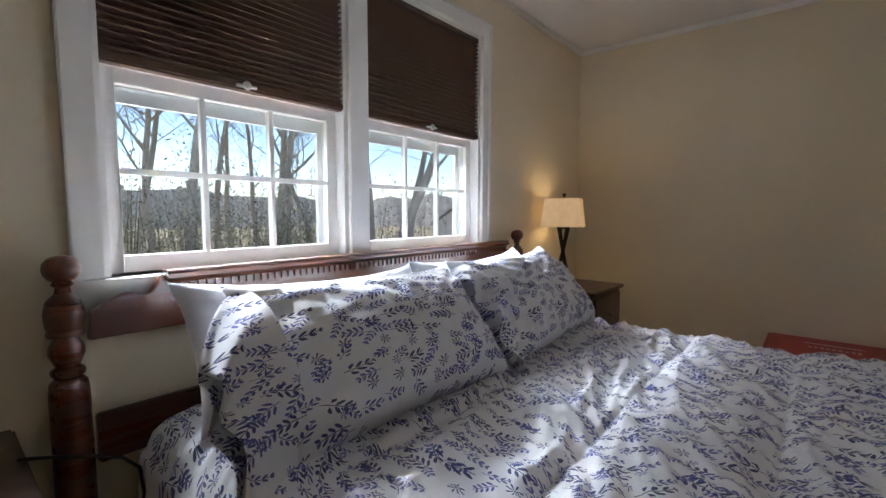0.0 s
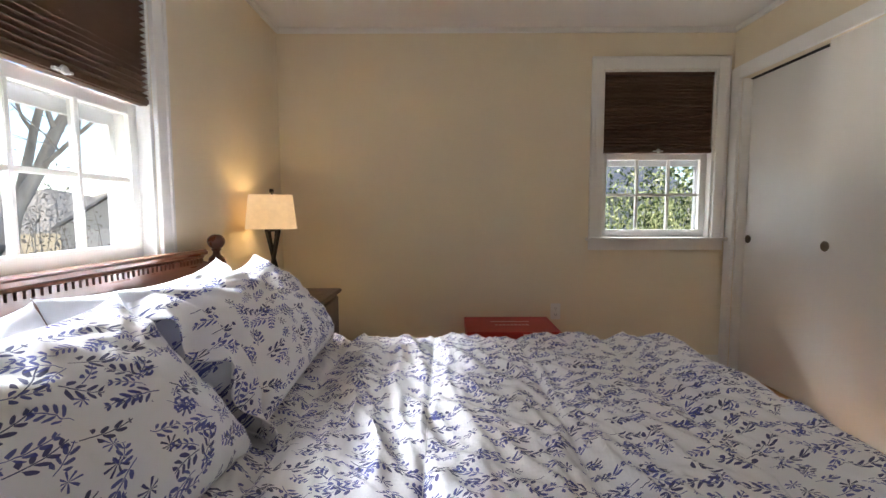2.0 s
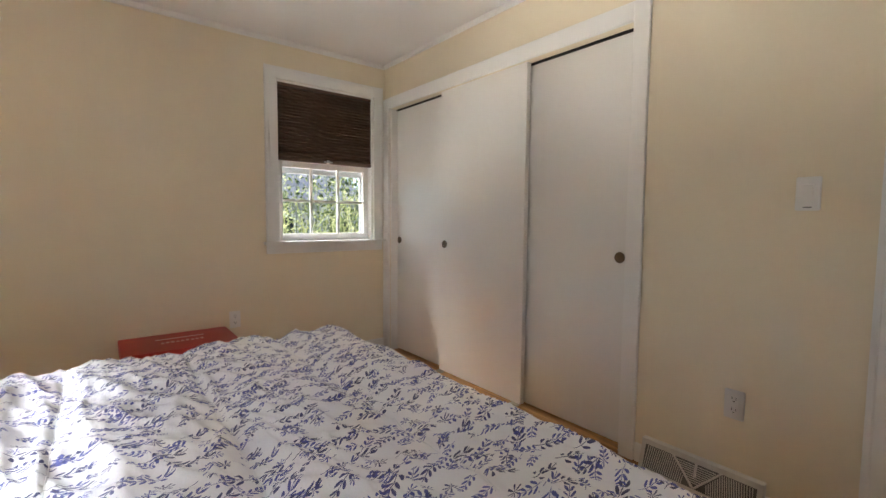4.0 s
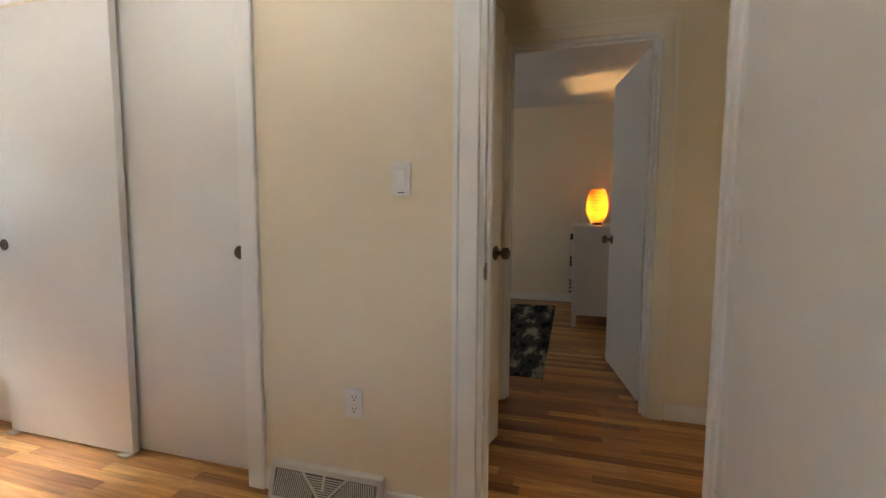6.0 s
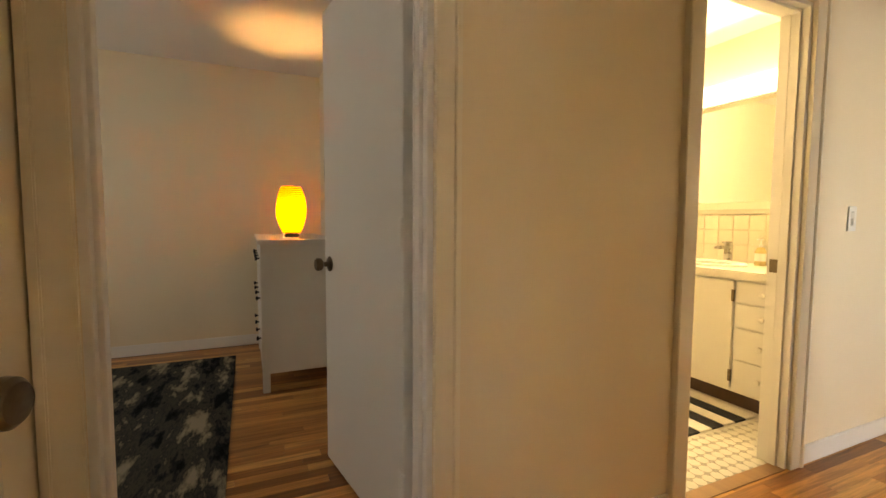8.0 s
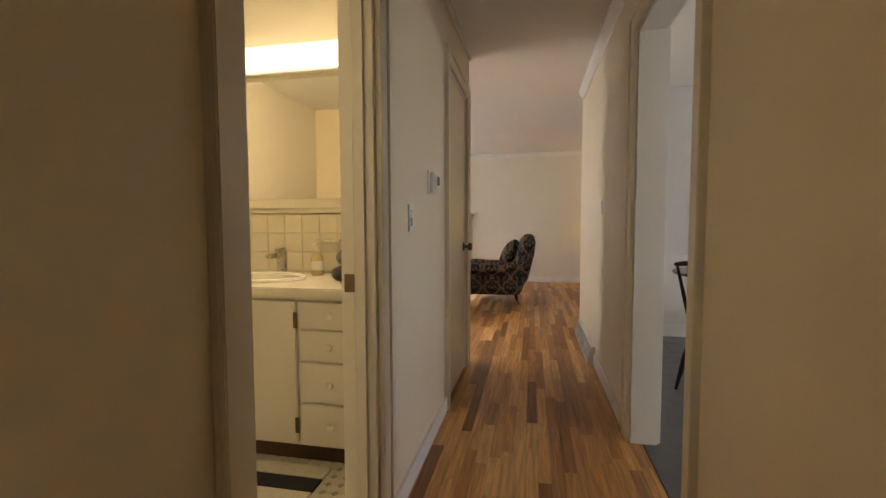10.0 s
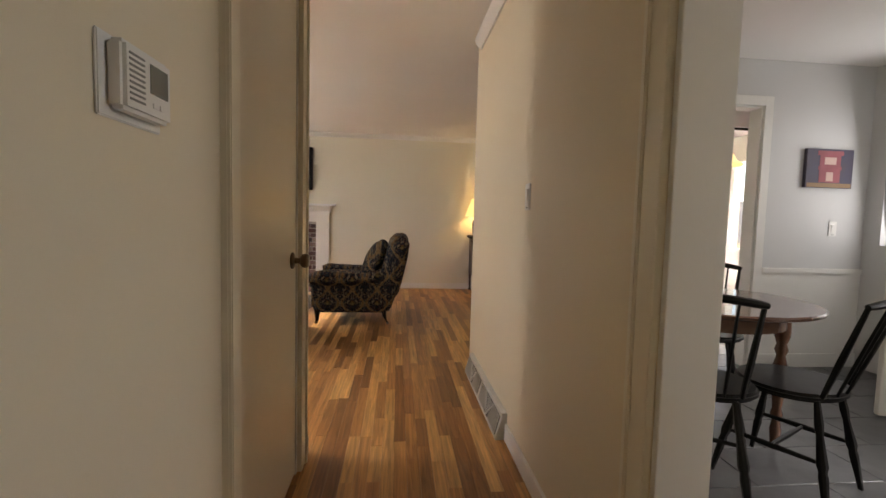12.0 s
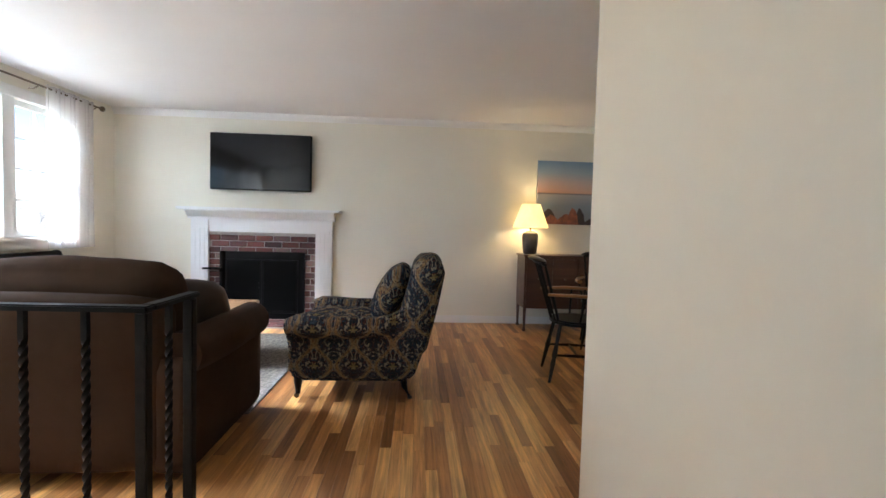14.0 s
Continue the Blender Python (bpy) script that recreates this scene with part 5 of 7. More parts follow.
# brown sofa with its back to the hall
SOFA = surf("brown_microfibre", (0.048, 0.027, 0.016), (0.035, 0.020, 0.012), 5, 0.95, 0.25, 300, spec=0.08)
so_ = thing("sofa", "brown microfibre sofa with rolled arms and loose cushions", "sofa", pose(5.0, -5.62, 0))
part("back", soft_block(-0.95, 0.95, 0.22, 0.40, 0.06, 0.80, 0.06, 10, 0.012), SOFA, so_, smooth=70)
part("base", soft_block(-0.94, 0.94, -0.48, 0.24, 0.05, 0.32, 0.03, 6, 0.0), SOFA, so_, smooth=60)
for sg in (-1, 1):
    x0, x1 = sorted((sg * 0.90, sg * 1.07))
    part("arm", soft_block(x0, x1, -0.50, 0.38, 0.05, 0.56, 0.04, 8, 0.006), SOFA, so_, smooth=70)
    part("arm_roll", Shape().tube([(sg * 1.0, -0.52, 0.545), (sg * 1.0, -0.50, 0.545), (sg * 1.0, 0.0, 0.54), (sg * 1.0, 0.34, 0.555)], [0.085, 0.105, 0.105, 0.10], 18), SOFA, so_, smooth=70)
for k in range(2):
    x0 = -0.90 + k * 0.90
    part("seat_cushion", soft_block(x0 + 0.005, x0 + 0.895, -0.50, 0.18, 0.32, 0.47, 0.05, 8, 0.02), SOFA, so_, smooth=70)
    tmp = soft_block(-0.445, 0.445, -0.11, 0.11, -0.23, 0.23, 0.08, 10, 0.04)
    m = Matrix.Translation((x0 + 0.45, 0.12, 0.69)) @ Matrix.Rotation(radians(-10), 4, "X")
    part("back_cushion", moved(tmp, m), SOFA, so_, smooth=70)
tmp = soft_block(-0.2, 0.2, -0.06, 0.06, -0.19, 0.19, 0.055, 9, 0.03)
m = pose(4.24, -5.80, 0.63, -28, 0, 14)
tagged(part("throw_pillow", moved(tmp, m), surf("dark_brown_fabric", (0.06, 0.04, 0.028), None, 8, 0.9, 0.3, 300, sheen=0.3), smooth=70), "dark brown throw pillow in the sofa corner", "pillow")

# wrought iron railing
rl = thing("iron_railing", "black wrought iron stair railing with twisted balusters", "railing", pose(0, 0, 0))
RXC, RY0, RY1, RZ = 3.75, -4.63, -4.88, 0.885
s = Shape().box(RXC - 0.02, 5.2, RY0 - 0.02, RY0 + 0.02, RZ - 0.012, RZ + 0.006)
part("handrail", s, IRON, rl, bevel=0.004)
part("handrail_return", Shape().box(RXC - 0.02, RXC + 0.02, RY1 - 0.03, RY0 - 0.021, RZ - 0.012, RZ + 0.006), IRON, rl, bevel=0.004)
part("bottom_rail", Shape().box(RXC, 5.2, RY0 - 0.008, RY0 + 0.008, 0.085, 0.10), IRON, rl)
for px_, py_ in ((RXC, RY0), (RXC, RY1), (5.18, RY0)):
    p_ = part("post", Shape().box(px_ - 0.016, px_ + 0.016, py_ - 0.016, py_ + 0.016, 0.0, RZ - 0.012), IRON, rl, bevel=0.003)
    part("foot_plate", Shape().box(px_ - 0.03, px_ + 0.03, py_ - 0.03, py_ + 0.03, 0.0, 0.012), IRON, p_, bevel=0.003)


def twisted(x, y):
    s = Shape()
    n, w = 90, 0.0085
    vs, fs = [], []
    for k in range(n + 1):
        z = 0.10 + (RZ - 0.112) * k / n
        q = k / n
        tw = 0 if q < 0.06 else (1 if q > 0.90 else (q - 0.06) / 0.84)
        a = tw * 2 * math.pi * 5.0
        for c in range(4):
            b_ = a + math.pi / 4 + c * math.pi / 2
            vs.append((x + w * 1.3 * math.cos(b_), y + w * 1.3 * math.sin(b_), z))
    for k in range(n):
        for c in range(4):
            fs.append((k * 4 + c, k * 4 + (c + 1) % 4, (k + 1) * 4 + (c + 1) % 4, (k + 1) * 4 + c))
    return s.add(vs, fs)


for k in range(8):
    part("baluster", twisted(RXC + 0.155 + k * 0.165, RY0), IRON, rl, smooth=40)
part("baluster", twisted(RXC, (RY0 + RY1) / 2), IRON, rl, smooth=40)

# coffee table and rug
OAKT = wood("light_oak_tabletop", (0.36, 0.20, 0.09), (0.25, 0.13, 0.06), 0.35, "x", 14, 0.2)
ct = thing("coffee_table", "light wooden coffee table with inlaid brown squares", "coffee table", pose(4.92, -7.05, 0))
tp = part("tabletop", Shape().box(-0.53, 0.53, -0.32, 0.32, 0.415, 0.45), OAKT, ct, bevel=0.005)
INLAY = wood("brown_inlay", (0.13, 0.06, 0.03), (0.09, 0.04, 0.02), 0.35, "x", 14, 0.2)
for i in range(12):
    for j in range(2):
        part("inlay", Shape().box(-0.47 + i * 0.08, -0.43 + i * 0.08, -0.27 + j * 0.50, -0.23 + j * 0.50, 0.450, 0.4515), INLAY, tp)
for xx in (-0.47, 0.47):
    for yy in (-0.26, 0.26):
        part("leg", Shape().box(xx - 0.035, xx + 0.035, yy - 0.035, yy + 0.035, 0.0075, 0.415), OAKT, ct, bevel=0.004)
part("apron", Shape().box(-0.44, 0.44, -0.28, 0.28, 0.33, 0.414), OAKT, ct, bevel=0.003)


def rug_mat(name, cs, scale, stretch):
    m = surf(name, cs[0], cs[1], scale, 0.98, 0.8, 260, stretch=stretch, spec=0.05, dist=0.004)
    nt = m.node_tree
    mix = [n for n in nt.nodes if n.type == "MIX"][0]
    n1 = [n for n in nt.nodes if n.type == "TEX_NOISE"][0]
    n1.inputs["Detail"].default_value = 8.0
    n1.inputs["Roughness"].default_value = 0.75
    r_ = nt.nodes.new("ShaderNodeValToRGB")
    r_.color_ramp.interpolation = "LINEAR"
    els = r_.color_ramp.elements
    els[0].position, els[1].position = 0.38, 0.62
    els[0].color, els[1].color = rgba(cs[0]), rgba(cs[-1])
    for i, c in enumerate(cs[1:-1]):
        el = els.new(0.38 + 0.24 * (i + 1) / (len(cs) - 1))
        el.color = rgba(c)
    nt.links.new(n1.outputs["Fac"], r_.inputs[0])
    nt.links.new(r_.outputs[0], nt.nodes["Principled BSDF"].inputs["Base Color"])
    return m


tagged(part("area_rug", soft_block(3.965, 6.05, -7.95, -5.985, 0.0005, 0.0075, 0.003, 6), rug_mat("grey_shag", ((0.06, 0.052, 0.043), (0.11, 0.096, 0.08), (0.18, 0.16, 0.135)), 40, (1, 1, 1))), "pale grey shaggy rug on the oak floor", "rug")

# sideboard, lamp and picture
MAHO = wood("mahogany", (0.10, 0.04, 0.022), (0.06, 0.024, 0.014), 0.35, "x", 16, 0.3)
sb = thing("sideboard", "dark mahogany sideboard on slender legs against the wall", "sideboard", pose(1.33, -8.425, 0) @ Matrix.Diagonal((1, 1.24, 1, 1)))
part("carcass", Shape().box(-0.46, 0.46, -0.155, 0.15, 0.26, 0.845), MAHO, sb, bevel=0.004)
part("top", Shape().box(-0.475, 0.475, -0.165, 0.165, 0.845, 0.865), MAHO, sb, bevel=0.004)
for xx in (-0.44, 0.44):
    for yy in (-0.135, 0.13):
        part("leg", Shape().lathe([(0, 0), (0.018, 0), (0.022, 0.012), (0.013, 0.03), (0.019, 0.26), (0, 0.26)], Matrix.Translation((xx, yy, 0)), 8), MAHO, sb)
for k in range(3):
    x0 = -0.445 + k * 0.30
    dr = part("door", Shape().box(x0, x0 + 0.29, 0.15, 0.165, 0.30, 0.82), MAHO, sb, bevel=0.005)
    part("knob", Shape().lathe([(0, 0), (0.01, 0), (0.012, 0.012), (0, 0.016)], Matrix.Translation((x0 + 0.145, 0.165, 0.6)) @ Matrix.Rotation(radians(-90), 4, "X"), 10), BRONZE, dr)
tl = thing("table_lamp", "table lamp with white cone shade and grey ceramic base, lit", "lamp", pose(1.69, -8.44, 0.865) @ Matrix.Scale(0.91, 4))
CER = surf("grey_ceramic", (0.075, 0.07, 0.072), (0.055, 0.05, 0.052), 14, 0.45, 0.1)
part("base", Shape().lathe([(0, 0), (0.075, 0), (0.085, 0.02), (0.098, 0.13), (0.103, 0.22), (0.095, 0.265), (0.06, 0.285), (0.04, 0.30), (0, 0.30)], None, 28), CER, tl, "grey ceramic jar base")
part("stem", Shape().lathe([(0, 0.30), (0.012, 0.30), (0.012, 0.42), (0, 0.42)], None, 10), BRONZE, tl)
q = Shape().lathe([(0.225, 0.335), (0.115, 0.635), (0.112, 0.635), (0.222, 0.335)], None, 40)
part("shade", Shape().add(q.v, q.f[:-2]), lamp_shade_mat("white_cone_shade", (0.8, 0.72, 0.55), (1.0, 0.62, 0.16), 0.24), tl, "white fabric cone shade")
bpy.data.objects["lamp_bulb_dining"].location = (1.69, -8.44, 1.31)

pic = thing("seascape_picture", "canvas picture of pink rocks by a calm sea at dusk", "picture", pose(1.16, FY, 1.60, 0, 0, 180))
PW, PH = 0.42, 0.378
part("canvas", Shape().box(-PW, PW, -0.03, -0.001, -PH, PH), surf("canvas_edge", (0.5, 0.5, 0.5)), pic)
SKYP = bpy.data.materials.new("dusk_sky_print")
SKYP.use_nodes = True
nt = SKYP.node_tree
tc = nt.nodes.new("ShaderNodeTexCoord")
sp_ = nt.nodes.new("ShaderNodeSeparateXYZ")
nt.links.new(tc.outputs["Object"], sp_.inputs[0])
mr = nt.nodes.new("ShaderNodeMapRange")
mr.inputs[1].default_value, mr.inputs[2].default_value = -PH, PH
nt.links.new(sp_.outputs[2], mr.inputs[0])
rp = nt.nodes.new("ShaderNodeValToRGB")
el = rp.color_ramp.elements
el[0].position, el[0].color = 0.0, (0.22, 0.22, 0.25, 1)
el[1].position, el[1].color = 1.0, (0.16, 0.27, 0.42, 1)
for p_, c_ in ((0.30, (0.20, 0.24, 0.28)), (0.47, (0.36, 0.34, 0.34)), (0.485, (0.16, 0.13, 0.15)), (0.505, (0.62, 0.36, 0.24)), (0.65, (0.52, 0.40, 0.36)), (0.82, (0.30, 0.38, 0.46))):
    q = el.new(p_)
    q.color = rgba(c_)
nt.links.new(mr.outputs[0], rp.inputs[0])
nt.links.new(rp.outputs[0], nt.nodes["Principled BSDF"].inputs["Base Color"])
nt.nodes["Principled BSDF"].inputs["Roughness"].default_value = 0.6
part("print", Shape().box(-PW, PW, -0.032, -0.0302, -PH, PH), SKYP, pic, "printed dusk sky and sea")
ROCK = surf("pink_rock_print", (0.34, 0.12, 0.07), (0.12, 0.055, 0.05), 14, 0.6, 0.0)
ROCKD = surf("shaded_rock_print", (0.07, 0.045, 0.05), (0.035, 0.028, 0.035), 14, 0.6, 0.0)
random.seed(5)
for n_, (x0, w0, h0, rm_) in enumerate(((-0.42, 0.26, 0.20, ROCKD), (-0.36, 0.22, 0.13, ROCK), (-0.20, 0.24, 0.15, ROCK), (0.02, 0.16, 0.235, ROCKD), (-0.07, 0.17, 0.225, ROCK), (0.12, 0.30, 0.10, ROCKD), (-0.30, 0.20, 0.07, ROCK))):
    pts = [(x0, -PH)] + [(x0 + w0 * k / 8, -PH + h0 * (1 - abs(k / 4.0 - 1.15) ** 1.2 / 1.25) * random.uniform(0.85, 1.0)) for k in range(1, 8)] + [(min(PW, x0 + w0), -PH)]
    pts = [(min(PW, max(-PW, a)), max(-PH, b)) for a, b in pts]
    part("rock_print", Shape().prism(pts, -0.0330 - 0.0003 * n_, -0.0322, "y"), rm_, pic, smooth=0)


# windsor chairs; local x forwards
def windsor(name, label, m, mat, arms=False, arm_mat=None, fan=7, h=0.88, group=""):
    c = thing(name, label, "chair", m, group)
    o = [(0.21 * math.cos(a) * (1.0 if math.cos(a) > 0 else 0.92), 0.215 * math.sin(a)) for a in [2 * math.pi * k / 28 for k in range(28)]]
    part("seat", Shape().prism(o, 0.425, 0.46, "z"), mat, c, bevel=0.012, seg=3)
    for sx in (-1, 1):
        for sy in (-1, 1):
            a, b = Vector((sx * 0.13, sy * 0.13, 0.43)), Vector((sx * 0.21, sy * 0.20, 0.0))
            part("leg", Shape().tube([a, a.lerp(b, 0.2), a.lerp(b, 0.3), a.lerp(b, 0.55), a.lerp(b, 0.6), a.lerp(b, 0.65), b], [0.012, 0.017, 0.013, 0.021, 0.015, 0.018, 0.010], 8), mat, c)
    for sy in (-1, 1):
        part("stretcher", Shape().tube([(0.17, sy * 0.165, 0.20), (0.0, sy * 0.167, 0.20), (-0.17, sy * 0.165, 0.20)], [0.008, 0.013, 0.008], 8), mat, c)
    part("stretcher", Shape().tube([(0.0, -0.165, 0.20), (0, 0, 0.20), (0.0, 0.165, 0.20)], [0.008, 0.012, 0.008], 8), mat, c)
    top = [Vector((-0.27 - 0.05 * (1 - (2 * k / 10 - 1) ** 2), (2 * k / 10 - 1) * 0.20, h - 0.02 + (0.02 * (1 - (2 * k / 10 - 1) ** 2)))) for k in range(11)]
    part("crest_rail", Shape().tube(top, [0.012] + [0.016] * 9 + [0.012], 8), mat, c)
    for k in range(fan):
        q = 2 * k / (fan - 1) - 1
        a = Vector((-0.15 - 0.035 * (1 - q * q), q * 0.15, 0.455))
        b = Vector((-0.27 - 0.05 * (1 - q * q), q * 0.19, h - 0.02 + 0.015 * (1 - q * q)))
        outer = k in (0, fan - 1)
        part("spindle", Shape().tube([a, a.lerp(b, 0.4), b], [0.010, 0.013, 0.009] if outer else [0.006, 0.0075, 0.005], 7), mat, c)
    if arms:
        for sy in (-1, 1):
            part("arm", Shape().tube([(-0.24, sy * 0.19, 0.66), (-0.05, sy * 0.25, 0.665), (0.12, sy * 0.26, 0.66), (0.20, sy * 0.235, 0.655)], [0.016, 0.02, 0.022, 0.026], 8, 0.7), arm_mat, c, "honey-coloured wooden arm")
            part("arm_post", Shape().tube([(0.10, sy * 0.19, 0.455), (0.13, sy * 0.245, 0.65)], [0.012, 0.010], 8), mat, c)
            part("arm_post", Shape().tube([(0.0, sy * 0.195, 0.455), (0.02, sy * 0.25, 0.655)], [0.009, 0.008], 8), mat, c)
        tp_ = [Vector((-0.285 - 0.05 * (1 - (2 * k / 10 - 1) ** 2), (2 * k / 10 - 1) * 0.22, h + 0.0 + 0.025 * (1 - (2 * k / 10 - 1) ** 2))) for k in range(11)]
        part("head_piece", Shape().tube(tp_, [0.02] + [0.045] * 9 + [0.02], 10, 0.35), mat, c)
    return c


HONEY = wood("honey_maple", (0.36, 0.17, 0.06), (0.28, 0.12, 0.04), 0.3, "x", 14, 0.4)
CAPL = "black spindle-back captain's chair with honey-coloured arms"
windsor("captains_chair", CAPL, pose(1.75, -6.74, 0, 0, 0, 172), BLACKW, True, HONEY, 7, 0.90, "dining chairs")
windsor("captains_chair", CAPL, pose(1.14, -7.62, 0, 0, 0, 70), BLACKW, True, HONEY, 7, 0.90, "dining chairs")
dt = thing("dining_table", "round honey-coloured wooden dining table on a turned pedestal", "table", pose(1.18, -7.0, 0))
part("tabletop", Shape().lathe([(0, 0.725), (0.33, 0.725), (0.345, 0.735), (0.345, 0.75), (0.335, 0.757), (0, 0.757)], None, 48), HONEY, dt)
part("pedestal", Shape().lathe([(0, 0.08), (0.06, 0.08), (0.075, 0.16), (0.05, 0.25), (0.07, 0.42), (0.045, 0.6), (0.10, 0.725), (0, 0.725)], None, 20), BLACKW, dt)
for k in range(4):
    a = radians(45 + 90 * k)
    part("foot", Shape().tube([(0, 0, 0.14), (0.18 * math.cos(a), 0.18 * math.sin(a), 0.11), (0.30 * math.cos(a), 0.30 * math.sin(a), 0.025)], [0.045, 0.035, 0.025], 8), BLACKW, dt)

# wide living-room window with sheer curtains
lw = thing("window_4", "wide white window with small panes looking on bare branches", "window", pose(LX, -6.30, 0, 0, 0, -90), kind="structure")
hw = 1.665
s = Shape()
s.box(-hw - 0.09, -hw, -0.02, 0, 0.95, 2.24).box(hw, hw + 0.09, -0.02, 0, 0.95, 2.24).box(-hw, hw, -0.02, 0, 2.15, 2.24)
for c in (-1.04, 1.04):
    s.box(c - 0.06, c + 0.06, -0.005, 0.12, 0.95, 2.15)
part("casing", s, TRIM, lw, bevel=0.003)
part("window_sill", Shape().box(-hw - 0.11, hw + 0.11, -0.06, 0.17, 0.92, 0.95), TRIM, lw, bevel=0.004)
part("apron", Shape().box(-hw - 0.09, hw + 0.09, -0.018, 0, 0.84, 0.92), TRIM, lw, bevel=0.003)
sash(lw, "centre_sash", -0.98, 0.98, 0.952, 2.148, 0.05, 5, 4, 0.05, 0.02)
sash(lw, "side_sash", -hw + 0.002, -1.10, 0.952, 2.148, 0.05, 2, 4, 0.05, 0.02)
sash(lw, "side_sash", 1.10, hw - 0.002, 0.952, 2.148, 0.05, 2, 4, 0.05, 0.02)
SHEER = bpy.data.materials.new("sheer_white_voile")
SHEER.use_nodes = True
nt = SHEER.node_tree
tr, tl_ = nt.nodes.new("ShaderNodeBsdfTransparent"), nt.nodes.new("ShaderNodeBsdfTranslucent")
tl_.inputs[0].default_value = (0.88, 0.86, 0.84, 1)
ms, ms2 = nt.nodes.new("ShaderNodeMixShader"), nt.nodes.new("ShaderNodeMixShader")
df = nt.nodes.new("ShaderNodeBsdfDiffuse")
df.inputs[0].default_value = (0.85, 0.83, 0.80, 1)
ms2.inputs[0].default_value = 0.4
nt.links.new(tl_.outputs[0], ms2.inputs[1])
nt.links.new(df.outputs[0], ms2.inputs[2])
ms.inputs[0].default_value = 0.56
nt.links.new(tr.outputs[0], ms.inputs[1])
nt.links.new(ms2.outputs[0], ms.inputs[2])
nt.links.new(ms.outputs[0], nt.nodes["Material Output"].inputs[0])
for y0, y1 in ((-8.205, -7.605), (-4.885, -4.285)):
    def cur(u, v, y0=y0, y1=y1):
        z = 0.84 + v * 1.49
        y = y0 + (y1 - y0) * u
        return Vector((LX - 0.09 + 0.028 * math.sin(u * 62 + 0.6 * math.sin(v * 3)) * (0.6 + 0.4 * v), y + 0.01 * math.sin(u * 40), z))
    cu = thing("sheer_curtain", "gathered sheer white curtain hanging from a rod", "curtain", None, "sheer curtains")
    part("panel", Shape().sheet(cur, 120, 12), SHEER, cu, smooth=80)
    for k in range(3):
        yk = y0 + (y1 - y0) * (k + 0.5) / 3
        part("grommet", Shape().tube([(LX - 0.09 + 0.022 * math.cos(a), yk, 2.30 + 0.022 * math.sin(a)) for a in [2 * math.pi * j / 12 for j in range(13)]], 0.003, 6), BRONZE, cu)
cr_ = thing("curtain_rod", "bronze curtain rod with round finials over the window", "curtain rod")
part("rod", Shape().tube([(LX - 0.09, -8.305, 2.30), (LX - 0.09, -4.185, 2.30)], 0.009, 10), BRONZE, cr_)
for yk in (-8.325, -4.165):
    part("finial", Shape().lathe([(0, -0.028), (0.012, -0.026), (0.026, -0.01), (0.028, 0.0), (0.026, 0.01), (0.012, 0.026), (0, 0.028)], Matrix.Translation((LX - 0.09, yk, 2.30)), 16), BRONZE, cr_)
for yk in (-8.245, -7.535, -4.785, -4.245):
    part("bracket", Shape().tube([(LX - 0.001, yk, 2.27), (LX - 0.05, yk, 2.27), (LX - 0.09, yk, 2.295)], 0.006, 8), BRONZE, cr_)
# black settee under the window; local x forwards
st_ = thing("settee", "black wooden spindle-back settee under the wide window", "settee", pose(6.10, -6.95, 0, 0, 0, 180))
part("seat", Shape().box(-0.20, 0.24, -0.72, 0.72, 0.415, 0.45), BLACKW, st_, bevel=0.012)
for sx in (-0.16, 0.20):
    for sy in (-0.66, 0.0, 0.66):
        part("leg", Shape().tube([(sx * 0.85, sy * 0.97, 0.42), (sx * 0.95, sy * 0.985, 0.25), (sx * 1.1, sy, 0.0)], [0.016, 0.023, 0.012], 8), BLACKW, st_)
o = [(-0.80, 0.735), (0.80, 0.735), (0.815, 0.775), (0.79, 0.82), (0.74, 0.835), (0.70, 0.825), (-0.70, 0.825), (-0.74, 0.835), (-0.79, 0.82), (-0.815, 0.775)]
part("crest_rail", Shape().prism(o, -0.285, -0.26, "x"), BLACKW, st_, bevel=0.006)
for k in range(17):
    y = -0.70 + k * 0.0875
    part("spindle", Shape().tube([(-0.175, y, 0.445), (-0.23, y, 0.60), (-0.272, y, 0.74)], [0.007, 0.009, 0.006] if 0 < k < 16 else [0.014, 0.018, 0.012], 7), BLACKW, st_)
for sy in (-0.70, 0.70):
    part("arm", Shape().tube([(-0.24, sy, 0.64), (-0.05, sy * 1.02, 0.645), (0.16, sy * 1.02, 0.64), (0.22, sy, 0.63)], [0.016, 0.02, 0.024, 0.022], 8, 0.7), BLACKW, st_)
    part("arm_post", Shape().tube([(0.14, sy * 0.97, 0.445), (0.16, sy * 1.01, 0.63)], [0.012, 0.010], 8), BLACKW, st_)

# ---- second bedroom ----
WHITEW = surf("white_lacquer", (0.74, 0.73, 0.70), (0.71, 0.70, 0.67), 4, 0.35, 0.03)
dr_ = thing("dresser", "white chest of drawers with small black knobs against the wall", "dresser", pose(5.20, 0.085, 0))
part("carcass", Shape().box(0.012, 1.10, 0.0, 0.455, 0.12, 0.955), WHITEW, dr_, bevel=0.003)
part("side_panel", Shape().box(0.0, 0.012, 0.03, 0.43, 0.125, 0.955), WHITEW, dr_, bevel=0.002)
part("top", Shape().box(-0.02, 1.13, -0.005, 0.49, 0.955, 0.985), WHITEW, dr_, bevel=0.004)
for xx in (0.0, 1.06):
    for yy in (0.0, 0.43):
        part("leg", Shape().box(xx, xx + 0.045, yy, yy + 0.045, 0, 0.955 if yy else 0.12), WHITEW, dr_, bevel=0.003)
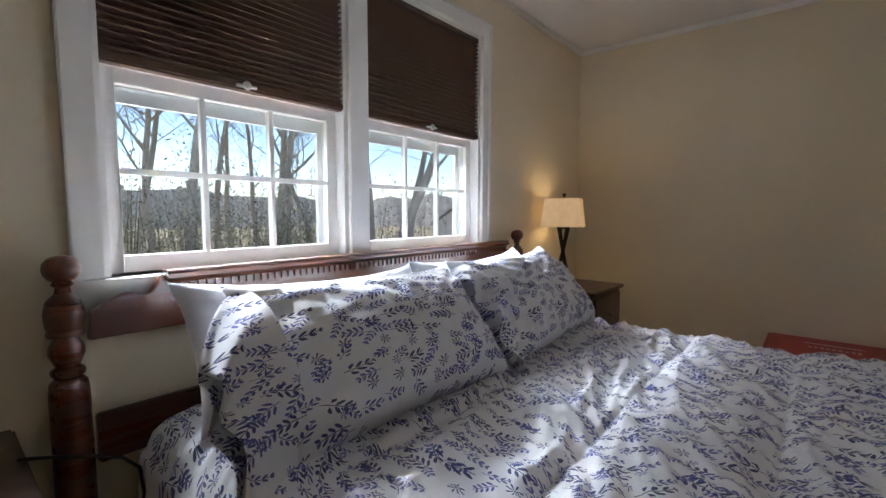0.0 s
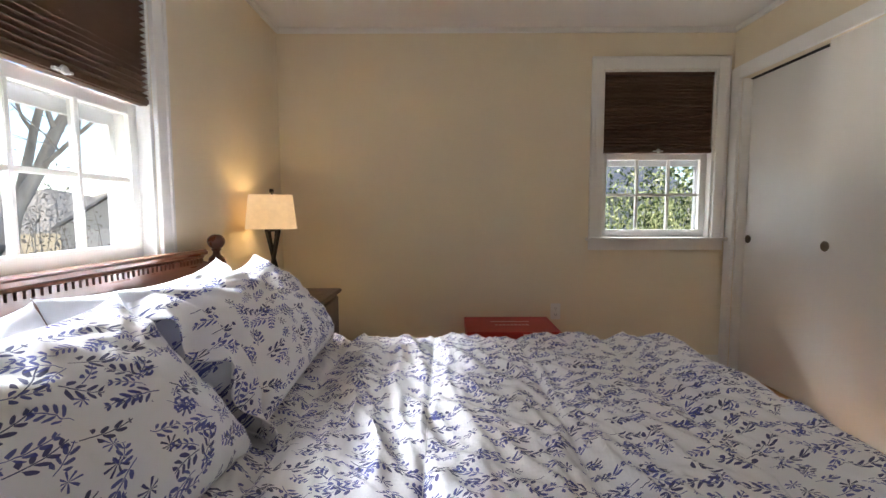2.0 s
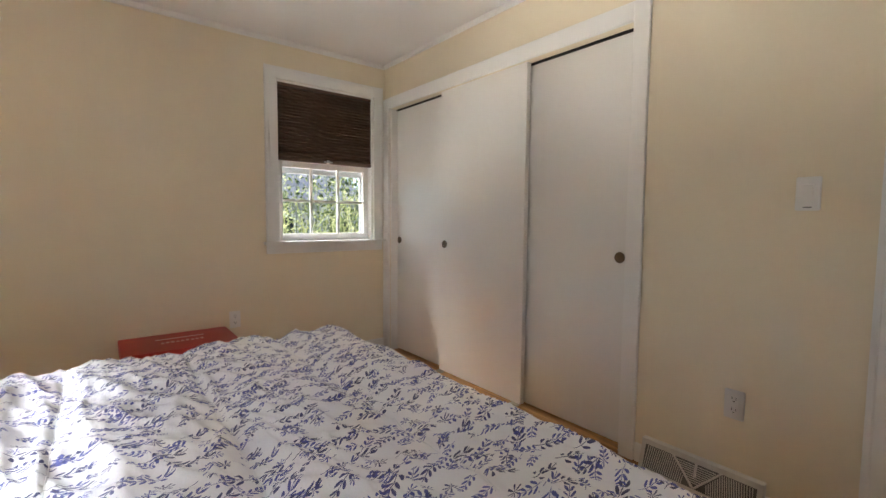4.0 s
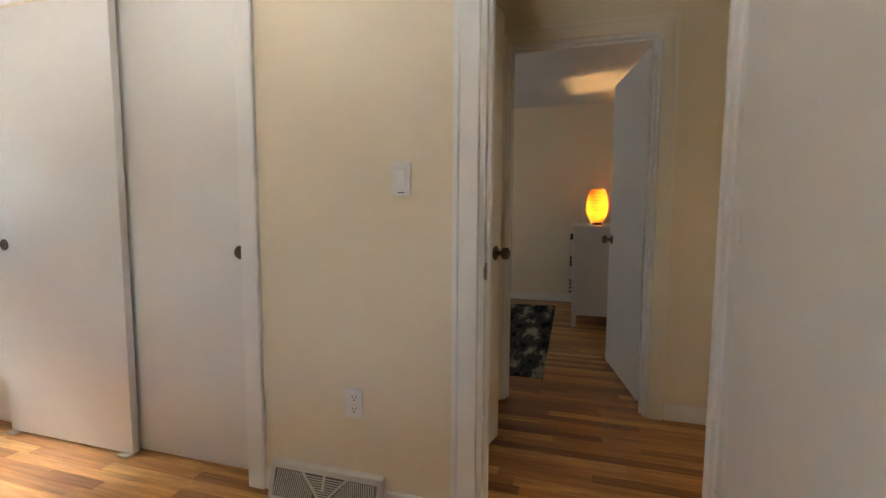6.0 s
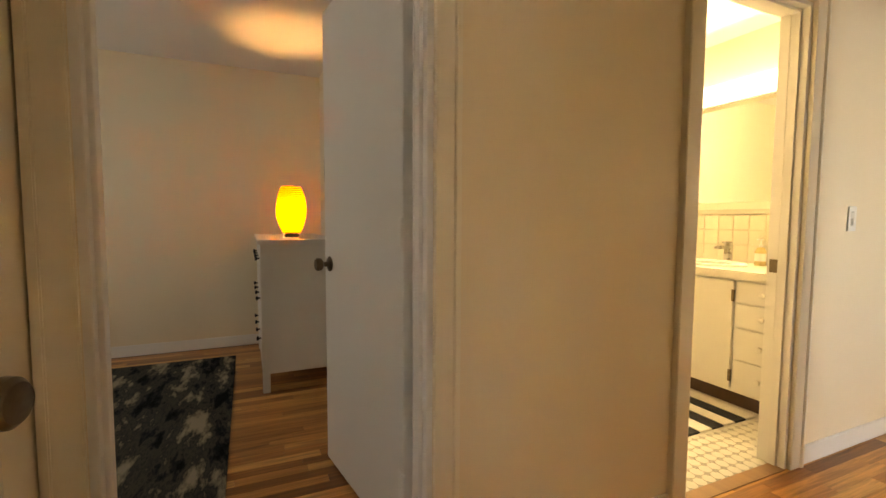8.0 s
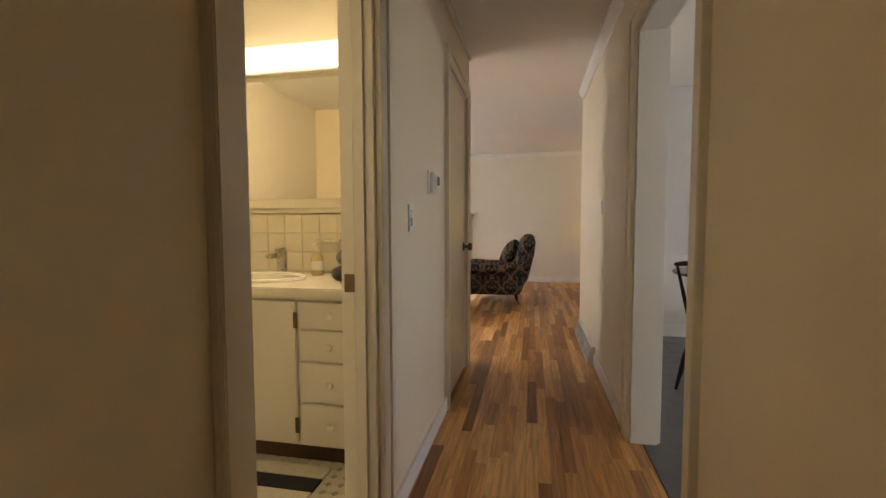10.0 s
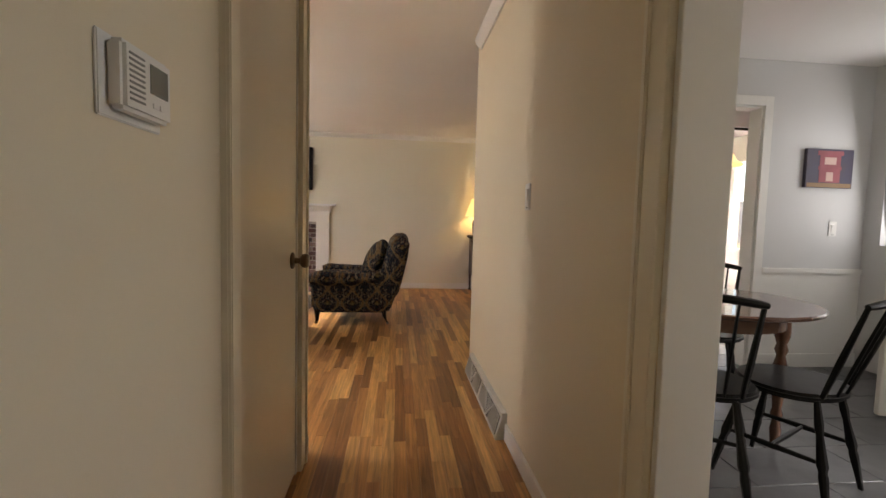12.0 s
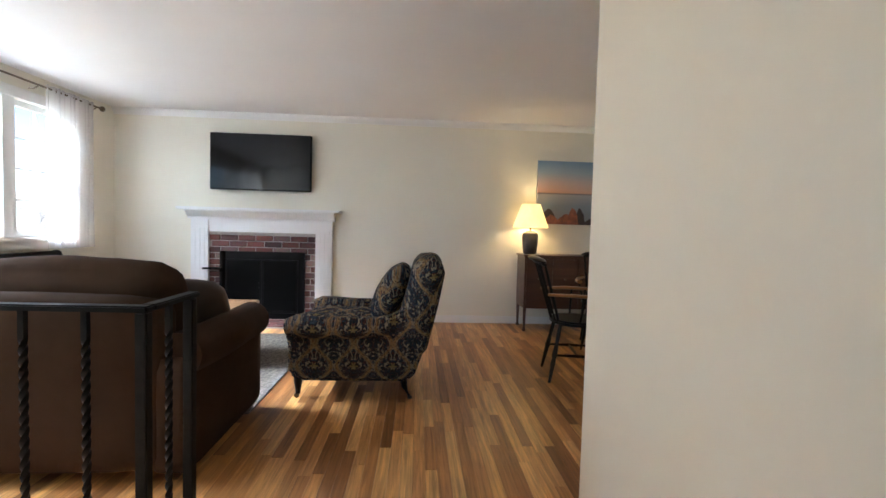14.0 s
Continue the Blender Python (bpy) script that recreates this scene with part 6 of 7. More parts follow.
for k, (z0, z1) in enumerate(((0.14, 0.40), (0.41, 0.67), (0.68, 0.93))):
    for x0, x1 in ((0.05, 0.55), (0.56, 1.05)):
        f = part("drawer_front", Shape().box(x0, x1, 0.455, 0.476, z0, z1), WHITEW, dr_, bevel=0.003)
        for kx in (x0 + 0.12, x1 - 0.12):
            part("knob", Shape().lathe([(0, 0), (0.006, 0), (0.006, 0.012), (0.015, 0.018), (0.013, 0.028), (0, 0.03)], Matrix.Translation((kx, 0.476, (z0 + z1) / 2 + 0.05)) @ Matrix.Rotation(radians(-90), 4, "X"), 10), BLACKW, f, "black knob")
WOVEN = bpy.data.materials.new("woven_bamboo")
WOVEN.use_nodes = True
nt = WOVEN.node_tree
wt, wd, wm = nt.nodes.new("ShaderNodeBsdfTranslucent"), nt.nodes.new("ShaderNodeBsdfDiffuse"), nt.nodes.new("ShaderNodeMixShader")
wt.inputs[0].default_value, wd.inputs[0].default_value, wm.inputs[0].default_value = (0.95, 0.52, 0.17, 1), (0.6, 0.32, 0.12, 1), 0.25
nt.links.new(wt.outputs[0], wm.inputs[1])
nt.links.new(wd.outputs[0], wm.inputs[2])
nt.links.new(wm.outputs[0], nt.nodes["Material Output"].inputs[0])
bl_ = thing("woven_lamp", "barrel-shaped woven bamboo lamp glowing orange on the dresser", "lamp", pose(5.60, 0.335, 0.985))
part("foot", Shape().lathe([(0, 0), (0.05, 0), (0.055, 0.012), (0.045, 0.03), (0, 0.03)], None, 20), BLACKW, bl_)
PROF = [(0.058, 0.03), (0.085, 0.08), (0.102, 0.15), (0.105, 0.21), (0.096, 0.28), (0.074, 0.345), (0.062, 0.365)]


def prof_r(z):
    for (r0, z0), (r1, z1) in zip(PROF, PROF[1:]):
        if z <= z1:
            return r0 + (r1 - r0) * (z - z0) / (z1 - z0)
    return PROF[-1][0]


WEAVE = surf("bamboo_weave", (0.50, 0.22, 0.06), (0.40, 0.16, 0.04), 30, 0.6, 0.2)
sh_ = Shape()
q = Shape().lathe(PROF + [(r - 0.003, z) for r, z in reversed(PROF)], None, 36)
sh_.add(q.v, q.f[:-2])
shade_ = part("shade", sh_, WOVEN, bl_, "glowing woven shade")
for k in range(24):
    z = 0.036 + k * 0.0142
    part("weave_band", Shape().tube([(prof_r(z) * math.cos(a) * (1.012 + 0.02 * ((j + k) % 2)), prof_r(z) * math.sin(a) * (1.012 + 0.02 * ((j + k) % 2)), z) for j, a in enumerate([2 * math.pi * i / 40 for i in range(41)])], 0.0030, 5), WEAVE, shade_)
part("light_bulb", Shape().lathe([(0, -0.03), (0.02, -0.02), (0.026, 0.01), (0.016, 0.04), (0, 0.045)], Matrix.Translation((0, 0, 0.10)), 12), glow("hot_bulb", (1.0, 0.75, 0.3), 1.2), bl_)
mi = thing("round_mirror", "round wall mirror with a thin black frame over the dresser", "mirror", pose(5.66, 0.0, 1.53, -90, 0, 0))
part("frame", Shape().tube([(0.40 * math.cos(a), 0.40 * math.sin(a), 0.014) for a in [2 * math.pi * k / 64 for k in range(65)]], 0.013, 8), BLACKW, mi)
part("glass", Shape().lathe([(0, 0.001), (0.395, 0.001), (0.395, 0.010), (0, 0.010)], None, 64), MIRROR, mi)
RUG2 = rug_mat("blue_grey_abstract", ((0.008, 0.009, 0.010), (0.022, 0.025, 0.028), (0.075, 0.074, 0.064), (0.035, 0.038, 0.040), (0.20, 0.185, 0.14), (0.33, 0.305, 0.235)), 3.0, (0.8, 2.4, 1))
for n_ in RUG2.node_tree.nodes:
    if n_.type == "TEX_NOISE" and n_.inputs["Scale"].default_value < 10:
        n_.inputs["Detail"].default_value, n_.inputs["Roughness"].default_value = 7.0, 0.66
tagged(part("area_rug", soft_block(3.74, 6.12, 0.735, 2.30, 0.0005, 0.009, 0.004, 6), RUG2), "distressed blue-grey and cream rug on the oak floor", "rug")

# ---- bathroom ----
vn = thing("vanity", "white painted bathroom vanity with drawers and round knobs", "vanity", pose(3.475, -2.53, 0))
part("carcass", Shape().box(0.0, 1.3, 0.0, 0.53, 0.10, 0.785), WHITEW, vn, bevel=0.002)
part("toe_kick", Shape().box(0.002, 1.298, 0.0, 0.47, 0.0, 0.10), WALNUT, vn)
part("countertop", Shape().box(-0.003, 1.32, 0.0, 0.585, 0.785, 0.83), surf("white_laminate", (0.76, 0.74, 0.68), None, 6, 0.25, 0.0), vn, bevel=0.006)
KNW = [(0, 0), (0.008, 0), (0.007, 0.01), (0.016, 0.018), (0.014, 0.028), (0, 0.031)]
for z0, z1 in ((0.645, 0.765), (0.50, 0.635), (0.31, 0.49), (0.12, 0.30)):
    f = part("drawer_front", Shape().box(0.09, 0.395, 0.53, 0.548, z0, z1), WHITEW, vn, bevel=0.004)
    part("knob", Shape().lathe(KNW, Matrix.Translation((0.243, 0.548, (z0 + z1) / 2)) @ Matrix.Rotation(radians(-90), 4, "X"), 12), PLASTIC, f)
for x0, x1 in ((0.41, 0.84), (0.85, 1.28)):
    f = part("door", Shape().box(x0, x1, 0.53, 0.548, 0.12, 0.765), WHITEW, vn, bevel=0.004)
    for z in (0.2, 0.68):
        part("hinge", Shape().box(x0 - 0.008, x0 + 0.01, 0.548, 0.552, z - 0.035, z + 0.035), BRONZE, f)
bas = thing("sink_basin", "white oval basin set in the vanity top", "basin", pose(4.22, -2.22, 0.83))
part("rim", Shape().tube([(0.23 * math.cos(a), 0.17 * math.sin(a), 0.004) for a in [2 * math.pi * k / 40 for k in range(41)]], 0.012, 8), PLASTIC, bas)
part("bowl", Shape().lathe([(0.0, 0.002), (0.16, 0.002), (0.165, 0.004), (0, 0.004)], Matrix.Diagonal((1.36, 1.0, 1, 1)), 36), surf("basin_shadow", (0.6, 0.58, 0.52), None, 5, 0.2, 0.0), bas)
fa = thing("faucet", "brushed nickel faucet behind the basin", "faucet", pose(4.22, -2.43, 0.83))
part("column", Shape().box(-0.022, 0.022, -0.022, 0.022, 0.0, 0.13), NICKEL, fa, bevel=0.006)
part("spout", Shape().box(-0.02, 0.02, 0.0, 0.13, 0.095, 0.118), NICKEL, fa, bevel=0.006)
part("lever", Shape().box(-0.015, 0.015, -0.02, 0.05, 0.132, 0.145), NICKEL, fa, bevel=0.004)
sp_t = thing("soap_bottle", "pump soap bottle beside the basin", "soap bottle", pose(3.99, -2.40, 0.83))
part("bottle", Shape().lathe([(0, 0), (0.03, 0), (0.032, 0.01), (0.032, 0.09), (0.02, 0.115), (0.012, 0.12), (0, 0.12)], None, 18), surf("amber_soap", (0.62, 0.50, 0.25), None, 5, 0.2, 0.0), sp_t)
part("pump", Shape().lathe([(0, 0.12), (0.012, 0.12), (0.012, 0.135), (0.004, 0.137), (0.004, 0.165), (0, 0.165)], None, 10).box(-0.008, 0.008, -0.01, 0.035, 0.165, 0.173), PLASTIC, sp_t)
part("label", Shape().lathe([(0.0322, 0.03), (0.0326, 0.03), (0.0326, 0.08), (0.0322, 0.08)], None, 18), PLASTIC, sp_t)
TOW = surf("charcoal_towel", (0.06, 0.062, 0.065), (0.045, 0.047, 0.05), 30, 0.95, 0.8, 300, sheen=0.3, dist=0.003)
tw = thing("folded_towel", "stack of two rolled charcoal towels on the counter", "towel", pose(3.68, -2.28, 0.83))
part("lower_towel", soft_block(-0.13, 0.13, -0.10, 0.10, 0.0, 0.07, 0.03, 8, 0.01), TOW, tw, smooth=70)
part("upper_towel", soft_block(-0.11, 0.11, -0.09, 0.09, 0.071, 0.16, 0.04, 8, 0.015), TOW, tw, smooth=70)
tagged(part("bath_mirror", Shape().box(3.60, 5.0, -2.53, -2.524, 1.25, 1.92), MIRROR), "wide frameless mirror over the vanity", "mirror")
lb = thing("vanity_light", "long lit vanity light bar over the mirror", "light", pose(4.3, -2.53, 1.945))
part("back_plate", Shape().box(-0.66, 0.66, 0.0, 0.05, 0.0, 0.012), TRIM, lb)
part("diffuser", Shape().box(-0.65, 0.65, 0.002, 0.095, 0.013, 0.135), glow("vanity_diffuser", (1.0, 0.88, 0.58), 0.3), lb, "glowing white diffuser", bevel=0.01)
bt = thing("backsplash", "pale glazed tile backsplash above the vanity", "tiles", pose(3.475, -2.53, 0.83), kind="structure")
part("grout", Shape().box(0, 1.35, 0, 0.006, 0, 0.37), surf("pale_tile_grout", (0.69, 0.66, 0.55), None, 8, 0.8, 0.1), bt)
TILEW = surf("cream_glazed_tile", (0.70, 0.66, 0.54), (0.68, 0.64, 0.52), 4, 0.12, 0.0)
tme = mesh_of("wall_tile", Shape().box(0.001, 0.106, 0.006, 0.011, 0.001, 0.106), TILEW, 0.002, 1)
for i in range(12):
    for j in range(3):
        t_ = new("wall_tile", tme)
        t_.parent = bt
        t_.location = (0.02 + i * 0.108, 0, 0.01 + j * 0.108)
part("tile_cap", Shape().box(0.0, 1.32, 0.006, 0.016, 0.335, 0.365), TILEW, bt, bevel=0.005)
part("soap_dish", Shape().box(0.42, 0.58, 0.011, 0.06, 0.17, 0.19), TILEW, bt, bevel=0.006)
mat_ = thing("bath_mat", "black and white striped bath mat on the tile floor", "bath mat", pose(3.73, -2.02, 0.0))
for k in range(6):
    part("stripe", Shape().box(0.0, 0.80, 0.02 + k * 0.095, 0.115 + k * 0.095, 0.0005, 0.012), surf("mat_stripe_%s" % ("black" if k % 2 else "white"), (0.02, 0.022, 0.03) if k % 2 else (0.7, 0.69, 0.64), None, 40, 0.95, 0.8, 300, dist=0.003), mat_, bevel=0.003)

# ---- kitchen ----
KCH = "black spindle-back Windsor chair at the kitchen table"
windsor("windsor_chair", KCH, pose(1.20, -3.36, 0, 0, 0, -63), BLACKW, False, None, 5, 0.86, "kitchen chairs")
windsor("windsor_chair", KCH, pose(1.62, -3.38, 0, 0, 0, -128), BLACKW, False, None, 6, 0.86, "kitchen chairs")
windsor("windsor_chair", KCH, pose(0.98, -4.22, 0, 0, 0, 55), BLACKW, False, None, 7, 0.86, "kitchen chairs")
DKT = wood("dark_cherry", (0.14, 0.07, 0.045), (0.10, 0.045, 0.028), 0.25, "x", 14, 0.5)
kt = thing("kitchen_table", "round dark wooden kitchen table on turned legs", "table", pose(1.30, -3.80, 0))
part("tabletop", Shape().lathe([(0, 0.715), (0.48, 0.715), (0.495, 0.722), (0.498, 0.733), (0.49, 0.74), (0, 0.74)], None, 56), DKT, kt)
part("apron", Shape().lathe([(0.33, 0.63), (0.35, 0.63), (0.35, 0.714), (0.33, 0.714)], None, 40), DKT, kt)
TLEG = [(0, 0), (0.016, 0), (0.02, 0.03), (0.026, 0.1), (0.018, 0.15), (0.028, 0.18), (0.02, 0.21), (0.030, 0.33), (0.034, 0.42), (0.02, 0.48), (0.03, 0.51), (0.022, 0.54), (0.035, 0.58), (0.035, 0.714), (0, 0.714)]
for a in (57, 147, 237, 327):
    part("leg", Shape().lathe(TLEG, Matrix.Translation((0.34 * math.cos(radians(a)), 0.34 * math.sin(radians(a)), 0)), 14), DKT, kt)
pn = thing("pendant_lamp", "black chain pendant lamp with a flared glass shade, lit", "pendant lamp", pose(1.295, -3.81, H))
part("canopy", Shape().lathe([(0, -0.001), (0.075, -0.001), (0.078, -0.012), (0.06, -0.035), (0.02, -0.05), (0, -0.05)][::-1], None, 24), BLACKW, pn)
for k in range(12):
    z = -0.05 - 0.032 * k
    ri = Matrix.Rotation(radians(90 * (k % 2)), 4, "Z")
    part("chain_link", Shape().tube([ri @ Vector((0.009 * math.cos(a), 0, z - 0.018 + 0.021 * math.sin(a))) for a in [2 * math.pi * j / 12 for j in range(13)]], 0.0028, 5), BLACKW, pn)
part("rod", Shape().lathe([(0, -0.80), (0.02, -0.80), (0.028, -0.77), (0.022, -0.74), (0.03, -0.68), (0.024, -0.60), (0.016, -0.50), (0.022, -0.46), (0.034, -0.445), (0.012, -0.435), (0, -0.43)], None, 14), BLACKW, pn)
q = Shape().lathe([(0.030, -0.79), (0.062, -0.83), (0.078, -0.90), (0.10, -0.945), (0.135, -0.965), (0.132, -0.967), (0.097, -0.949), (0.075, -0.903), (0.059, -0.834), (0.027, -0.793)], None, 32)
part("shade", Shape().add(q.v, q.f[:-2]), lamp_shade_mat("frosted_amber_glass", (0.75, 0.62, 0.40), (1.0, 0.70, 0.28), 0.22), pn, "flared frosted glass shade")
s = Shape().box(-0.80, 0.08, -4.83, -4.822, 0.0, 0.76).box(0.95, EX, -4.83, -4.822, 0.0, 0.76)
tagged(part("wainscot", s, TRIM), "white painted wainscot below the chair rail", "wainscot", kind="structure")
s = Shape().box(-0.80, 0.08, -4.83, -4.808, 0.76, 0.80).box(0.95, EX, -4.83, -4.808, 0.76, 0.80)
tagged(part("chair_rail", s, TRIM, bevel=0.004), "white chair rail on the kitchen wall", "chair rail", kind="structure")
s = Shape().box(-0.80, 0.08, -4.8215, -4.806, 0.0, 0.11).box(0.95, EX, -4.8215, -4.806, 0.0, 0.11)
tagged(part("baseboard", s, TRIM, bevel=0.003), "white baseboard in the kitchen", "baseboard", kind="structure")
s = Shape().box(0.08, 0.15, -4.83, -4.81, 0, 2.12).box(0.88, 0.95, -4.83, -4.81, 0, 2.12).box(0.15, 0.88, -4.83, -4.81, 2.05, 2.12)
s.box(0.149, 0.165, -4.948, -4.831, 0, 2.05).box(0.865, 0.881, -4.948, -4.831, 0, 2.05).box(0.165, 0.865, -4.948, -4.831, 2.034, 2.05)
tagged(part("casing_sunroom", s, TRIM, bevel=0.002), "white casing round the doorway to the sunroom", "casing", kind="structure")
kp = thing("small_picture", "small canvas picture of a red building front at night", "picture", pose(-0.424, -4.83, 1.592, 0, 0, 180))
part("canvas", Shape().box(-0.2, 0.2, -0.03, -0.001, -0.15, 0.15), surf("night_blue_print", (0.035, 0.03, 0.07), (0.05, 0.035, 0.06), 12, 0.6, 0.0), kp)
RB = surf("red_front_print", (0.30, 0.05, 0.07), (0.22, 0.04, 0.05), 12, 0.6, 0.0)
part("building_print", Shape().box(-0.09, 0.09, -0.032, -0.03, -0.11, 0.10).box(-0.11, 0.11, -0.0325, -0.03, 0.10, 0.135).box(-0.1, 0.1, -0.0325, -0.03, -0.01, 0.015), RB, kp)
LITP = surf("lit_print", (0.55, 0.35, 0.30), None, 8, 0.6, 0.0)
part("window_print", Shape().box(-0.05, 0.05, -0.033, -0.0322, 0.03, 0.085), LITP, kp)
part("door_print", Shape().box(-0.03, 0.03, -0.033, -0.0322, -0.10, -0.03), LITP, kp)
part("street_print", Shape().box(-0.19, 0.19, -0.0315, -0.03, -0.148, -0.115), surf("street_print", (0.25, 0.14, 0.06), None, 8, 0.6, 0.0), kp)

kd = thing("door_9", "white half-glazed back door standing open into the kitchen", "door", pose(-0.80, -3.70, 0, 0, 0, -17), kind="structure")
s = Shape().box(0.0, 0.11, 0, 0.04, 0.012, 2.02).box(0.77, 0.88, 0, 0.04, 0.012, 2.02).box(0.11, 0.77, 0, 0.04, 0.012, 0.25).box(0.11, 0.77, 0, 0.04, 0.80, 0.95).box(0.11, 0.77, 0, 0.04, 1.90, 2.02)
s.box(0.40, 0.48, 0, 0.04, 0.25, 0.80)
for k in (1, 2):
    s.box(0.11 + 0.22 * k - 0.01, 0.11 + 0.22 * k + 0.01, 0.006, 0.034, 0.95, 1.90)
    s.box(0.11, 0.77, 0.007, 0.033, 0.95 + 0.3167 * k - 0.01, 0.95 + 0.3167 * k + 0.01)
lf = part("door_leaf", s, TRIM, kd, bevel=0.003)
part("panel", Shape().box(0.11, 0.40, 0.012, 0.028, 0.25, 0.80), TRIM, lf)
part("panel", Shape().box(0.48, 0.77, 0.012, 0.028, 0.25, 0.80), TRIM, lf)
for i in range(3):
    for j in range(3):
        pp = part("pane", Shape().box(0.122 + 0.22 * i, 0.318 + 0.22 * i, 0.018, 0.022, 0.962 + 0.3167 * j, 1.255 + 0.3167 * j), GLASS, lf, smooth=0)
        pp.visible_shadow = False
add_knobs(kd, 0.82, 0.92, 0.04, mat=NICKEL)
part("keyhole_plate", Shape().box(0.80, 0.84, 0.04, 0.044, 0.80, 0.86), BRONZE, kd, bevel=0.003)

# sunroom seen through the doorway
sl = thing("sliding_door", "glazed sliding door in a dark frame with black pull", "sliding door", pose(0.1, -5.45, 0), kind="structure")
s = Shape().box(-1.0, 0.62, -0.05, 0.05, 2.02, 2.38).box(-1.0, -0.95, -0.03, 0.03, 0, 2.02).box(0.55, 0.62, -0.03, 0.03, 0, 2.02).box(0.24, 0.31, -0.02, 0.02, 0, 2.0)
part("frame", s, TRIM, sl, bevel=0.003)
part("gasket", Shape().box(0.232, 0.2395, -0.018, 0.018, 0.02, 2.0).box(-0.95, 0.55, -0.018, 0.018, 2.005, 2.0195), SOOT, sl)
part("pull", Shape().box(0.262, 0.28, 0.02, 0.05, 1.02, 1.04).box(0.262, 0.28, 0.02, 0.05, 1.20, 1.22).box(0.262, 0.28, 0.05, 0.065, 1.0, 1.24), SOOT, sl, bevel=0.003)
for nm, xc, w in (("window_5", -1.025, 0.95), ("window_6", 0.075, 0.85)):
    wn_ = thing(nm, "white sunroom sash window with small panes", "window", pose(xc, -8.0, 0, 0, 0, 180), kind="structure")
    s = Shape().box(-w / 2 - 0.06, -w / 2, -0.02, 0, 0.7, 2.11).box(w / 2, w / 2 + 0.06, -0.02, 0, 0.7, 2.11).box(-w / 2, w / 2, -0.02, 0, 2.05, 2.11).box(-w / 2 - 0.08, w / 2 + 0.08, -0.05, 0.0, 0.72, 0.75)
    part("casing", s, TRIM, wn_, bevel=0.003)
    sash(wn_, "lower_sash", -w / 2, w / 2, 0.752, 1.42, 0.03, 3, 2)
    sash(wn_, "upper_sash", -w / 2, w / 2, 1.38, 2.048, 0.066, 3, 2)

    def cafe(u, v, xc=xc, w=w):
        return Vector((xc - w / 2 + w * u, -7.96 + 0.012 * math.sin(u * 50), 1.22 + v * 0.2))
    tagged(part("cafe_curtain", Shape().sheet(cafe, 60, 4), SHEER, smooth=80), "short sheer white curtain across the sunroom window", "curtain", "cafe curtains")
METALG = surf("grey_metal", (0.08, 0.08, 0.085), None, 10, 0.4, 0.05, metal=0.6)
gc = thing("bistro_chair", "black metal bistro chair with a wooden seat", "chair", pose(-0.02, -6.9, 0, 0, 0, 200))
part("seat", Shape().box(-0.18, 0.18, -0.18, 0.18, 0.44, 0.465), HONEY, gc, bevel=0.006)
for sx in (-1, 1):
    part("frame_side", Shape().tube([(0.17, sx * 0.17, 0.0), (0.14, sx * 0.17, 0.44), (-0.15, sx * 0.17, 0.44), (-0.22, sx * 0.17, 0.88)], 0.009, 8), METALG, gc)
    part("leg", Shape().tube([(-0.15, sx * 0.17, 0.44), (-0.20, sx * 0.17, 0.0)], 0.009, 8), METALG, gc)
for z in (0.62, 0.72, 0.84):
    part("back_slat", Shape().box(-0.215 - (z - 0.72) * 0.15, -0.20 - (z - 0.72) * 0.15, -0.17, 0.17, z, z + 0.045), METALG, gc, bevel=0.002)
gt = thing("bistro_table", "small round black metal bistro table", "table", pose(-0.75, -6.8, 0))
part("tabletop", Shape().lathe([(0, 0.70), (0.30, 0.70), (0.30, 0.72), (0, 0.72)], None, 32), METALG, gt)
for a in (0, 120, 240):
    part("leg", Shape().tube([(0.05 * math.cos(radians(a)), 0.05 * math.sin(radians(a)), 0.70), (0.24 * math.cos(radians(a)), 0.24 * math.sin(radians(a)), 0.0)], 0.009, 8), METALG, gt)
tagged(part("pink_rug", soft_block(-0.9, 0.5, -7.7, -6.2, 0.0005, 0.008, 0.003, 4), surf("pink_rug_fabric", (0.40, 0.06, 0.14), (0.28, 0.04, 0.10), 8, 0.95, 0.6, 200)), "bright pink rug on the sunroom floor", "rug")

# ---- outdoors ----
GZ = -1.1
GRASS = surf("leaf_litter_lawn", (0.30, 0.235, 0.15), (0.19, 0.165, 0.09), 0.7, 0.95, 0.8, 25, dist=0.03)
gs = Shape()
gs.sheet(lambda u, v: Vector((-400 + 800 * u, -400 + 800 * v, GZ)), 40, 40)
tagged(part("ground", gs, GRASS, smooth=0), "winter lawn with fallen leaves round the house", "ground", kind="structure")
BARK = surf("grey_bark", (0.44, 0.40, 0.36), (0.32, 0.285, 0.25), 6, 0.95, 0.7, 40, stretch=(1, 1, 0.25), dist=0.01)
LEAF = bpy.data.materials.new("evergreen_leaf")
LEAF.use_nodes = True
nt = LEAF.node_tree
gi = nt.nodes.new("ShaderNodeNewGeometry")
rp = nt.nodes.new("ShaderNodeValToRGB")
rp.color_ramp.elements[0].color, rp.color_ramp.elements[1].color = (0.028, 0.05, 0.016, 1), (0.12, 0.16, 0.04, 1)
nt.links.new(gi.outputs["Random Per Island"], rp.inputs[0])
nt.links.new(rp.outputs[0], nt.nodes["Principled BSDF"].inputs["Base Color"])
nt.nodes["Principled BSDF"].inputs["Roughness"].default_value = 0.6
lt, lm = nt.nodes.new("ShaderNodeBsdfTranslucent"), nt.nodes.new("ShaderNodeMixShader")
lm.inputs[0].default_value = 0.5
nt.links.new(rp.outputs[0], lt.inputs[0])
nt.links.new(nt.nodes["Principled BSDF"].outputs[0], lm.inputs[1])
nt.links.new(lt.outputs[0], lm.inputs[2])
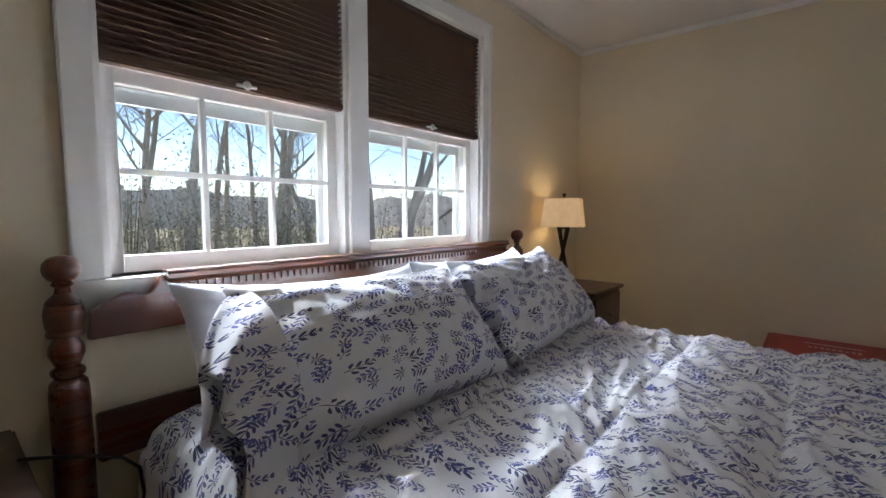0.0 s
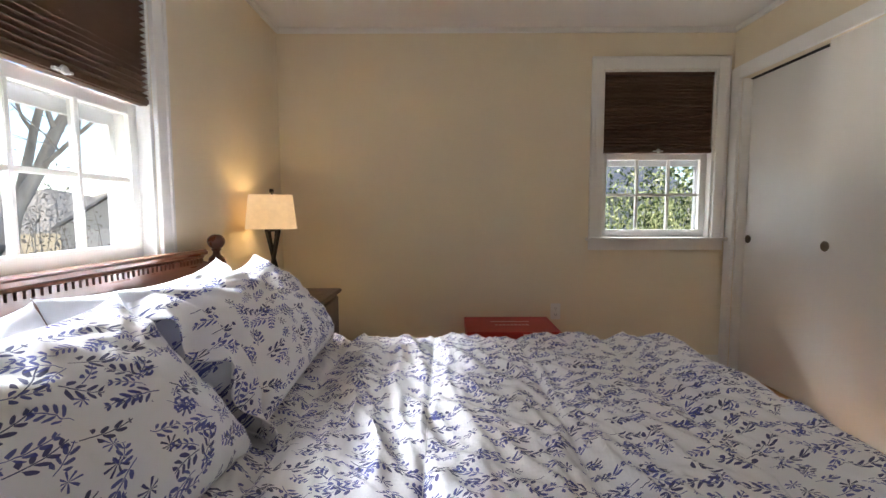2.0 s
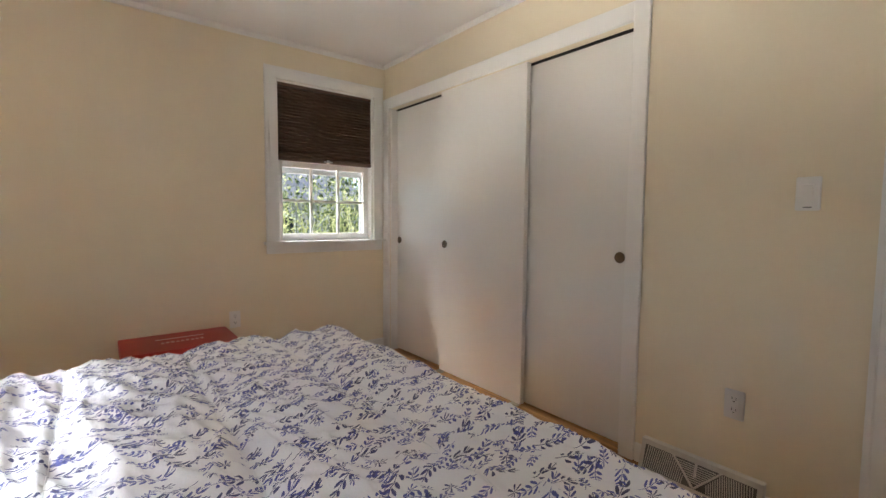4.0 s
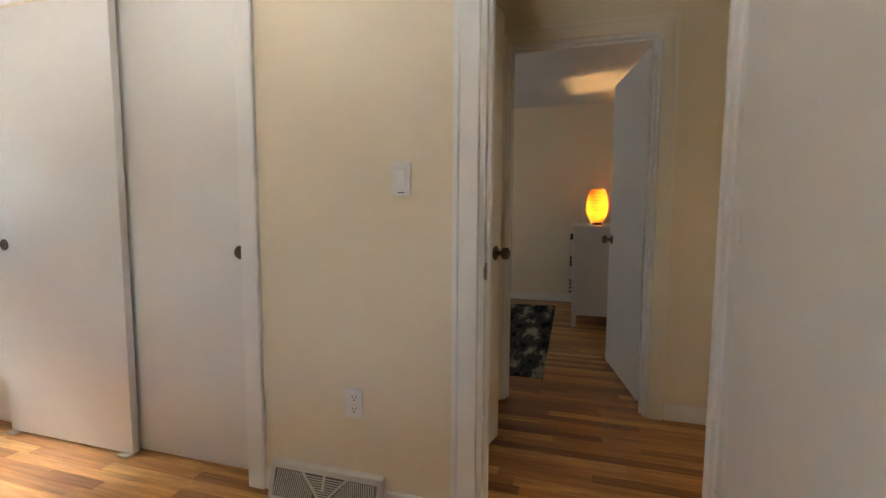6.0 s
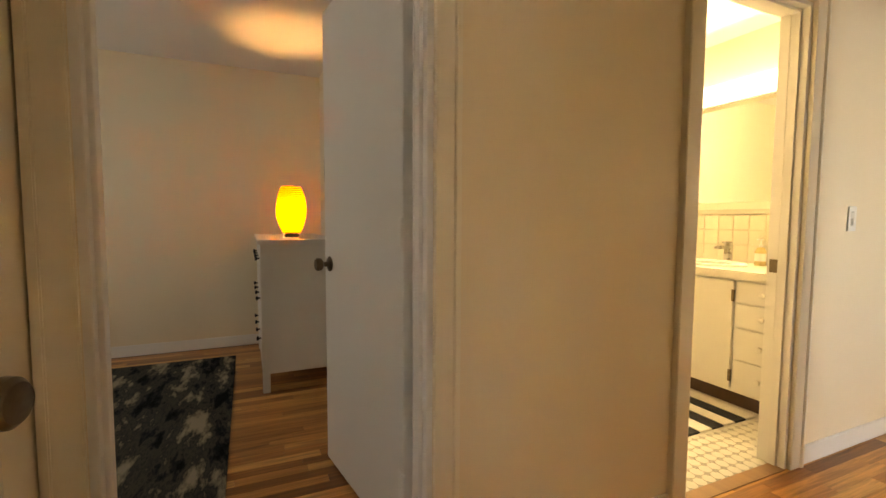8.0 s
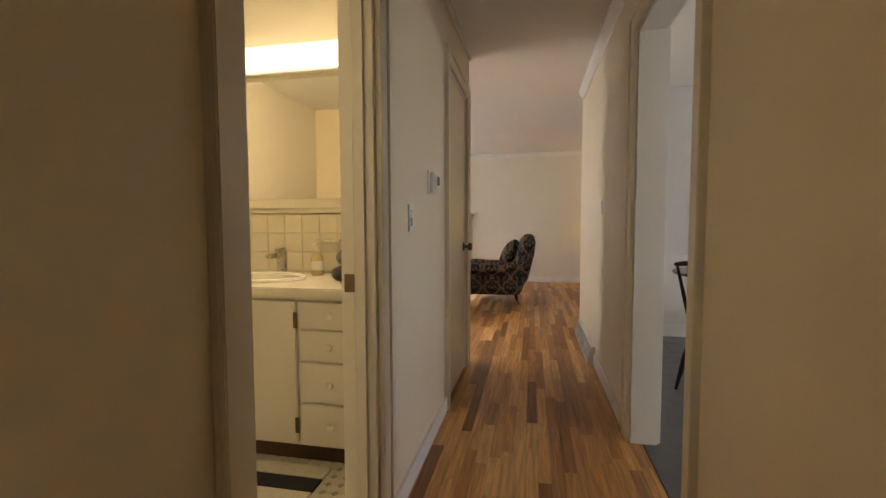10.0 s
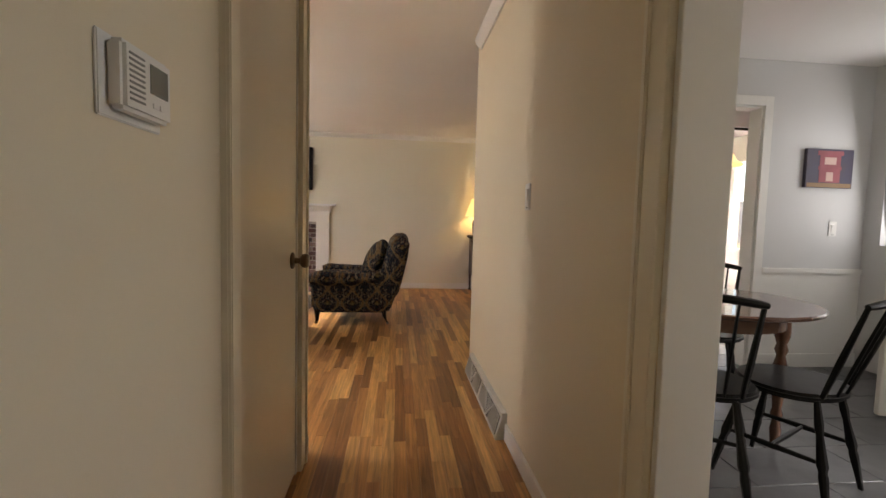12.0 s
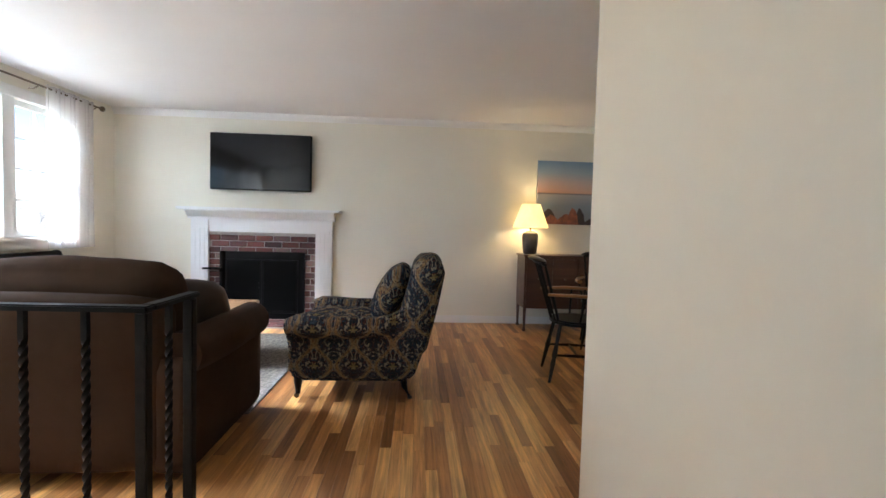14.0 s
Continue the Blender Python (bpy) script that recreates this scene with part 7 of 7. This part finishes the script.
nt.links.new(lm.outputs[0], nt.nodes["Material Output"].inputs[0])
IVY = LEAF.copy()
IVY.name = "ivy_leaf"
r2 = [n for n in IVY.node_tree.nodes if n.type == "VALTORGB"][0]
r2.color_ramp.elements[0].color, r2.color_ramp.elements[1].color = (0.10, 0.105, 0.065, 1), (0.36, 0.35, 0.25, 1)
LIME = LEAF.copy()
LIME.name = "yellow_green_leaf"
r2 = [n for n in LIME.node_tree.nodes if n.type == "VALTORGB"][0]
r2.color_ramp.elements[0].color, r2.color_ramp.elements[1].color = (0.20, 0.24, 0.08, 1), (0.58, 0.57, 0.28, 1)


def grow(rng, trunk, limbs, p, d, r, n, depth, ivy):
    pts, rad = [p], [r]
    for k in range(n):
        d = (d + Vector((rng.uniform(-1, 1), rng.uniform(-1, 1), rng.uniform(-0.5, 0.9))) * (0.10 + 0.06 * (4 - depth))).normalized()
        p = p + d * (0.55 if depth == 4 else 0.42 - 0.03 * (4 - depth)) * (1.6 if depth >= 3 else 1.1)
        r *= 0.90 if depth == 4 else 0.86
        pts.append(p)
        rad.append(max(r, 0.006))
        if depth and rng.random() < (0.80 if depth == 4 and k > 2 else 0.74 if depth < 4 else 0.0):
            a = Vector((rng.uniform(-1, 1), rng.uniform(-1, 1), rng.uniform(-0.1, 0.8))).normalized()
            grow(rng, trunk, limbs, p, (d * 0.55 + a).normalized(), r * 0.52, max(3, n - 2), depth - 1, ivy)
        if ivy is not None and depth == 4 and k < 8:
            ivy.append((p, r))
    (trunk if depth == 4 else limbs).tube(pts, rad, 7 if depth == 4 else 4 if depth > 1 else 3)


def leaves(s, rng, c, rad, n, size):
    for _ in range(n):
        q = Vector((rng.gauss(0, 1), rng.gauss(0, 1), rng.gauss(0, 1))) * 0.5
        p = Vector((c[0] + q.x * rad[0], c[1] + q.y * rad[1], c[2] + q.z * rad[2]))
        if p.z < GZ:
            continue
        a = Vector((rng.uniform(-1, 1), rng.uniform(-1, 1), rng.uniform(-1, 1))).normalized()
        b = a.cross(Vector((rng.uniform(-1, 1), rng.uniform(-1, 1), 1))).normalized()
        k = size * rng.uniform(0.6, 1.3)
        s.add([p - a * k, p - b * k * 0.45, p + a * k, p + b * k * 0.45], [(0, 1, 2, 3)])


def fast_part(name, s, mat, parent=None):
    me = bpy.data.meshes.new(name)
    me.from_pydata(s.v, [], s.f)
    me.materials.append(mat)
    ob = new(name, me)
    if parent is not None:
        ob.parent = parent
    return ob


def bare_tree(x, y, seed, r=0.2, n=13, ivy=False):
    rng = random.Random(seed)
    t_ = thing("bare_tree", "tall bare winter tree" + (" with an ivy-covered trunk" if ivy else " standing on the lawn"), "tree", pose(x, y, GZ), "bare trees")
    trunk, limbs, iv = Shape(), Shape(), [] if ivy else None
    grow(rng, trunk, limbs, Vector((0, 0, -0.1)), Vector((rng.uniform(-0.15, 0.15), rng.uniform(-0.15, 0.15), 1)), r, n, 4, iv)
    part("trunk", trunk, BARK, t_, smooth=60)
    fast_part("crown", limbs, BARK, t_)
    if ivy:
        ls = Shape()
        for p, rr in iv:
            for _ in range(150):
                a = rng.uniform(0, 6.28)
                q = p + Vector((math.cos(a) * (rr + rng.uniform(0, 0.14)), math.sin(a) * (rr + rng.uniform(0, 0.14)), rng.uniform(-0.6, 0.6)))
                k = rng.uniform(0.018, 0.04)
                e1 = Vector((rng.uniform(-1, 1), rng.uniform(-1, 1), rng.uniform(-1, 1))).normalized()
                e2 = e1.cross(Vector((0.3, 0.2, 1))).normalized()
                ls.add([q - e1 * k, q - e2 * k, q + e1 * k, q + e2 * k], [(0, 1, 2, 3)])
        fast_part("ivy", ls, IVY, t_)
    return t_


for i, (x, y, r, iv) in enumerate(((-9.5, 2.6, 0.13, True), (-11.5, 4.9, 0.17, True), (-10.0, 0.6, 0.12, False), (-12.5, 7.6, 0.16, True), (-13.5, 3.9, 0.14, False), (-16, 5.4, 0.16, False), (-18, 8.2, 0.17, False), (-21, 11.5, 0.18, False), (-13, 12, 0.15, False), (-9.5, 9.8, 0.20, False), (-15, 2.6, 0.22, False), (-17, 10.5, 0.24, False), (-7.2, 6.4, 0.11, False), (-14, 15, 0.24, False), (-20, 6, 0.2, False), (-24, 11.5, 0.2, False), (-25, 15.5, 0.22, False), (-19, 13.5, 0.15, False),
                                  (3.2, 22, 0.2, False), (-3, 20, 0.2, False), (13, -9.5, 0.16, False), (16, -13, 0.2, False), (12, -6, 0.14, False), (-3, -15, 0.16, False), (1.5, -17, 0.2, False))):
    bare_tree(x, y, 11 + i, r, 14 if r > 0.115 else 10, iv)


def thicket(name, label, spots, mat, seed, n, size):
    rng = random.Random(seed)
    s = Shape()
    for c, rad in spots:
        leaves(s, rng, c, rad, n, size)
        for _ in range(14):
            a = Vector((c[0] + rng.uniform(-1, 1) * rad[0], c[1] + rng.uniform(-1, 1) * rad[1], GZ))
            b = a + Vector((rng.uniform(-0.6, 0.6), rng.uniform(-0.6, 0.6), rad[2] * rng.uniform(0.8, 1.6)))
            s.tube([a, a.lerp(b, 0.5) + Vector((rng.uniform(-0.1, 0.1), rng.uniform(-0.1, 0.1), 0)), b], [0.018, 0.012, 0.005], 4)
    ob = fast_part(name, s, mat)
    return tagged(ob, label, "shrub", kind="stuff")


rng = random.Random(3)
thicket("thicket", "tangled brush with ivy at the edge of the lawn", [((-9.5 + rng.uniform(-1.2, 1.2), -2 + k * 0.62, GZ + rng.uniform(0.7, 1.3)), (1.3, 0.9, rng.uniform(1.1, 2.0))) for k in range(17)], IVY, 5, 2200, 0.036)
thicket("brush", "grey-brown leafless brush behind the lawn", [((-14 + rng.uniform(-2, 2), -6 + k * 1.3, GZ + 1.2), (2.0, 1.4, 2.4)) for k in range(18)], BARK, 6, 600, 0.07)
thicket("bamboo_shrub", "bright yellow-green shrubs outside the bedroom window", [((0.6 + k * 0.75, 8.0 + 0.7 * (k % 2), GZ + 1.25 + 0.3 * (k % 3)), (0.9, 0.8, 1.7)) for k in range(8)], LIME, 7, 2600, 0.032)
thicket("evergreen_shrub", "dark evergreen shrubs near the far house", [((2.0 + k * 1.6, 15 + (k % 3), GZ + 2.4), (1.3, 1.2, 3.4)) for k in range(7)], LEAF, 8, 1200, 0.10)
thicket("front_shrub", "leafless reddish shrubs outside the living room", [((10.5, -10 + k * 0.9, GZ + 1.2), (0.9, 0.8, 1.6)) for k in range(7)], surf("reddish_twig", (0.20, 0.10, 0.07), None, 9, 0.9, 0.0), 9, 350, 0.05)
# far woods and a neighbour's house
s = Shape()
N_ = 220
ring = []
for k in range(N_ + 1):
    a = 2 * math.pi * k / N_
    h = 5.0 + 2.0 * noise.noise((math.cos(a) * 3, math.sin(a) * 3, 0)) + 1.4 * noise.noise((math.cos(a) * 22, math.sin(a) * 22, 1)) + 0.9 * noise.noise((math.cos(a) * 60, math.sin(a) * 60, 2))
    ring.append((a, h))
vs = [(70 * math.cos(a) + 1, 70 * math.sin(a) - 2, GZ - 0.5) for a, h in ring] + [(78 * math.cos(a) + 1, 78 * math.sin(a) - 2, GZ + h) for a, h in ring]
s.add(vs, [(k, k + 1, N_ + 2 + k, N_ + 1 + k) for k in range(N_)])
tagged(fast_part("far_woods", s, surf("distant_woods", (0.42, 0.385, 0.34), (0.32, 0.29, 0.25), 0.5, 1.0, 1.0, 3, stretch=(1, 1, 0.25), dist=0.5)), "distant leafless woods on the horizon", "woods", kind="stuff")
hs = thing("neighbour_house", "neighbouring grey house with a shingle roof beyond the shrubs", "house", pose(4.5, 23, GZ, 0, 0, 8))
SIDING = surf("grey_siding", (0.42, 0.43, 0.44), (0.36, 0.37, 0.38), 3, 0.8, 0.3, 20)
part("wall", Shape().box(-6, 6, -3.5, 3.5, 0, 2.9), SIDING, hs)
part("roof", Shape().prism([(-3.9, 2.9), (3.9, 2.9), (0, 4.9)], -6.3, 6.3, "x"), surf("grey_shingle", (0.30, 0.30, 0.32), (0.22, 0.22, 0.24), 4, 0.9, 0.5, 30), hs)
for xw in (-4.2, -1.4, 1.6, 4.4):
    w_ = part("window", Shape().box(xw - 0.6, xw + 0.6, -3.56, -3.5, 1.0, 2.3), TRIM, hs)
    part("pane", Shape().box(xw - 0.52, xw + 0.52, -3.58, -3.56, 1.08, 2.22), surf("dark_pane", (0.03, 0.035, 0.04), None, 3, 0.1, 0.0), w_)
gs_ = thing("garage", "small white gabled garage beyond the lawn", "garage", pose(-17.4, 24.5, GZ, 0, 0, 30))
WSID = surf("white_siding", (0.66, 0.66, 0.64), (0.58, 0.58, 0.56), 3, 0.8, 0.3, 20)
part("wall", Shape().prism([(-1.9, 0), (1.9, 0), (1.9, 1.6), (0, 3.0), (-1.9, 1.6)], -2.0, 3.0, "y"), WSID, gs_, smooth=0)
part("roof", Shape().prism([(-2.2, 1.45), (0, 3.07), (2.2, 1.45), (2.2, 1.58), (0, 3.2), (-2.2, 1.58)], -2.25, 3.2, "y"), surf("pale_shingle", (0.34, 0.33, 0.33), (0.26, 0.25, 0.25), 4, 0.9, 0.4, 30), gs_, smooth=0)
part("door", Shape().box(-0.9, 0.9, -2.03, -2.0, 0, 1.5), TRIM, gs_)
h3 = copy_thing(hs, pose(24, -16, GZ, 0, 0, 70))

# ---- floors, piece by piece ----
OAK = bpy.data.materials.new("oak_strip")
OAK.use_nodes = True
nt = OAK.node_tree
bs = nt.nodes["Principled BSDF"]
oi, gi = nt.nodes.new("ShaderNodeObjectInfo"), nt.nodes.new("ShaderNodeNewGeometry")
ad = nt.nodes.new("ShaderNodeMath")
ad.operation = "ADD"
fr = nt.nodes.new("ShaderNodeMath")
fr.operation = "FRACT"
nt.links.new(oi.outputs["Random"], ad.inputs[0])
nt.links.new(gi.outputs["Random Per Island"], ad.inputs[1])
nt.links.new(ad.outputs[0], fr.inputs[0])
rp = nt.nodes.new("ShaderNodeValToRGB")
el = rp.color_ramp.elements
el[0].color, el[1].color = (0.25, 0.10, 0.030, 1), (0.75, 0.42, 0.155, 1)
for p_, c_ in ((0.12, (0.32, 0.13, 0.039)), (0.35, (0.47, 0.21, 0.063)), (0.6, (0.57, 0.27, 0.085)), (0.82, (0.66, 0.335, 0.112))):
    q = el.new(p_)
    q.color = rgba(c_)
nt.links.new(fr.outputs[0], rp.inputs[0])
tc = nt.nodes.new("ShaderNodeTexCoord")
off = nt.nodes.new("ShaderNodeVectorMath")
off.operation = "MULTIPLY_ADD"
off.inputs[1].default_value = (1, 1, 1)
cb = nt.nodes.new("ShaderNodeCombineXYZ")
ml = nt.nodes.new("ShaderNodeMath")
ml.operation = "MULTIPLY"
ml.inputs[1].default_value = 37.0
nt.links.new(fr.outputs[0], ml.inputs[0])
nt.links.new(ml.outputs[0], cb.inputs[2])
nt.links.new(tc.outputs["Object"], off.inputs[0])
nt.links.new(cb.outputs[0], off.inputs[2])
mp = nt.nodes.new("ShaderNodeMapping")
mp.inputs["Scale"].default_value = (1, 0.05, 1)
nt.links.new(off.outputs[0], mp.inputs[0])
n1 = node(nt, "ShaderNodeTexNoise", Scale=55.0, Detail=6.0, Roughness=0.65, Distortion=0.6)
n2 = node(nt, "ShaderNodeTexNoise", Scale=300.0, Detail=3.0)
nt.links.new(mp.outputs[0], n1.inputs["Vector"])
nt.links.new(mp.outputs[0], n2.inputs["Vector"])
mr = nt.nodes.new("ShaderNodeMapRange")
mr.inputs[1].default_value, mr.inputs[2].default_value, mr.inputs[3].default_value, mr.inputs[4].default_value = 0.3, 0.72, 1.22, 0.45
nt.links.new(n1.outputs["Fac"], mr.inputs[0])
mx = nt.nodes.new("ShaderNodeMix")
mx.data_type, mx.blend_type = "RGBA", "MULTIPLY"
mx.inputs[0].default_value = 1.0
nt.links.new(rp.outputs[0], mx.inputs[6])
nt.links.new(mr.outputs[0], mx.inputs[7])
nt.links.new(mx.outputs[2], bs.inputs["Base Color"])
bs.inputs["Roughness"].default_value = 0.36
bs.inputs["Coat Weight"].default_value = 0.05
bs.inputs["Specular IOR Level"].default_value = 0.38
bs.inputs["Coat Roughness"].default_value = 0.18
bp = node(nt, "ShaderNodeBump", Strength=0.12, Distance=0.0006)
nt.links.new(n2.outputs["Fac"], bp.inputs["Height"])
nt.links.new(bp.outputs[0], bs.inputs["Normal"])

AREAS = ((WX, RX + 0.12, SY, NY), (2.30, 3.41, -3.70, SY), (0.72, LX, FY, -4.95), (2.30, LX, -4.95, -3.70), (RX + 0.12, 6.45, 0.0, 3.2), (3.41, 4.1, -3.58, -2.65))
SWD = 0.0572
fl = thing("floor", "oiled red oak strip floor in mixed brown tones", "floor", kind="structure")
rest, cache, made = Shape(), {}, 0
rng = random.Random(21)
for i in range(int((LX + 1.0) / SWD) + 1):
    x0 = -0.9 + i * SWD
    xm = x0 + SWD / 2
    spans = sorted((a[2], a[3]) for a in AREAS if a[0] <= xm <= a[1])
    joined = []
    for a, b in spans:
        if joined and a <= joined[-1][1] + 0.01:
            joined[-1][1] = max(b, joined[-1][1])
        else:
            joined.append([a, b])
    for a, b in joined:
        y = a - rng.uniform(0, 0.5)
        while y < b:
            L = round(rng.choice((0.3, 0.4, 0.45, 0.55, 0.65, 0.8, 0.95, 1.15)), 2)
            c, d = max(y, a), min(y + L, b)
            if d - c > 0.02:
                near = 2.42 < xm < 3.32 and -6.6 < c < -0.3
                if near and made < 300:
                    key = round(d - c, 3)
                    if key not in cache:
                        cache[key] = mesh_of("floor_board", Shape().box(0.0004, SWD - 0.0004, 0.0004, key - 0.0004, -0.013, 0.0), OAK, 0.0, 1, 0)
                    o_ = new("floor_board", cache[key])
                    o_.parent = fl
                    o_.location = (x0, c, rng.uniform(-0.0003, 0.0))
                    made += 1
                else:
                    dz = rng.uniform(-0.0003, 0.0)
                    rest.box(x0 + 0.0004, x0 + SWD - 0.0004, c + 0.0004, d - 0.0004, -0.013, dz)
            y += L
r_ = fast_part("floor_boards", rest, OAK, fl)
r_["kind"] = "stuff"

# bathroom mosaic: white octagons with grey dots
bf = thing("bathroom_floor", "white octagon mosaic floor with small grey dots", "floor", kind="structure")
part("grout", Shape().box(3.41, 5.3, -2.53, -0.1, -0.0135, -0.004), surf("pale_grout", (0.5, 0.48, 0.44), None, 30, 0.9, 0.2), bf)
P, cut = 0.057, 0.017
OCT = [(cut, 0.001), (P - cut, 0.001), (P - 0.001, cut), (P - 0.001, P - cut), (P - cut, P - 0.001), (cut, P - 0.001), (0.001, P - cut), (0.001, cut)]
TILEF = surf("white_floor_tile", (0.72, 0.70, 0.64), (0.68, 0.66, 0.60), 9, 0.25, 0.0)
ome = mesh_of("mosaic_tile", Shape().prism(OCT, -0.006, 0.0, "z"), TILEF, 0.0, 1, 0)
more, dots, made = Shape(), Shape(), 0
for j in range(42):
    for i in range(33):
        x, y = 3.412 + i * P, -2.52 + j * P
        if i < 13 and 9 <= j < 31:
            o_ = new("mosaic_tile", ome)
            o_.parent = bf
            o_.location = (x, y, 0)
        else:
            more.prism([(x + a, y + b) for a, b in OCT], -0.006, 0.0, "z")
        w = cut - 0.002
        dots.prism([(x - w, y), (x, y - w), (x + w, y), (x, y + w)], -0.006, -0.0004, "z")
q = fast_part("mosaic_rest", more, TILEF, bf)
q["kind"] = "stuff"
q = fast_part("mosaic_dots", dots, surf("grey_dot_tile", (0.36, 0.34, 0.30), None, 9, 0.3, 0.0), bf)
q["kind"] = "stuff"
struct("threshold", Shape().box(RX - 0.005, 3.411, -1.555, -0.91, 0.0, 0.004), OAKT, "oak threshold at the bathroom door", "threshold", bevel=0.001)

# kitchen and sunroom tiles
kf = thing("kitchen_floor", "dark grey slate-look tile floor in the kitchen", "floor", kind="structure")
SLATE = surf("dark_slate_tile", (0.105, 0.105, 0.108), (0.075, 0.075, 0.078), 7, 0.35, 0.3, 60, dist=0.001)
part("grout", Shape().box(-2.0, 2.298, -8.0, SY - 0.12, -0.0135, -0.006), surf("dark_grout", (0.03, 0.03, 0.03), None, 30, 0.9, 0.2), kf)
sme = mesh_of("floor_tile", Shape().box(0.002, 0.608, 0.002, 0.303, -0.006, 0.0), SLATE, 0.0015, 1)
for j in range(26):
    for i in range(8):
        x, y = -2.3 + i * 0.61 + 0.305 * (j % 2), -8.5 + j * 0.305
        if x > 1.69 or x < -2.05 or (y < -4.9 and x > 0.1):
            continue
        o_ = new("floor_tile", sme)
        o_.parent = kf
        o_.location = (x, y, 0)
part("edge_tiles", Shape().box(1.70, 2.298, -4.83, SY - 0.12, -0.006, -0.0004), SLATE, kf)
